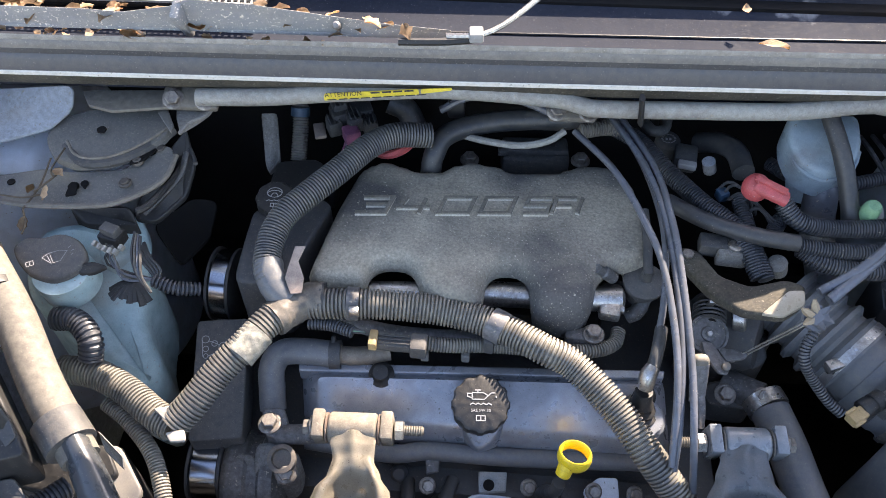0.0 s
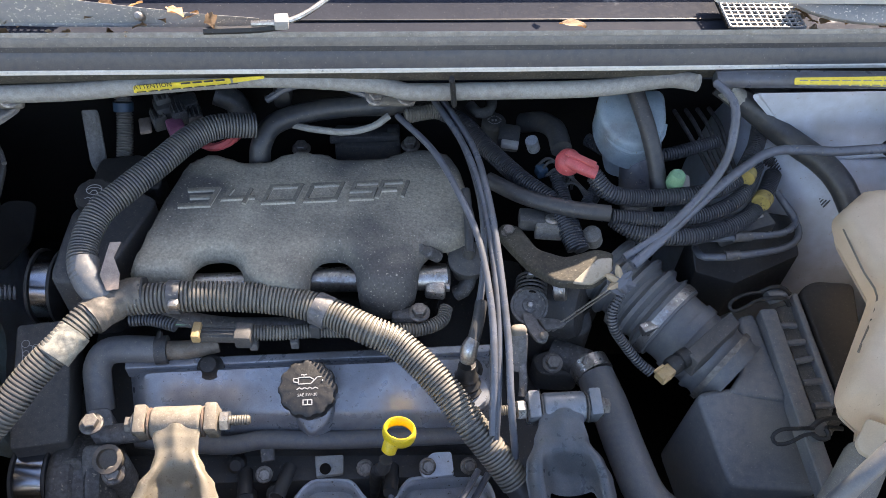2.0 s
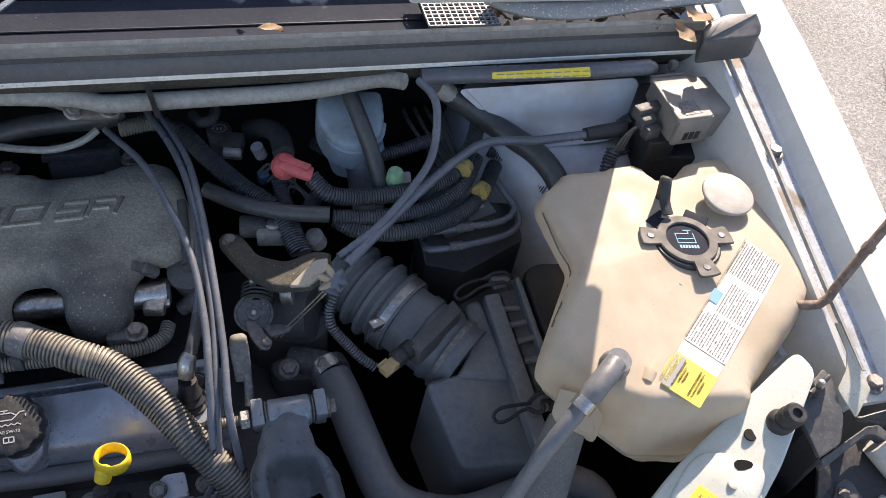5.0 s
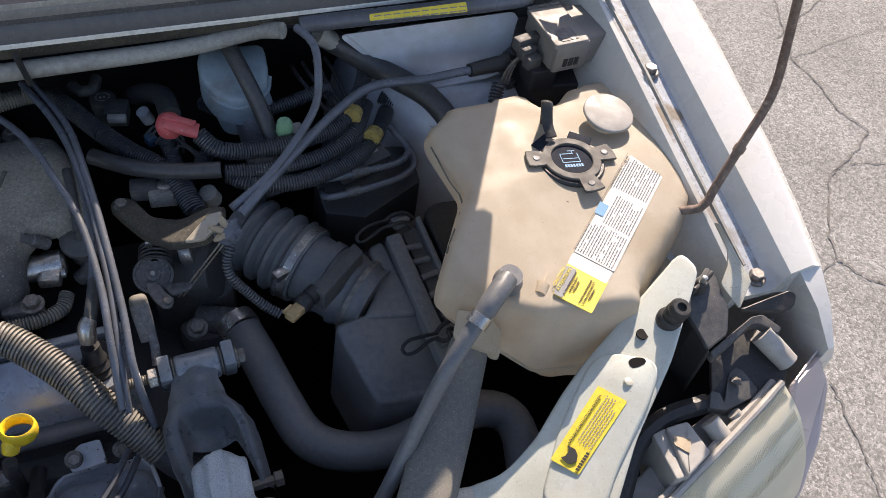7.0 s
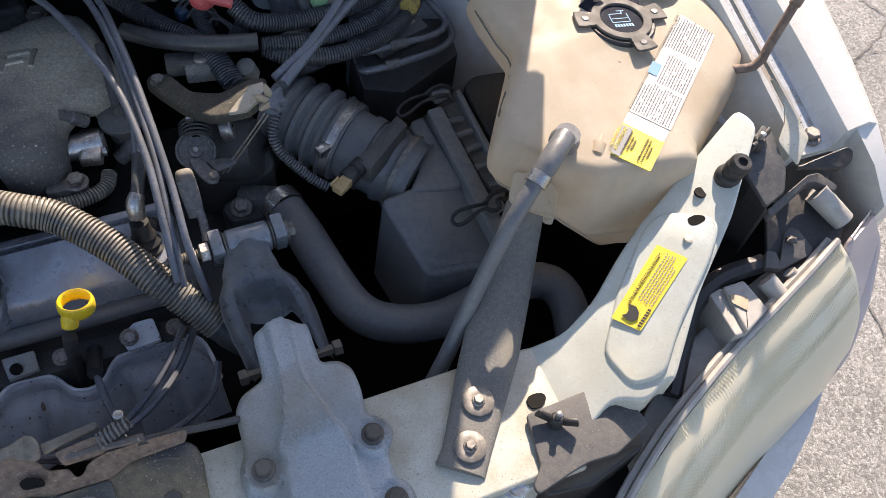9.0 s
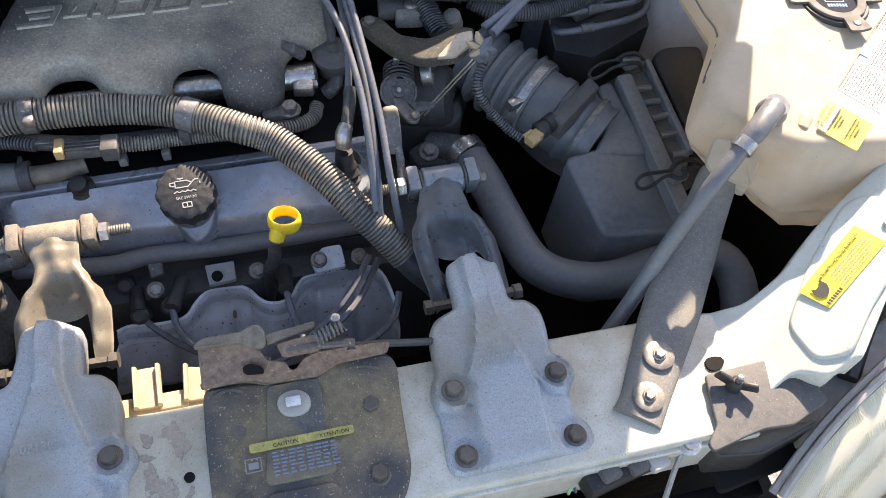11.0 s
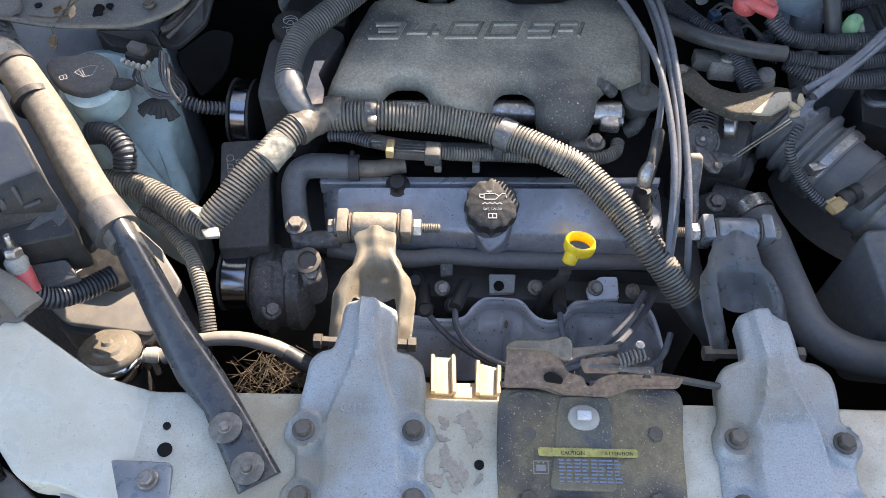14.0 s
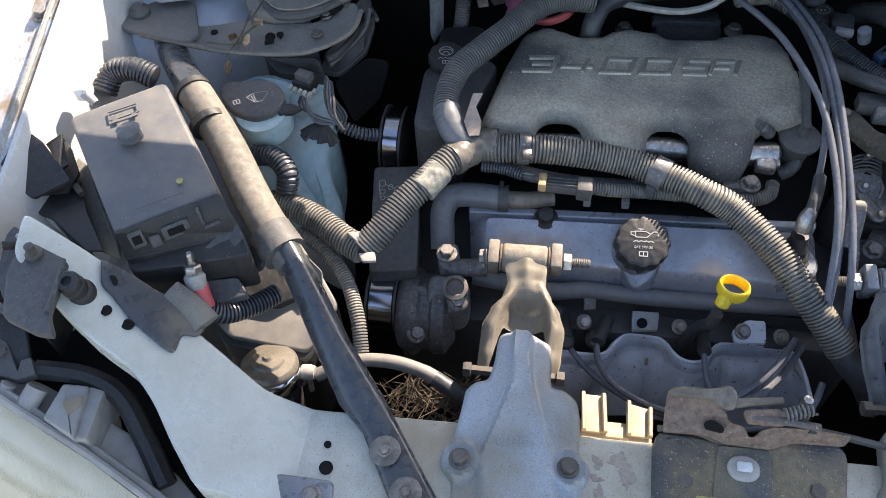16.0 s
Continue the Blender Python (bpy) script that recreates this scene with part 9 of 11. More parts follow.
end = thing("seal_end_foam", (0.8170, 0.7564, 1.2700), "crumbling black foam block at the end of the weatherstrip", "foam")
part("foam", slab([(0.7574, 0.7262, 1.2750), (0.7713, 0.7549, 1.2850), (0.8051, 0.7684, 1.2900), (0.8577, 0.7709, 1.2900), (0.8580, 0.7468, 1.2800), (0.8457, 0.7354, 1.2750), (0.7929, 0.7311, 1.2750)], 0.035, 0.008, 0.006), RUBBER, end)

# ---- bars from the crossmember to the suspension towers ----
def brace_bar(m, lab):
    """The base of a front brace; its foot, tube and bolts are added under it."""
    return thing("brace_bar", m((0.33, 0.125, 1.006)), lab, "brace", "front brace bars")


def crowned(rows, thick):
    """Bowed strip along rows of (left, right, crown height)."""
    rings = []
    for l, r, h in rows:
        l, r = Vector(l), Vector(r)
        top = [l.lerp(r, k / 10) + Vector((0, 0, h * (1 - (k / 5 - 1) ** 2) - (0.003 if k in (0, 10) else 0))) for k in range(11)]
        rings.append(top + [p - Vector((0, 0, thick)) for p in reversed(top)])
    return ring_stack(rings)


BR = brace_bar(Vector, "dusty black brace bar bolted flat to the crossmember")
part("foot", crowned([((0.2834, 0.1037, 1.0120), (0.3237, 0.0740, 1.0100), 0.002), ((0.2964, 0.1173, 1.0130), (0.3450, 0.1015, 1.0120), 0.003), ((0.3471, 0.1977, 1.0160), (0.4095, 0.1800, 1.0160), 0.005), ((0.3789, 0.2445, 1.0280), (0.4455, 0.2337, 1.0280), 0.009), ((0.4111, 0.2819, 1.0460), (0.4700, 0.2735, 1.0460), 0.012), ((0.4338, 0.3082, 1.0680), (0.4858, 0.3005, 1.0680), 0.014), ((0.4539, 0.3330, 1.0800), (0.4978, 0.3245, 1.0800), 0.014)], 0.012), PLATEDUST, BR, angle=70)
for p in ((0.346, 0.146, 1.0185), (0.320, 0.106, 1.0150)):
    shared("washer", WASHER_BIG, BR, at(p))
    shared("bolt", BOLT_SMALL, BR, at(Vector(p) + Vector((0, 0, 0.002)), 20))
BL = brace_bar(mir, "dusty black brace bar with a strap, bolted to the crossmember")
part("foot", crowned([((-0.5437, 0.3473, 1.0720), (-0.5121, 0.3564, 1.0750), 0.015), ((-0.5254, 0.3224, 1.0630), (-0.4870, 0.3264, 1.0630), 0.016), ((-0.4754, 0.2455, 1.0390), (-0.4368, 0.2568, 1.0390), 0.014), ((-0.4417, 0.1956, 1.0220), (-0.3911, 0.2022, 1.0220), 0.010), ((-0.4102, 0.1667, 1.0150), (-0.3611, 0.1605, 1.0140), 0.004), ((-0.3604, 0.0827, 1.0090), (-0.3220, 0.1060, 1.0090), 0.002)], 0.012), BRACEB, BL, angle=70)
part("tube", tube([(-0.5182, 0.3382, 1.0580), (-0.5758, 0.4049, 1.0780), (-0.6341, 0.4854, 1.0950), (-0.6917, 0.5537, 1.1120)], lambda d: 0.0225 if d > 0.02 else 0.02, 20), TANDUST, BL, "tan dusty tube")
part("tube_end", tube([(-0.6900, 0.5517, 1.1116), (-0.7420, 0.6225, 1.1050), (-0.7850, 0.6906, 1.0900)], 0.0205, 20), BRACEB, BL, "black upper tube")
for a, b in (((-0.6631, 0.5122, 1.1050), (-0.6569, 0.5048, 1.1030)), ((-0.6964, 0.5575, 1.1130), (-0.6907, 0.5507, 1.1120))):
    part("band", sweep(bmesh.new(), curve_through([a, b], 0.004), 0.0245, 20), BLACK, BL)
part("strap", sweep(bmesh.new(), curve_through([(-0.5532, 0.3733, 1.0700), (-0.5297, 0.3488, 1.0640)], 0.004), 0.0265, 20), DUSTY, BL, "black plastic strap")
part("strap_hook", slab([(-0.5790, 0.3591, 1.0600), (-0.5567, 0.3662, 1.0700), (-0.5474, 0.3537, 1.0660), (-0.5608, 0.3395, 1.0500), (-0.5705, 0.3405, 1.0450)], 0.012, 0.006, 0.003), DUSTY, BL)
for p in ((-0.3809, 0.1439, 1.0200), (-0.3534, 0.1054, 1.0140)):
    shared("washer", WASHER_BIG, BL, at(p))
    shared("bolt", BOLT_SMALL, BL, at(Vector(p) + Vector((0, 0, 0.0015)), 20))

# ---- rubber stops, brackets and headlights on both sides ----
def bump_stop(m, p):
    b = thing("bump_stop", m(p), "black rubber bonnet bump stop on the crossmember arm", "bump stop", "bonnet bump stops")
    M = Matrix.Translation(m(p)) @ Matrix.Rotation(radians(12), 4, "X")
    part("stop", turned([(0.014, -0.006), (0.0150, 0.0), (0.0135, 0.005), (0.0110, 0.007), (0.0110, 0.010), (0.0125, 0.012), (0.0125, 0.019), (0.0110, 0.021), (0.0122, 0.023), (0.0122, 0.029), (0.0100, 0.032), (0.0055, 0.032), (0.005, 0.028), (0, 0.027)], M, 24), BLACK, b)


bump_stop(Vector, (0.6783, 0.2557, 1.1292))
bump_stop(Vector, (-0.7073, 0.2370, 1.1237))


def wing_nut(parent, M):
    nut = part("wing_nut", merge(turned([(0.008, 0), (0.007, 0.012), (0.005, 0.014)], M, 14), block(0.018, 0.005, 0.012, M @ at((0.013, 0, 0.010), 0, 0, -20), 0.002), block(0.018, 0.005, 0.012, M @ at((-0.013, 0, 0.010), 0, 0, 20), 0.002)), BLACK, parent, "black wing nut")
    part("stud", turned([(0.0035, 0.010), (0.0035, 0.022), (0.002, 0.023)], M, 10), STEEL, nut)


def headlight(m):
    """Housing, reflector bowl, clear ribbed lens, mounting frame and corner lamp; right-hand points, mirrored by m."""
    h = thing("headlight", m((0.70, 0.05, 0.80)), "hazy yellowed headlight with a grey housing", "headlight", "headlights")
    up = [Vector(q) for q in ((0.8181, 0.1718, 1.0550), (0.7689, 0.1508, 1.0450), (0.7119, 0.1287, 1.0300), (0.6408, 0.1019, 1.0100), (0.5487, 0.0592, 0.9900), (0.4929, 0.0255, 0.9650), (0.4506, -0.0060, 0.9450))]
    rows = []
    for f, dz, dy in ((0.0, 0.0, 0.0), (0.15, -0.010, -0.022), (0.45, -0.045, -0.055), (0.75, -0.10, -0.080), (1.0, -0.17, -0.095)):
        rows.append([m(p + Vector((0.030 * f, dy, dz))) for p in up])
    bm = bmesh.new()
    vs = [[bm.verts.new(p) for p in r] for r in rows]
    for a, b in zip(vs, vs[1:]):
        for k in range(len(up) - 1):
            bm.faces.new((a[k], a[k + 1], b[k + 1], b[k]))
    bm.normal_update()
    if sum(f.normal.z for f in bm.faces) < 0:
        bmesh.ops.reverse_faces(bm, faces=bm.faces[:])
    bmesh.ops.subdivide_edges(bm, edges=bm.edges[:], cuts=2, smooth=0.7, use_grid_fill=True)
    bmesh.ops.solidify(bm, geom=bm.faces[:], thickness=0.003)
    lens = part("lens", bm, LENS, h, "clouded clear lens")
    for k in range(140):
        f = 0.1 + k / 140 * 5.8
        a, b = int(f), f - int(f)
        part("lens_rib", tube([r[a].lerp(r[a + 1], b) + Vector((0, -0.001, 0.0015)) for r in rows[:3]], 0.0005, 4, 0.03), LENS, lens)
    bm = bmesh.new()
    vs = []
    for f, dz, dy in ((0.0, -0.012, -0.002), (0.3, -0.045, -0.015), (0.6, -0.10, -0.03), (1.0, -0.18, -0.06)):
        vs.append([bm.verts.new(m(p + Vector((0.02 * f, dy, dz)))) for p in up])
    for a, b in zip(vs, vs[1:]):
        for k in range(len(up) - 1):
            bm.faces.new((a[k], a[k + 1], b[k + 1], b[k]))
    bmesh.ops.solidify(bm, geom=bm.faces[:], thickness=0.002)
    part("reflector", bm, REFLECT, h, "ribbed reflector behind the lens")
    part("rim", tube([m(p + Vector((-0.002, 0.004, 0.001))) for p in up], 0.0045, 8, 0.01), LAMPBODY, h)
    part("rim", tube([m(p + Vector((-0.006, 0.011, -0.006))) for p in up], 0.0045, 8, 0.01), LAMPBODY, h)
    inner = [m(Vector(q)) for q in ((0.6582, 0.1773, 1.0100), (0.6896, 0.1860, 1.0150), (0.7037, 0.1688, 1.0120), (0.7036, 0.1396, 0.9950), (0.6694, 0.1300, 0.9850), (0.6362, 0.1305, 0.9700))]
    part("housing", slab(inner, 0.08, 0.006, 0.004), LAMPBODY, h)
    part("housing", slab([m(Vector(q)) for q in ((0.7263, 0.1769, 1.0100), (0.7643, 0.1842, 1.0200), (0.7868, 0.1686, 1.0200), (0.7331, 0.1502, 1.0000))], 0.05, 0.004, 0.003), LAMPBODY, h)
    part("housing", slab([m(Vector(q)) for q in ((0.8000, 0.1790, 1.0330), (0.7500, 0.1585, 1.0220), (0.7000, 0.1380, 1.0080), (0.6300, 0.1120, 0.9900), (0.5600, 0.0800, 0.9720), (0.5000, 0.0450, 0.9500), (0.5050, 0.0700, 0.9500), (0.5600, 0.1120, 0.9700), (0.6200, 0.1450, 0.9850), (0.6700, 0.1650, 0.9970), (0.7300, 0.1830, 1.0100), (0.7800, 0.1920, 1.0230))], 0.05, 0.006, 0.004), LAMPBODY, h, "tan-grey lamp housing shell")
    box = part("bulb_box", slab([m(Vector(q)) for q in ((0.6612, 0.1752, 1.0340), (0.6913, 0.1749, 1.0340), (0.6962, 0.1326, 1.0340), (0.6545, 0.1151, 1.0340))], 0.06, 0.004, 0.003), LAMPBODY, h, "square bulb housing with a sticker")
    sheet("sticker", [m(Vector(q)) for q in ((0.6625, 0.1629, 1.0352), (0.6811, 0.1523, 1.0352), (0.6694, 0.1381, 1.0352), (0.6582, 0.1527, 1.0352))], SHROUD, box, 0.0006)
    part("bulb_box_side", slab([m(Vector(q)) for q in ((0.6449, 0.1741, 1.0280), (0.6640, 0.1771, 1.0280), (0.6577, 0.1171, 1.0280), (0.6429, 0.1174, 1.0280))], 0.05, 0.003, 0.002), LAMPBODY, h)
    for a, b, r in (((0.7160, 0.1668, 1.0340), (0.7257, 0.1439, 1.0240), 0.012), ((0.7488, 0.1662, 1.0360), (0.7576, 0.1536, 1.0280), 0.008)):
        part("bulb_socket", tube([m(Vector(a)), m(Vector(b))], r, 14), LAMPBODY, h)
    # corner lamp
    c = [Vector(q) for q in ((0.8232, 0.1704, 1.0620), (0.8878, 0.1981, 1.0600), (0.8992, 0.1677, 1.0300), (0.8782, 0.1213, 0.9800), (0.8508, 0.0843, 0.9300), (0.8282, 0.0700, 0.9100), (0.8198, 0.1140, 0.9700))]
    corner = part("corner_lamp", slab([m(p) for p in c], 0.09, 0.01, 0.006), INDICATOR, h, "clear ribbed corner lamp")
    for k in range(7):
        f = k / 7
        a, b = c[0].lerp(c[6], f) + Vector((0.004, 0, 0.002)), c[1].lerp(c[4], f) + Vector((-0.004, 0, 0.002))
        part("lens_rib", tube([m(a), m(b)], 0.0014, 5), INDICATOR, corner)
    # mounting frame
    br = thing("headlight_bracket", m((0.76, 0.25, 1.05)), "black plastic headlight carrier with a wing nut", "bracket", "headlight brackets")
    plate = [m(Vector(q)) for q in ((0.7119, 0.2873, 1.1240), (0.7273, 0.2970, 1.1280), (0.7464, 0.2988, 1.1310), (0.7601, 0.3076, 1.1350), (0.7661, 0.2952, 1.1320), (0.7636, 0.2538, 1.1180), (0.7506, 0.2303, 1.1080), (0.7211, 0.2214, 1.1010), (0.7147, 0.2651, 1.1170))]
    part("plate", slab(plate, 0.005, 0.004, 0.0015), DUSTY, br)
    wing_nut(br, Matrix.Translation(m(Vector((0.7372, 0.2847, 1.1270)))) @ Matrix.Rotation(radians(25), 4, "Z"))
    part("wall", slab([m(Vector(q)) for q in ((0.7154, 0.2654, 1.1120), (0.7217, 0.2210, 1.0990), (0.7248, 0.2185, 1.0920), (0.7153, 0.2601, 1.1080))], 0.085, 0.002, 0.001), BLACK, br)
    part("ledge", slab([m(Vector(q)) for q in ((0.7305, 0.2244, 1.0880), (0.8038, 0.2488, 1.0960), (0.8198, 0.2477, 1.0960), (0.8363, 0.2269, 1.0900), (0.8286, 0.2221, 1.0880), (0.8115, 0.2393, 1.0920), (0.8001, 0.2409, 1.0920), (0.7335, 0.2166, 1.0840))], 0.012, 0.003, 0.0015), DUSTY, br)
    part("floor", slab([m(Vector(q)) for q in ((0.7471, 0.2291, 1.0620), (0.8220, 0.2511, 1.0720), (0.8463, 0.1971, 1.0560), (0.8207, 0.1716, 1.0440), (0.7916, 0.1749, 1.0400), (0.7275, 0.1785, 1.0340))], 0.006, 0.004, 0.002), BLACK, br)
    part("rear_wall", slab([m(Vector(q)) for q in ((0.7809, 0.2535, 1.1120), (0.8019, 0.2547, 1.1160), (0.8509, 0.2554, 1.1240), (0.8568, 0.2484, 1.1220), (0.8513, 0.2390, 1.1160), (0.8347, 0.2365, 1.1120), (0.8036, 0.2478, 1.1110))], 0.006, 0.004, 0.002), BLACK, br)
    part("post", tube([m(Vector((0.8152, 0.2331, 1.0780))), m(Vector((0.8393, 0.1962, 1.0580)))], lambda d: 0.0145 - 0.02 * d, 18), LAMPBODY, br)
    part("notched_flange", slab([m(Vector(q)) for q in ((0.7219, 0.1790, 1.0400), (0.7305, 0.1948, 1.0480), (0.7410, 0.1907, 1.0470), (0.7421, 0.1793, 1.0420), (0.7620, 0.2071, 1.0540), (0.7733, 0.2105, 1.0560), (0.7816, 0.2045, 1.0540), (0.7904, 0.1802, 1.0450), (0.7830, 0.1747, 1.0420), (0.7408, 0.1713, 1.0380))], 0.010, 0.002, 0.001), DUSTY, br)
    part("star_screw", turned([(0.007, 0), (0.0075, 0.003), (0.0035, 0.0045)], Matrix.Translation(m(Vector((0.7636, 0.1950, 1.0520)))), 12, 6, 0.002), DARKBOLT, br)
    part("inner_flange", slab([m(Vector(q)) for q in ((0.7904, 0.3514, 1.1580), (0.7953, 0.3464, 1.1580), (0.8010, 0.2726, 1.1350), (0.7746, 0.2493, 1.1220), (0.7699, 0.2661, 1.1260), (0.7649, 0.2816, 1.1320), (0.7822, 0.2982, 1.1400), (0.7925, 0.3172, 1.1460))], 0.002, 0.003, 0.0008), DIRTY_WHITE, br, "white painted sheet flange")
    part("lower_arm", sweep(bmesh.new(), curve_through([m(Vector(q)) for q in ((0.7298, 0.1891, 1.0300), (0.6761, 0.1899, 1.0250), (0.6319, 0.1755, 1.0150), (0.5977, 0.1385, 0.9950), (0.5624, 0.0949, 0.9800))], 0.008), 0.012, 8, 0.9), BLACK, br)
    # near-black sheet added to stand for the shade under the lamp
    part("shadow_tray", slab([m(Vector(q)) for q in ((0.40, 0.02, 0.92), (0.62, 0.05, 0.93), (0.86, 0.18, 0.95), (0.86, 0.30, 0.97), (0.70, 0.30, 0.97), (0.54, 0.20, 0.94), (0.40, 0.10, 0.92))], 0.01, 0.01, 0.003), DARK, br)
    return h


headlight(Vector)
headlight(mir)

# ---- bumper edge in front of the crossmember ----
whole("bumper_fascia", ring_stack([[Vector((-0.025 + w * math.sin(a), 0.22 - 0.40 * math.cos(a) * k + 0.02, z)) for a in np.linspace(-1.35, 1.35, 25)] + [Vector((-0.025 + (w - 0.02) * math.sin(a), 0.22 - (0.40 * math.cos(a) - 0.03) * k + 0.02, z)) for a in np.linspace(1.35, -1.35, 25)] for w, z, k in ((0.93, 0.45, 1.0), (0.96, 0.62, 1.05), (0.955, 0.80, 1.03), (0.95, 0.86, 1.0))]), WHITE, "white painted front bumper skin", "bumper", kind="structure")

# latch-side plate and wing nut on the right arm
rp = thing("lamp_bracket", (0.44, 0.09, 1.005), "dusty black lamp bracket with a wing nut on the crossmember", "bracket")
part("plate", slab([(0.3882, 0.1179, 1.0140), (0.3998, 0.1189, 1.0140), (0.4621, 0.1200, 1.0180), (0.4854, 0.0992, 1.0170), (0.5011, 0.0829, 1.0150), (0.5050, 0.0665, 1.0130), (0.4592, 0.0500, 1.0110), (0.4266, 0.0522, 1.0110), (0.4091, 0.0495, 1.0110), (0.3661, 0.0411, 1.0090), (0.3640, 0.0500, 1.0090), (0.3793, 0.0652, 1.0110)], 0.004, 0.004, 0.0015), DUSTY, rp)
part("drop", slab([(0.3757, 0.0561, 0.9980), (0.4944, 0.0650, 1.0080), (0.4993, 0.0523, 0.9900), (0.4365, 0.0385, 0.9700), (0.3870, 0.0454, 0.9700)], 0.05, 0.005, 0.003), BLACK, rp)
wing_nut(rp, at((0.412, 0.100, 1.014), -35))
lp = thing("lamp_bracket", (-0.4932, 0.0999, 1.0050), "black plastic cover plate on the crossmember", "bracket")
part("plate", slab([(-0.5351, 0.0853, 1.0120), (-0.5163, 0.1045, 1.0140), (-0.5002, 0.1112, 1.0140), (-0.4291, 0.1107, 1.0120), (-0.4246, 0.0729, 1.0060), (-0.5235, 0.0611, 1.0060)], 0.008, 0.006, 0.003), MOUNTD, lp)
shared("bolt", BOLT, lp, at((-0.4483, 0.0920, 1.0120)))
cl = thing("cable_eyelet", (0.368, 0.071, 0.99), "thin latch cable with a steel eyelet", "cable")
part("eyelet", turned([(0.013, 0), (0.014, 0.004), (0.009, 0.006), (0.008, 0.010)], at((0.3521, 0.0609, 0.9920), 0, 20), 18), STEEL, cl)
part("cable", tube([(0.3474, 0.0575, 0.9900), (0.3386, 0.0417, 0.9650), (0.3269, 0.0200, 0.9400)], 0.003, 6), PALEHOSE, cl)
pl = thing("lamp_plug", (0.2922, 0.0558, 0.9600), "black multi-pin lamp plug with coloured leads", "connector")
part("body", block(0.10, 0.024, 0.03, at((0.2898, 0.0548, 0.9680), 12), 0.005), BLACK, pl)
for k, p in enumerate(((0.3176, 0.0495, 0.9840), (0.2966, 0.0510, 0.9840), (0.2658, 0.0498, 0.9840))):
    part("cap", block(0.022, 0.018, 0.012, at(p, 12), 0.004), LAMPBODY if k == 0 else DUSTY, pl)
for k in range(4):
    part("lead", tube([(0.2523, 0.0541, 0.9700), Vector((0.2387, 0.0581, 0.9600)) + Vector((0, 0.004 * k, 0)), Vector((0.2317, 0.0487, 0.9400)) + Vector((0.008 * k, 0, 0))], 0.0018, 6), (GREEN, BLUE, TAPE, WIREB)[k], pl)
lug = thing("uv_label", (0.60, 0.19, 1.10), "yellow leak detection label with black print on the crossmember arm", "label")
uv = [(0.5816, 0.2221, 1.0870), (0.5984, 0.1916, 1.0954), (0.5254, 0.1458, 1.0589), (0.5084, 0.1739, 1.0504)]
lug = sheet("label", uv, LABEL_Y, lug, 0.0006)
um = frame_of((0.5249, 0.1454, 1.0599), (0.5979, 0.1912, 1.0963), (0.5080, 0.1735, 1.0514))
UL, UW = (Vector(uv[1]) - Vector(uv[2])).length, (Vector(uv[3]) - Vector(uv[2])).length
words("UV LEAK DETECTION SYSTEM", UL * 0.050, um @ at((UL * 0.57, UW * 0.80, 0.0012)), INK, lug, "lettering", 0.0002)
dashes = []
for r in range(6):
    x = 0.30 + 0.02 * (r % 2)
    while x < (0.93 if r > 1 else 0.80):
        w = rb.uniform(0.02, 0.055)
        dashes.append((UL * x, UW * (0.12 + 0.095 * r), UL * w, UW * 0.034))
        x += w + 0.012
bars(um, dashes, INK_GREY, lug, "small_print", 0.0006)
bars(um, [(UL * (0.03 + 0.035 * i), UW * 0.07, UL * 0.026, UW * 0.11) for i in range(7)], INK, lug, "word_mark", 0.0006)
sheet("logo", [um @ Vector((UL * x, UW * y, 0.0008)) for x, y in ((0.05, 0.38), (0.11, 0.27), (0.18, 0.36), (0.22, 0.52), (0.21, 0.78), (0.165, 0.66), (0.095, 0.66), (0.055, 0.76), (0.035, 0.52))], INK, lug, 0.0003, "dark animal-head shape", 0)
for p in ((0.6096, 0.2105, 1.0998),):
    shared("bolt", finish("rivet", turned([(0.006, 0), (0.005, 0.002), (0.002, 0.003)], Matrix(), 14), DIRTY_WHITE), lug, at(p))

# ---- left side of the bay ----
fb = thing("fuse_box", (-0.71, 0.40, 1.05), "dusty grey-black fuse box lid with moulded symbol and knob", "fuse box")
lid = [(-0.8077, 0.4606, 1.1500), (-0.7116, 0.5325, 1.1500), (-0.5953, 0.3717, 1.1400), (-0.6938, 0.3062, 1.1380)]
part("lid", slab(lid, 0.030, 0.010, 0.005, 0.002), LIDDUST, fb)
FL, FR, DL, DR2 = [Vector(q) for q in ((-0.6938, 0.3062, 1.1380), (-0.5953, 0.3717, 1.1400), (-0.6867, 0.2945, 1.1060), (-0.5699, 0.3451, 1.1040))]
part("front_wall", slab([FL, FR, DR2, DL], 0.012, 0.004, 0.002), BLACK, fb)
skin = (FR - FL).cross(DL - FL).normalized()
skin *= 1 if skin.z > 0 else -1
for u, v, w, h in ((0.16, 0.42, 0.016, 0.020), (0.30, 0.62, 0.012, 0.014), (0.50, 0.48, 0.030, 0.016), (0.74, 0.40, 0.004, 0.026), (0.80, 0.62, 0.018, 0.004)):
    c = FL.lerp(FR, u).lerp(DL.lerp(DR2, u), v) + skin * 0.002
    side = (FR - FL).normalized()
    tilt = Matrix((side, skin.cross(side), skin)).transposed().to_4x4()
    catch = part("catch", block(w, h, 0.006, Matrix.Translation(c) @ tilt, 0.0015), DUSTY, fb)
    if w > 0.012 and h > 0.012:
        part("catch_slot", block(w * 0.6, h * 0.5, 0.0015, Matrix.Translation(c + skin * 0.0034) @ tilt, 0.0004), DARK, catch)
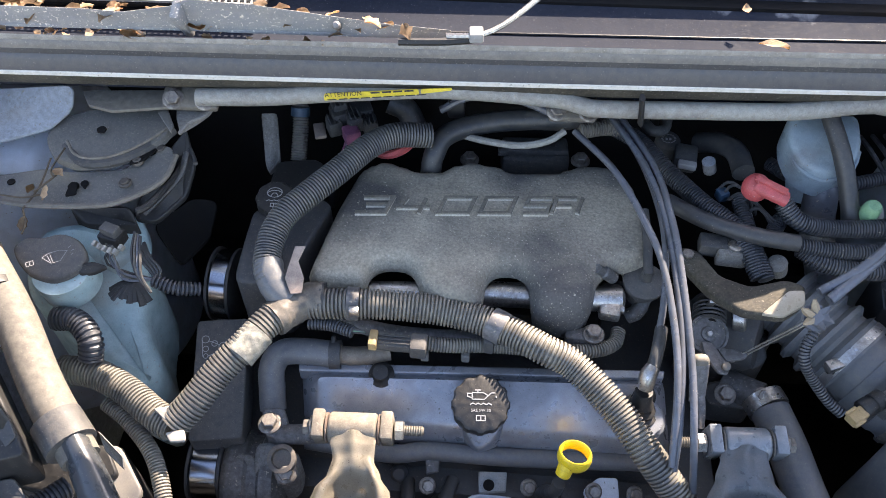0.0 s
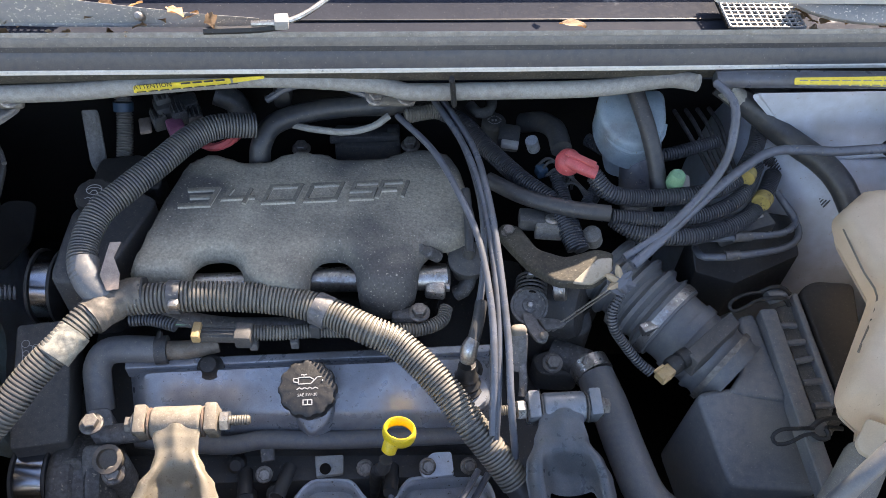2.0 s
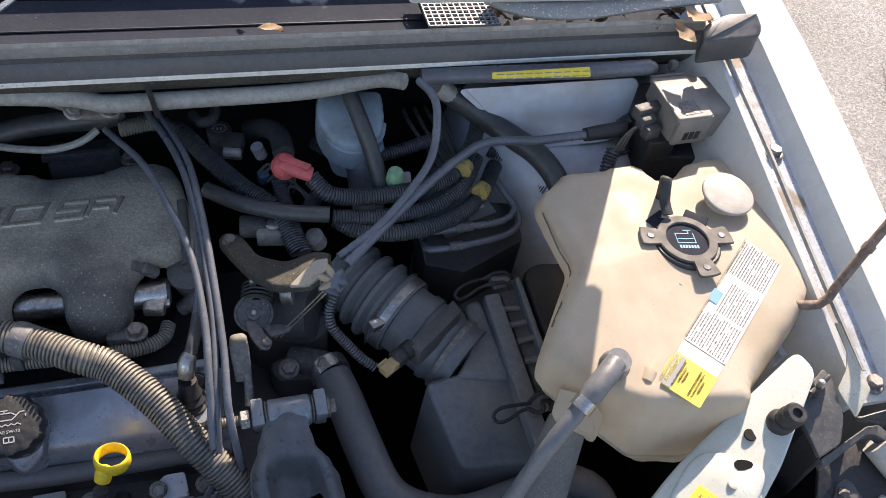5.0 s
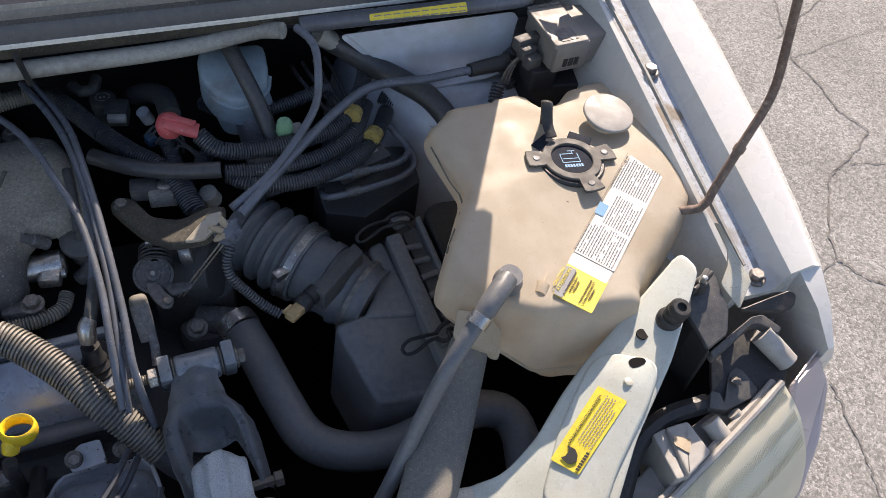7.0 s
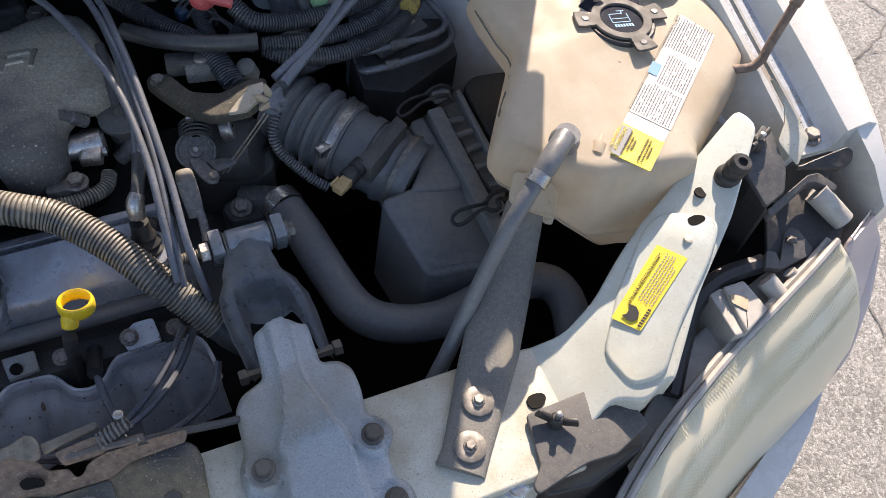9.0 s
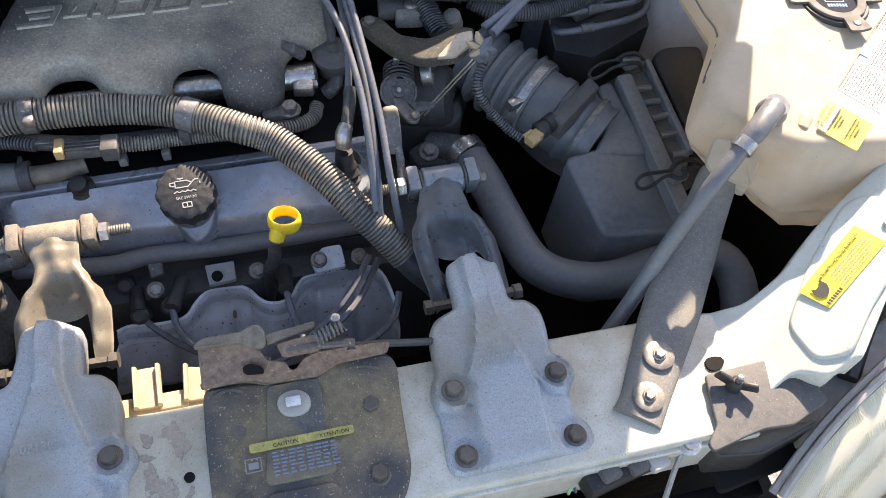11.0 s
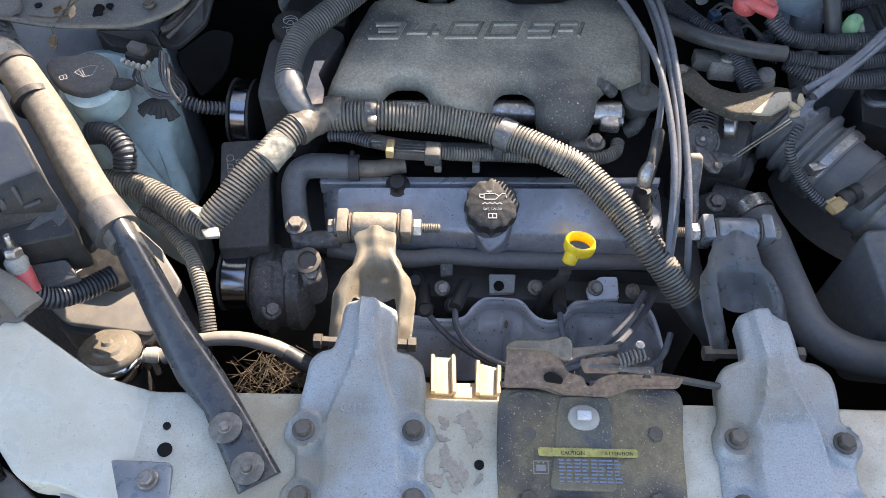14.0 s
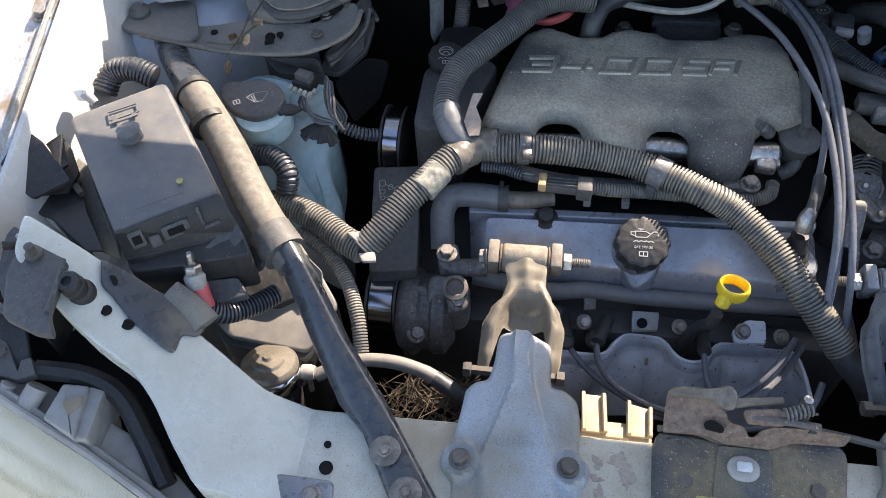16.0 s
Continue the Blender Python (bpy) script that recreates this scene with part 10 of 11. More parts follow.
part("base", slab([Vector(q) + Vector((0, 0, -0.03)) for q in ((-0.7884, 0.4406, 1.1500), (-0.7089, 0.5104, 1.1500), (-0.5671, 0.3422, 1.1350), (-0.5567, 0.3238, 1.1250), (-0.6813, 0.2846, 1.1250))], 0.06, 0.008, 0.003), BLACK, fb)
part("knob", turned([(0.015, 0), (0.015, 0.003), (0.012, 0.005), (0.0145, 0.007), (0.0145, 0.011), (0.010, 0.014), (0.0, 0.015)], at((-0.7188, 0.4358, 1.1500)), 36, 6, 0.0015), LIDDUST, fb)
km = frame_of((-0.7590, 0.4710, 1.1506), (-0.7327, 0.4879, 1.1506), (-0.7424, 0.4488, 1.1506))
part("moulded_symbol", merge(*[block(w, h, 0.0016, km @ at((x, y, -0.0008)), 0) for x, y, w, h in ((0.015, 0.0, 0.034, 0.0014), (0.015, 0.015, 0.034, 0.0014), (-0.002, 0.0075, 0.0014, 0.015), (0.032, 0.0075, 0.0014, 0.015), (0.004, 0.018, 0.006, 0.006), (0.026, 0.018, 0.006, 0.006))]), LIDDUST, fb)
sheet("green_dot", disc((-0.6424, 0.3798, 1.1445), 0.004), LABEL_YD, fb, 0.0006, "small yellow-green paint mark")
bars(frame_of((-0.6798, 0.3348, 1.1415), (-0.6451, 0.3564, 1.1420), (-0.6888, 0.3459, 1.1420)), [(0.002 + 0.006 * i, 0, 0.0045, 0.0014) for i in range(9)], DUSTY, fb, "moulded_print", 0.0008)
part("gusset", slab([(-0.6093, 0.3219, 1.1000), (-0.5799, 0.3572, 1.1150), (-0.5671, 0.3382, 1.1050), (-0.5873, 0.3159, 1.0900)], 0.006, 0.003, 0.001), DUSTY, fb)
conduit([(-0.8118, 0.5456, 1.1100), (-0.8029, 0.5672, 1.1250), (-0.7760, 0.5724, 1.1300), (-0.7476, 0.5689, 1.1200)], 0.016, pitch=0.005)
wc = thing("side_clip", (-0.8025, 0.4993, 1.1500), "pale plastic clip on the wing's inner flange", "clip")
part("clip", block(0.018, 0.022, 0.02, at((-0.8072, 0.5070, 1.1500), 10), 0.004), LABEL_W, wc)
part("stalk", turned([(0.007, 0), (0.005, 0.018)], along((-0.8038, 0.5022, 1.1500), (-0.7886, 0.4943, 1.1400)), 12), LAMPBODY, wc)
whole("side_tray", slab([(-0.8419, 0.4691, 1.0850), (-0.8010, 0.4438, 1.0850), (-0.7808, 0.4099, 1.0750), (-0.7410, 0.3571, 1.0600), (-0.7326, 0.3368, 1.0500), (-0.7749, 0.3494, 1.0500), (-0.8242, 0.3893, 1.0600), (-0.8613, 0.4157, 1.0700)], 0.01, 0.008, 0.003), PLATEDUST, "dusty plastic tray beside the fuse box", "tray")
shards = thing("plastic_shroud", (-0.8290, 0.3924, 1.1300), "broken black plastic shroud edges by the wing", "shroud")
part("blade", slab([(-0.8691, 0.3929, 1.1350), (-0.8553, 0.4392, 1.1500), (-0.8300, 0.4282, 1.1400), (-0.7867, 0.3895, 1.1200), (-0.8267, 0.3665, 1.1100), (-0.8528, 0.3727, 1.1200)], 0.004, 0.003, 0.001), BLACK, shards)
part("blade", slab([(-0.9145, 0.4933, 1.0900), (-0.9020, 0.4913, 1.0900), (-0.8756, 0.4589, 1.0900), (-0.8677, 0.4713, 1.0900), (-0.8543, 0.4531, 1.0900), (-0.8464, 0.4471, 1.0900), (-0.8544, 0.4924, 1.0900), (-0.8297, 0.4649, 1.0900), (-0.8172, 0.4308, 1.0900), (-0.7902, 0.4014, 1.0900), (-0.7699, 0.3666, 1.0900), (-0.7281, 0.3147, 1.0900), (-0.7474, 0.3128, 1.0900), (-0.8055, 0.3523, 1.0900), (-0.8554, 0.3691, 1.0900)], 0.003, 0.0, 0.0008), BLACK, shards, "jagged torn edge")
part("fold", tube([(-0.8836, 0.4506, 1.0960), (-0.8361, 0.4191, 1.0960), (-0.8001, 0.4024, 1.0960), (-0.7819, 0.3881, 1.0960)], 0.004, 8), DUSTY, shards)
part("blade", slab([(-0.8334, 0.4330, 1.1300), (-0.8120, 0.4438, 1.1400), (-0.8070, 0.4036, 1.1200), (-0.8005, 0.4133, 1.1200)], 0.004, 0.002, 0.001), BLACK, shards)
part("blade", slab([(-0.8167, 0.3626, 1.0900), (-0.7943, 0.3648, 1.0900), (-0.7585, 0.3284, 1.0600), (-0.7818, 0.3352, 1.0700)], 0.02, 0.003, 0.001), BLACK, shards)
part("blade", slab([(-0.8959, 0.4381, 1.1120), (-0.8882, 0.4677, 1.1200), (-0.8636, 0.4525, 1.1160), (-0.8274, 0.4182, 1.1100), (-0.8351, 0.4648, 1.1160), (-0.8137, 0.4456, 1.1120), (-0.7920, 0.4124, 1.1060), (-0.7992, 0.3865, 1.1000), (-0.8374, 0.3793, 1.1000), (-0.8740, 0.3775, 1.1000)], 0.004, 0.002, 0.001), BLACK, shards)
carrier = thing("lamp_carrier_plate", (-0.7470, 0.2310, 1.1450), "dusty black plastic lamp carrier plate with a stud beside the arm", "bracket")
part("plate", slab([(-0.7759, 0.2344, 1.1520), (-0.7788, 0.2754, 1.1520), (-0.7638, 0.2747, 1.1520), (-0.7215, 0.2585, 1.1520), (-0.7161, 0.2295, 1.1520), (-0.7123, 0.1942, 1.1520), (-0.6966, 0.1709, 1.1520), (-0.7159, 0.1713, 1.1520), (-0.7555, 0.1851, 1.1520)], 0.010, 0.005, 0.002), DUSTY, carrier)
part("rib", tube([(-0.7225, 0.2562, 1.1530), (-0.7162, 0.2253, 1.1530), (-0.7127, 0.1936, 1.1530)], 0.003, 8), DUSTY, carrier)
part("stud", turned([(0.009, 0), (0.009, 0.004), (0.005, 0.005), (0.005, 0.016), (0.003, 0.017)], at((-0.7555, 0.2594, 1.1520)), 14), DARKBOLT, carrier)
cov = thing("arm_cover", (-0.65, 0.25, 1.10), "thin black plastic cover over the crossmember arm", "cover")
part("plate", slab([(-0.7027, 0.2800, 1.1274), (-0.6926, 0.2788, 1.1223), (-0.6713, 0.2737, 1.1117), (-0.6435, 0.2642, 1.0977), (-0.6057, 0.2578, 1.0799), (-0.5921, 0.2507, 1.0740), (-0.5895, 0.2379, 1.0727), (-0.5941, 0.2271, 1.0730), (-0.6090, 0.2255, 1.0795), (-0.6094, 0.2023, 1.0797), (-0.6167, 0.2022, 1.0834), (-0.6546, 0.2214, 1.1023), (-0.6822, 0.2440, 1.1161), (-0.6928, 0.2499, 1.1214)], 0.004, 0.006, 0.002), BRACEB, cov)
part("rolled_end", tube([(-0.6330, 0.2700, 1.0900), (-0.6100, 0.2590, 1.0790), (-0.5900, 0.2440, 1.0690)], lambda d: 0.013 + 0.06 * d, 14, 0.006, 0.6), PLATEDUST, cov, "dusty rolled end")
sheet("slot", [(-0.6885, 0.2625, 1.1212), (-0.6835, 0.2650, 1.1188), (-0.6775, 0.2580, 1.1158), (-0.6800, 0.2520, 1.1172)], DARK, cov, 0.0008, corner=0.003)
bat = thing("battery", (-0.5747, 0.3431, 0.9300), "black battery under the brace, its top edge coloured tan for sunlight", "battery")
part("case", slab([(-0.6346, 0.3086, 0.9750), (-0.6025, 0.3818, 0.9850), (-0.5162, 0.3907, 0.9850), (-0.4794, 0.3448, 0.9700), (-0.5057, 0.2735, 0.9500), (-0.6104, 0.2828, 0.9550)], 0.16, 0.008, 0.004), BLACK, bat)
# Tan lid over the black case puts the sun on top into colour.
part("lid", slab([(-0.6304, 0.3073, 0.9830), (-0.5988, 0.3782, 0.9930), (-0.5147, 0.3869, 0.9930), (-0.4789, 0.3413, 0.9780), (-0.5065, 0.2829, 0.9580), (-0.6080, 0.2912, 0.9630)], 0.008, 0.008, 0.003), TANLID, bat, "dusty lid, coloured tan for sunlight")
part("top", slab([(-0.6130, 0.3343, 0.9900), (-0.5972, 0.3760, 1.0000), (-0.5263, 0.3832, 1.0000), (-0.5068, 0.3538, 0.9900), (-0.5513, 0.3275, 0.9850)], 0.02, 0.006, 0.003), BLACK, bat)
bmx = frame_of((-0.6050, 0.3313, 0.9895), (-0.5705, 0.3638, 0.9905), (-0.6177, 0.3504, 0.9905))
bars(bmx, [(0.004, 0.004 + 0.004 * r, 0.03, 0.0018) for r in range(5)], INK_PALE, bat, "small_print", 0.002)
part("clamp_plate", slab([(-0.5314, 0.3898, 1.0200), (-0.4991, 0.3661, 1.0100), (-0.4986, 0.3562, 1.0000), (-0.5218, 0.3722, 1.0100)], 0.006, 0.003, 0.001), GREYDUST, bat)
term = thing("jump_terminal", (-0.605, 0.285, 1.04), "steel remote battery stud with a red sleeve", "terminal")
part("stud", turned([(0.004, 0.0), (0.004, 0.016), (0.003, 0.018)], along((-0.6172, 0.3015, 1.0950), (-0.6171, 0.3061, 1.1150)), 12), STEEL, term)
part("nut", turned([(0.009, 0), (0.010, 0.002), (0.010, 0.012), (0.008, 0.014)], along((-0.6155, 0.2950, 1.0850), (-0.6167, 0.3026, 1.1020)), 6), STEEL, term)
part("body", turned([(0.011, 0), (0.012, 0.016), (0.009, 0.02)], along((-0.6125, 0.2859, 1.0720), (-0.6145, 0.2946, 1.0900)), 16), PALEHOSE, term)
part("sleeve", tube([(-0.6139, 0.2890, 1.0750), (-0.6054, 0.2729, 1.0550)], 0.0125, 14), RED, term, "red rubber sleeve")
part("lead", ribbed([(-0.6046, 0.2739, 1.0500), (-0.5880, 0.2799, 1.0350), (-0.5648, 0.3035, 1.0200), (-0.5460, 0.3280, 1.0100)], 0.0125), LOOMB, term)
part("arm", slab([(-0.6345, 0.3010, 1.0600), (-0.5783, 0.3147, 1.0600), (-0.5631, 0.2997, 1.0500), (-0.6039, 0.2800, 1.0500)], 0.01, 0.004, 0.002), DUSTY, term)
rc = thing("radiator_filler", (-0.53, 0.275, 0.94), "gold-toned metal radiator cap with steel lever", "radiator cap")
RM = at((-0.5478, 0.2586, 0.9620), 5, -17) @ Matrix.Scale(1.12, 4)
part("cap", turned([(0.029, -0.008), (0.031, -0.005), (0.031, 0.0), (0.028, 0.004), (0.018, 0.005), (0.016, 0.008), (0.006, 0.009), (0.004, 0.012), (0, 0.012)], RM, 40), GOLD, rc)
part("skirt", turned([(0.031, -0.024), (0.0335, -0.020), (0.0335, -0.008), (0.031, -0.005)], RM, 40), CHROME, rc, "bright steel lever skirt")
part("neck", turned([(0.030, -0.07), (0.030, -0.02)], RM, 30), BLACK, rc)
bars(RM, [(-0.012 + i * 0.004, -0.026, 0.003, 0.004) for i in range(7)], RUST, rc, "stamped_print", 0.0048)
part("tee", turned([(0.009, 0), (0.010, 0.01), (0.008, 0.016)], along((-0.5109, 0.2617, 0.9450), (-0.4962, 0.2618, 0.9450)), 16), PALEHOSE, rc)
part("spring_clip", tube([(-0.5115, 0.2527, 0.9300), (-0.5028, 0.2573, 0.9450), (-0.4995, 0.2489, 0.9250)], 0.004, 8), GOLD, rc)
hose([(-0.4940, 0.2609, 0.9400), (-0.4544, 0.2791, 0.9500), (-0.4068, 0.2843, 0.9500), (-0.3649, 0.2779, 0.9450), (-0.3472, 0.2718, 0.9400)], 0.0085, "tan sunlit overflow hose to the radiator neck", TANLID)
hose([(-0.3507, 0.2729, 0.9400), (-0.3292, 0.2629, 0.9350), (-0.3085, 0.2577, 0.9200)], 0.010, "dark hose end by the mount bracket", RUBBER)
conduit([(-0.5508, 0.4417, 0.9850), (-0.5150, 0.4176, 0.9850), (-0.4783, 0.3807, 0.9800), (-0.4538, 0.3310, 0.9700), (-0.4431, 0.2920, 0.9500)], 0.0095, mat=LOOM)
conduit([(-0.6206, 0.5195, 1.0400), (-0.5912, 0.5145, 1.0450), (-0.5696, 0.4943, 1.0400), (-0.5695, 0.4778, 1.0200)], 0.0145, pitch=0.005)
nest = bmesh.new()
rn = random.Random(4)
lo, hi = Vector((-0.4349, 0.2925, 0.9000)), Vector((-0.3283, 0.2464, 0.9000))
for k in range(170):
    c = Vector((rn.uniform(-0.41, -0.30), rn.uniform(0.215, 0.285), rn.uniform(0.885, 0.925)))
    d = Vector((rn.uniform(-1, 1), rn.uniform(-1, 1), rn.uniform(-0.3, 0.3))).normalized() * rn.uniform(0.012, 0.03)
    sweep(nest, [c - d, c + Vector((0, 0, rn.uniform(-0.004, 0.006))), c + d], 0.0005, 4)
tagged(new("straw_nest", finish("straw_nest", nest, STRAW)), "dry straw and twigs caught behind the crossmember", "straw", kind="stuff")
fan = thing("fan_shroud", (-0.1558, 0.2388, 0.9600), "pale tan plastic fan shroud with arched openings by the crossmember", "shroud")
part("panel", slab([(-0.1951, 0.2221, 0.9780), (-0.1945, 0.1992, 0.9780), (-0.1040, 0.2001, 0.9780), (-0.1032, 0.2232, 0.9780)], 0.03, 0.003, 0.002), SHROUD, fan)
part("web", slab([(-0.1560, 0.2203, 0.9810), (-0.1483, 0.2132, 0.9810), (-0.1352, 0.2124, 0.9810), (-0.1279, 0.2199, 0.9810), (-0.1281, 0.2023, 0.9820), (-0.1559, 0.2027, 0.9820)], 0.004, 0.003, 0.001), SHROUD, fan)
for a, b, c, d in (((-0.1787, 0.2519, 0.9800), (-0.1561, 0.2520, 0.9800), (-0.1541, 0.2065, 0.9820), (-0.1771, 0.2066, 0.9820)), ((-0.1287, 0.2462, 0.9800), (-0.1056, 0.2407, 0.9800), (-0.1066, 0.2062, 0.9820), (-0.1292, 0.2063, 0.9820))):
    tooth = part("tooth", slab([a, b, c, d], 0.004, 0.004, 0.001), SHROUD, fan)
    for p, q in ((a, d), (b, c)):
        part("fin", sweep(bmesh.new(), curve_through([Vector(p) + Vector((0, 0, 0.003)), Vector(q) + Vector((0, 0, 0.003))], 0.01), 0.0028, 6, 1.6), SHROUD, tooth)

# washer bottle, wiper linkage plate
wb = thing("washer_bottle", (-0.6167, 0.5867, 0.9500), "pale cyan washer fluid bottle, grimy", "washer bottle")
part("bottle", slab([(-0.6729, 0.5553, 1.0600), (-0.6765, 0.6324, 1.0750), (-0.6166, 0.6503, 1.0800), (-0.5422, 0.6345, 1.0600), (-0.5316, 0.5966, 1.0400), (-0.5394, 0.5558, 1.0000), (-0.5104, 0.5165, 0.9600), (-0.5195, 0.4792, 0.9400), (-0.5914, 0.4993, 0.9800), (-0.6394, 0.5359, 1.0200)], 0.16, 0.03, 0.02), WASHER, wb)
part("shoulder", slab([(-0.6299, 0.6784, 1.0700), (-0.5545, 0.6728, 1.0700), (-0.5334, 0.6239, 1.0620), (-0.5790, 0.5852, 1.0620)], 0.03, 0.02, 0.01), WASHER, wb)
wcap = wb
part("lid", slab([(-0.6723, 0.5782, 1.1000), (-0.6590, 0.5914, 1.1040), (-0.6383, 0.5908, 1.1040), (-0.6182, 0.6009, 1.1040), (-0.5914, 0.5908, 1.1020), (-0.5777, 0.5689, 1.0980), (-0.5906, 0.5502, 1.0920), (-0.6151, 0.5403, 1.0880), (-0.6447, 0.5478, 1.0880), (-0.6632, 0.5630, 1.0940)], 0.010, 0.012, 0.004), DUSTY, wcap, "dark grey teardrop cap with a spray symbol")
part("tongue", slab([(-0.5935, 0.5602, 1.0940), (-0.5734, 0.5681, 1.0920), (-0.5570, 0.5655, 1.0880), (-0.5725, 0.5576, 1.0840), (-0.5872, 0.5535, 1.0860)], 0.006, 0.004, 0.002), BLACK, wcap)
part("neck", turned([(0.036, -0.03), (0.034, 0.004)], at((-0.613, 0.562, 1.078), 0, 10), 28), WASHER, wcap)
wmx = frame_of((-0.6176, 0.5515, 1.1010), (-0.5959, 0.5637, 1.1000), (-0.6277, 0.5731, 1.1050))
strokes(wmx, [[(0.004, 0.0), (-0.004, 0.011), (0.004, 0.0145), (0.016, 0.0145), (0.024, 0.011), (0.014, 0.0), (0.004, 0.0)], [(0.004, 0.001), (0.002, 0.011)], [(0.006, 0.002), (0.005, 0.012)], [(0.027, 0.004), (0.029, 0.005)], [(0.028, 0.009), (0.031, 0.010)], [(0.026, 0.0145), (0.029, 0.016)], [(-0.022, 0.005), (-0.014, 0.005), (-0.014, 0.011), (-0.022, 0.011), (-0.022, 0.005)], [(-0.018, 0.005), (-0.018, 0.011)]], 0.0007, INK_GREY, wcap, "symbol", 0.0022)
lk = thing("headlamp_harness", (-0.5542, 0.6152, 1.0600), "tangle of thin dusty leads beside the washer bottle", "wiring")
part("plug", block(0.028, 0.022, 0.018, at((-0.5633, 0.6073, 1.0900), -15), 0.003), BLACK, lk)
for p in ((-0.5773, 0.5910, 1.0960), (-0.5700, 0.5860, 1.0970), (-0.5622, 0.5822, 1.0980), (-0.5551, 0.5795, 1.0980), (-0.5487, 0.5789, 1.0970), (-0.5445, 0.5866, 1.0960)):
    part("terminal_end", block(0.0045, 0.007, 0.008, at(p, -25, 20), 0.001), PALEHOSE, lk)
part("plug", block(0.022, 0.014, 0.012, at((-0.5617, 0.6061, 1.1040), -20), 0.002), DUSTY, lk)
for k in range(4):
    o = Vector((0.0035 * k, -0.003 * k, 0.001 * k))
    part("lead", tube([Vector((-0.5342, 0.6082, 1.1000)) + o, Vector((-0.5282, 0.5767, 1.1000)) + o * 1.5, Vector((-0.5193, 0.5553, 1.0920)) + o, Vector((-0.4991, 0.5339, 1.0850)) + o * 0.4], 0.0017, 6), (WIREB, TANDUST, WIRE, WIREB)[k], lk)
rw = random.Random(6)
for k in range(7):
    a = Vector((-0.5672, 0.5981, 1.0900)) + Vector((rw.uniform(-0.006, 0.01), 0, 0))
    part("lead", tube([a, Vector((-0.5626, 0.5800, 1.0750)) + Vector((rw.uniform(-0.01, 0.01), rw.uniform(-0.006, 0.006), 0)), Vector((-0.5438, 0.5713, 1.0600)) + Vector((0, rw.uniform(-0.008, 0.008), rw.uniform(0, 0.01))), (-0.5136, 0.5765, 1.0500)], 0.0016, 5), (TANDUST, WIRE, TAPE, WIREB)[k % 4], lk)
for k in range(4):
    part("lead", tube([(-0.5340, 0.6171, 1.0700), Vector((-0.5321, 0.5946, 1.0700)) + Vector((0.004 * k, 0, 0)), Vector((-0.5226, 0.5856, 1.0600)) + Vector((0.005 * k, 0, 0)), (-0.5102, 0.5767, 1.0500)], 0.0022, 6), WIREB, lk)
part("loom", ribbed([(-0.5171, 0.5763, 1.0500), (-0.4907, 0.5725, 1.0400), (-0.4635, 0.5799, 1.0300)], 0.009), LOOMB, lk)
rw2 = random.Random(12)
for k in range(9):
    a = Vector((-0.5355, 0.5714, 1.0550))
    ang = radians(200 + 14 * k)
    tip = a + Vector((math.cos(ang), math.sin(ang), -0.25)) * rw2.uniform(0.026, 0.038)
    part("frayed_end", tube([a, a.lerp(tip, 0.5) + Vector((0, 0, 0.004)), tip], lambda d: 0.0025 + 0.05 * d, 6, 0.006, 0.5), BLACK, lk, "taped black wire ends")
lp2 = thing("wiper_linkage_plate", (-0.62, 0.70, 1.13), "dusty grey pressed wiper linkage plate and round cover", "wiper linkage")
part("end_plate", slab([(-0.8344, 0.6609, 1.1310), (-0.8228, 0.6814, 1.1310), (-0.8038, 0.7054, 1.1310), (-0.7786, 0.7226, 1.1310), (-0.7382, 0.7129, 1.1310), (-0.7109, 0.6467, 1.1310), (-0.7232, 0.6317, 1.1310), (-0.7562, 0.6360, 1.1310), (-0.8148, 0.6479, 1.1310)], 0.006, 0.008, 0.002), PLATEDUST, lp2)
part("end_boss", turned([(0.014, -0.004), (0.014, 0.004), (0.010, 0.006), (0.007, 0.012), (0.0, 0.013)], at((-0.8053, 0.6812, 1.1340), 0, 10), 20), DUSTY, lp2)
part("disc_cover", slab([(-0.6692, 0.7217, 1.1450), (-0.6503, 0.7486, 1.1550), (-0.6059, 0.7616, 1.1600), (-0.5326, 0.7714, 1.1600), (-0.5102, 0.7460, 1.1550), (-0.5181, 0.7219, 1.1480), (-0.5490, 0.7011, 1.1420), (-0.5792, 0.6834, 1.1400), (-0.6190, 0.6772, 1.1400), (-0.6512, 0.6901, 1.1420)], 0.012, 0.012, 0.0018), PLATEDUST, lp2)
sheet("hole", disc((-0.5949, 0.7247, 1.1555), 0.006), DARK, lp2, 0.001)
part("cover_skirt", tube([(-0.6396, 0.7069, 1.1400), (-0.6122, 0.6833, 1.1400), (-0.5875, 0.6816, 1.1400), (-0.5629, 0.6907, 1.1400), (-0.5382, 0.7120, 1.1400), (-0.5150, 0.7465, 1.1400)], 0.0065, 8), DUSTY, lp2, "dark turned-down skirt")
part("cover_bead", tube([(-0.6288, 0.6999, 1.1580), (-0.6098, 0.6762, 1.1580), (-0.5845, 0.6717, 1.1580), (-0.5602, 0.6797, 1.1580), (-0.5334, 0.7028, 1.1580), (-0.5095, 0.7348, 1.1580)], 0.0018, 6), TANDUST, lp2)
part("dirty_shelf", slab([(-0.6292, 0.7737, 1.1760), (-0.5164, 0.7819, 1.1760), (-0.5059, 0.7498, 1.1760), (-0.5801, 0.7374, 1.1760), (-0.6125, 0.7464, 1.1760)], 0.004, 0.004, 0.001), TANDUST, lp2, "grimy tan sheet behind the cover")
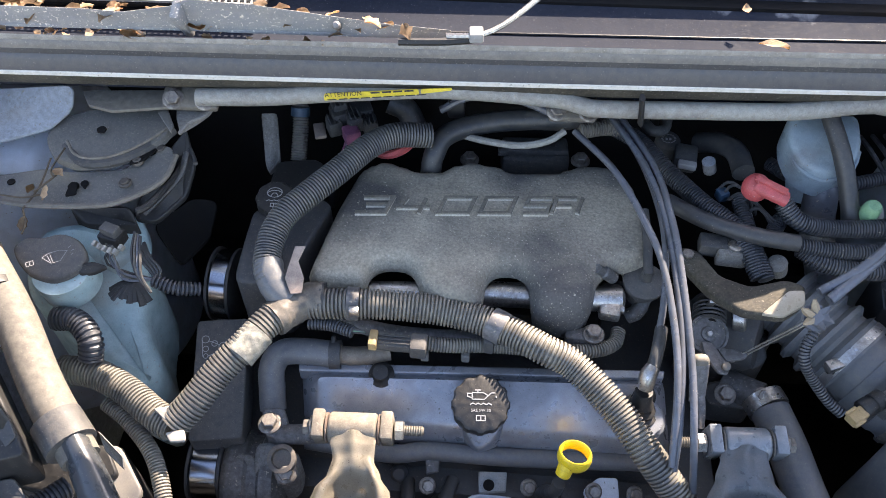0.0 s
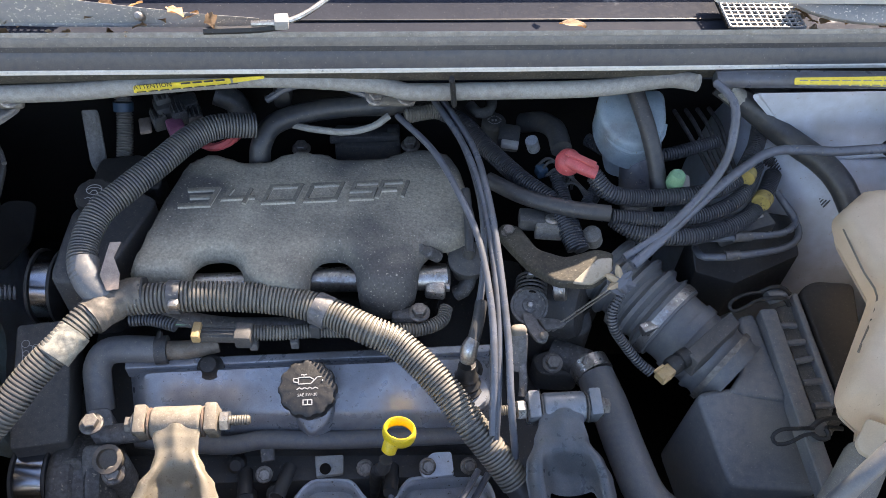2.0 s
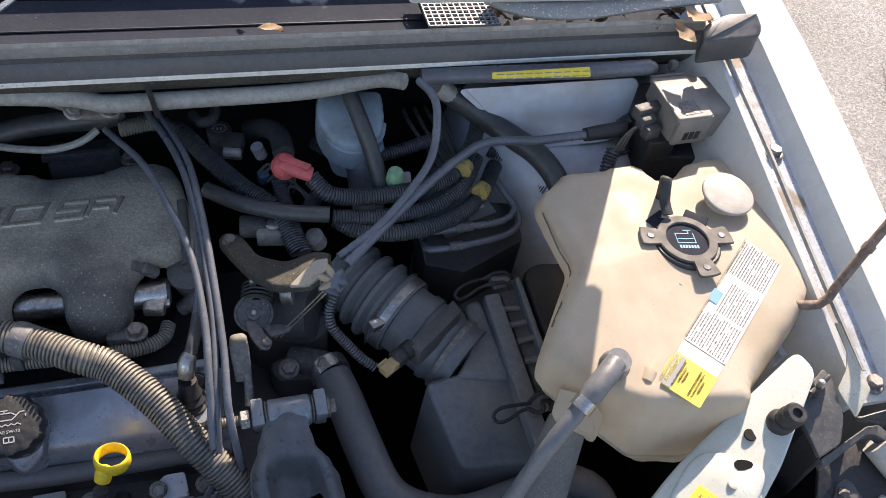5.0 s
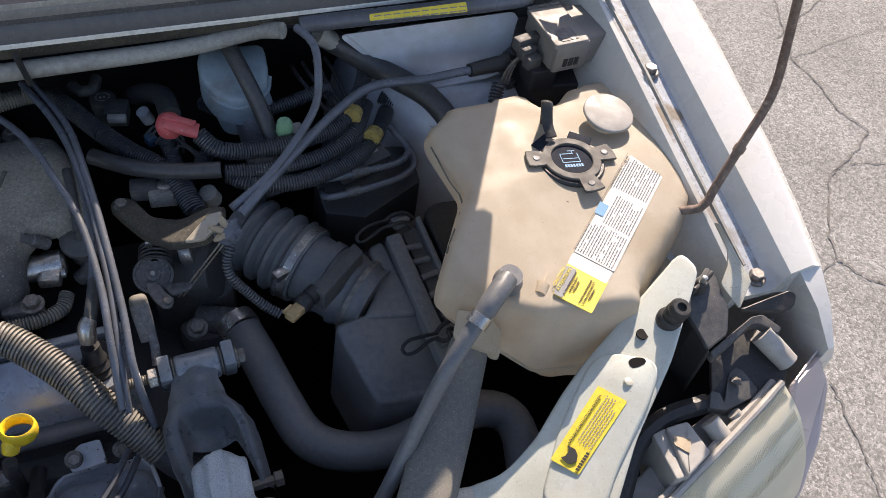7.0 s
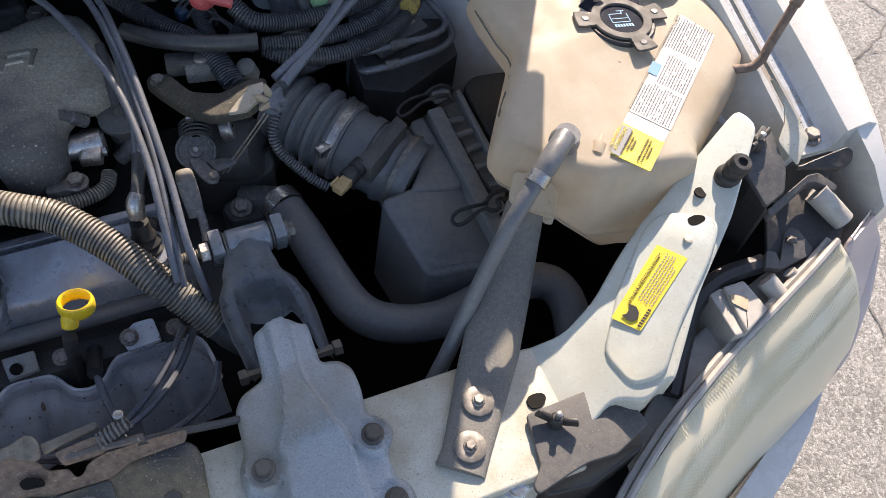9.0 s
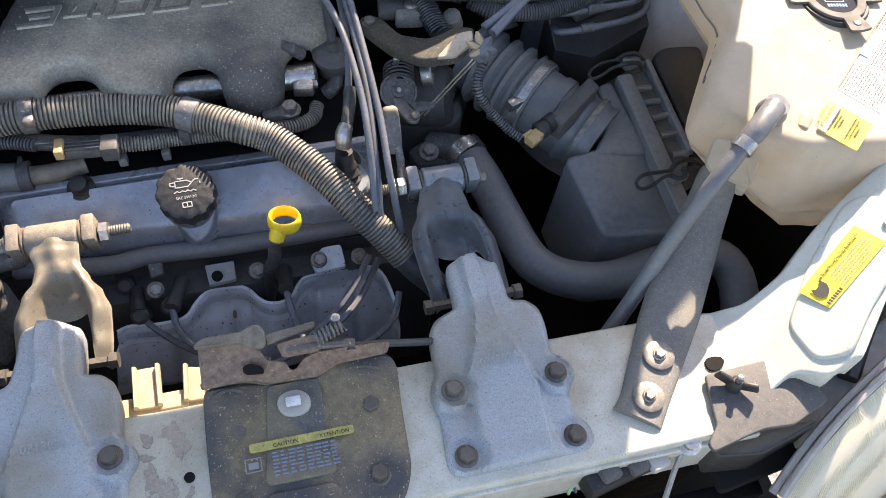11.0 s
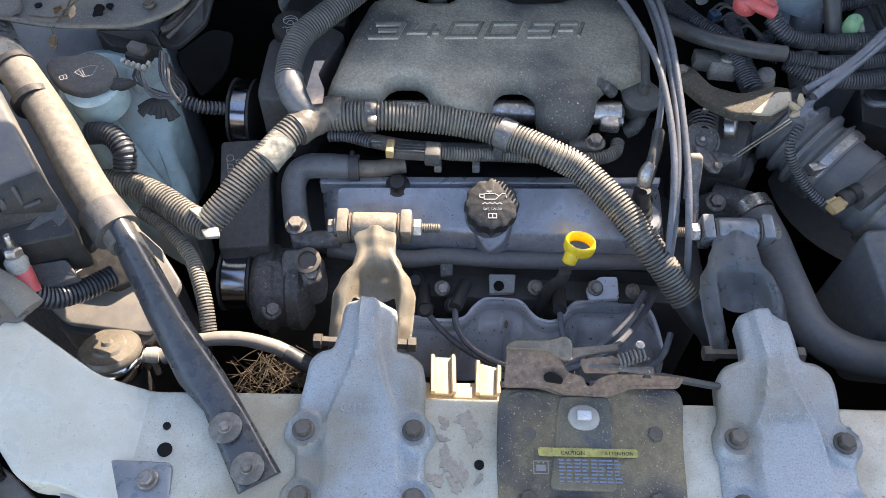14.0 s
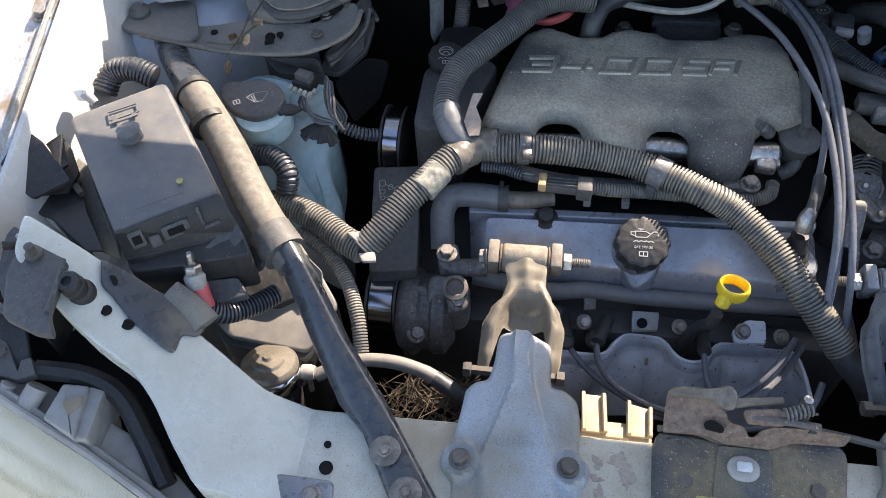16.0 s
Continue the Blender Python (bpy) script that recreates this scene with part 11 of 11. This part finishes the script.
part("torn_flap", slab([(-0.5304, 0.7519, 1.1660), (-0.5204, 0.7610, 1.1660), (-0.5020, 0.7260, 1.1660), (-0.5020, 0.7137, 1.1660), (-0.5186, 0.7356, 1.1660)], 0.003, 0.002, 0.0008), PLATEDUST, lp2)
part("hinge_foot", slab([(-0.5126, 0.7750, 1.1620), (-0.4668, 0.7752, 1.1620), (-0.4658, 0.7600, 1.1620), (-0.4768, 0.7424, 1.1620), (-0.4947, 0.7206, 1.1620), (-0.5063, 0.7472, 1.1620)], 0.006, 0.005, 0.002), GREYDUST, lp2, "dusty bolted foot")
part("foot_lip", tube([(-0.4628, 0.7575, 1.1660), (-0.4738, 0.7400, 1.1660), (-0.4845, 0.7332, 1.1660), (-0.4912, 0.7123, 1.1660)], 0.0026, 8), GREYDUST, lp2)
for p in ((-0.5227, 0.7152, 1.1340), (-0.5468, 0.6929, 1.1340), (-0.5527, 0.6597, 1.1300)):
    shared("bolt", LINK_BOLT, lp2, at(p, 15))
for p in ([(-0.5528, 0.6823, 1.1372), (-0.5368, 0.6930, 1.1372), (-0.5248, 0.7137, 1.1372), (-0.5407, 0.7149, 1.1372), (-0.5529, 0.7002, 1.1372)], [(-0.6181, 0.6340, 1.1290), (-0.6197, 0.6583, 1.1290), (-0.6116, 0.6587, 1.1290), (-0.6056, 0.6383, 1.1290)], [(-0.6022, 0.6497, 1.1290), (-0.6038, 0.6600, 1.1290), (-0.5988, 0.6574, 1.1290), (-0.5975, 0.6480, 1.1290)]):
    sheet("opening", p, DARK, lp2, 0.0008, corner=0.003)
part("frame_arm", tube([(-0.5340, 0.6283, 1.1150), (-0.5231, 0.6371, 1.1150), (-0.5093, 0.6718, 1.1150), (-0.5023, 0.7018, 1.1150), (-0.5036, 0.7408, 1.1150)], 0.0045, 8), BLACK, lp2, "glossy black frame arm")
part("frame_arm", tube([(-0.5070, 0.7500, 1.1200), (-0.4916, 0.7277, 1.1200), (-0.4813, 0.7077, 1.1200)], 0.003, 8), DUSTY, lp2)
part("lower_plate", slab([(-0.7136, 0.6694, 1.1250), (-0.6588, 0.6793, 1.1300), (-0.6217, 0.6745, 1.1300), (-0.5611, 0.6829, 1.1300), (-0.5282, 0.7077, 1.1350), (-0.5128, 0.7206, 1.1400), (-0.5029, 0.7061, 1.1350), (-0.5096, 0.6732, 1.1280), (-0.5388, 0.6487, 1.1220), (-0.5770, 0.6343, 1.1180), (-0.6582, 0.6296, 1.1180), (-0.6999, 0.6319, 1.1200), (-0.7876, 0.6457, 1.1250), (-0.8057, 0.6738, 1.1300)], 0.006, 0.010, 0.0015), PLATEDUST, lp2)
part("plate_rim", tube([(-0.7935, 0.6443, 1.1260), (-0.6979, 0.6292, 1.1220), (-0.6560, 0.6260, 1.1200), (-0.5751, 0.6307, 1.1200), (-0.5371, 0.6449, 1.1240), (-0.5069, 0.6704, 1.1300), (-0.5010, 0.7052, 1.1360)], 0.0035, 6), TANDUST, lp2)
for p, r in (((-0.5548, 0.6595, 1.1265), 0.004), ((-0.6159, 0.6546, 1.1260), 0.007), ((-0.6036, 0.6596, 1.1265), 0.005), ((-0.6950, 0.6587, 1.1250), 0.005)):
    sheet("hole", disc(p, r, 10), DARK, lp2, 0.0008)
part("side_housing", slab([(-0.5164, 0.7240, 1.1300), (-0.5000, 0.7530, 1.1400), (-0.4872, 0.7180, 1.1100), (-0.4960, 0.6868, 1.0850), (-0.5304, 0.6529, 1.0700), (-0.5580, 0.6535, 1.0750), (-0.5525, 0.6738, 1.0900), (-0.5187, 0.6878, 1.1100)], 0.008, 0.008, 0.003), BLACK, lp2)
part("rib", tube([(-0.5402, 0.6520, 1.0850), (-0.5236, 0.6658, 1.0950), (-0.4971, 0.6920, 1.1150), (-0.4929, 0.7171, 1.1300)], 0.004, 6), DUSTY, lp2)
part("under_box", slab([(-0.6291, 0.6454, 1.1000), (-0.5528, 0.6498, 1.1000), (-0.5438, 0.6356, 1.0800), (-0.6084, 0.6320, 1.0850)], 0.04, 0.006, 0.003), BLACK, lp2)
part("sticker", slab([(-0.7781, 0.6725, 1.1252), (-0.7158, 0.6579, 1.1252), (-0.7149, 0.6431, 1.1242), (-0.7774, 0.6573, 1.1242)], 0.001, 0.001, 0.0003), LAMPBODY, lp2, "pale part number sticker")
part("liner", slab([(-0.7960, 0.7718, 1.1700), (-0.6335, 0.7672, 1.1900), (-0.6352, 0.7480, 1.1700), (-0.6601, 0.7267, 1.1550), (-0.7213, 0.7083, 1.1450), (-0.7857, 0.6923, 1.1450)], 0.004, 0.01, 0.002), LINER, lp2, "pale blue-white liner panel")
tw = bmesh.new()
for a, b, c in (((-0.6432, 0.6771, 1.1500), (-0.6539, 0.6485, 1.1300), (-0.6673, 0.6198, 1.1200)), ((-0.6673, 0.6198, 1.1200), (-0.6551, 0.5979, 1.1200), (-0.6565, 0.5846, 1.1150)), ((-0.6332, 0.6588, 1.1400), (-0.6414, 0.6441, 1.1400), (-0.6532, 0.6342, 1.1350)), ((-0.6956, 0.6319, 1.1300), (-0.6669, 0.6289, 1.1300), (-0.6485, 0.6346, 1.1300)), ((-0.6327, 0.6957, 1.1500), (-0.6398, 0.6630, 1.1450), (-0.6348, 0.6539, 1.1400))):
    sweep(tw, curve_through([a, b, c], 0.004), 0.0012, 5)
tagged(new("dry_twigs", finish("dry_twigs", tw, STRAW)), "dry brown twigs caught on the linkage plate", "twigs", kind="stuff")
for p in ((-0.6364, 0.6632, 1.1450), (-0.6550, 0.6388, 1.1350), (-0.6377, 0.6415, 1.1380), (-0.6586, 0.6067, 1.1200)):
    leaf(p, 0.55)
# Black filler added where the gap shows nothing but shade.
bulk = thing("side_filler", (-0.5228, 0.7081, 1.0000), "black filler panel added in the dark gap between bottle and engine", "liner")
part("panel", slab([(-0.5478, 0.6710, 1.0400), (-0.5046, 0.7148, 1.0500), (-0.4741, 0.7209, 1.0400), (-0.4869, 0.6896, 1.0000), (-0.5213, 0.6546, 0.9800), (-0.5350, 0.6597, 1.0200)], 0.006, 0.01, 0.002), DARK, bulk)
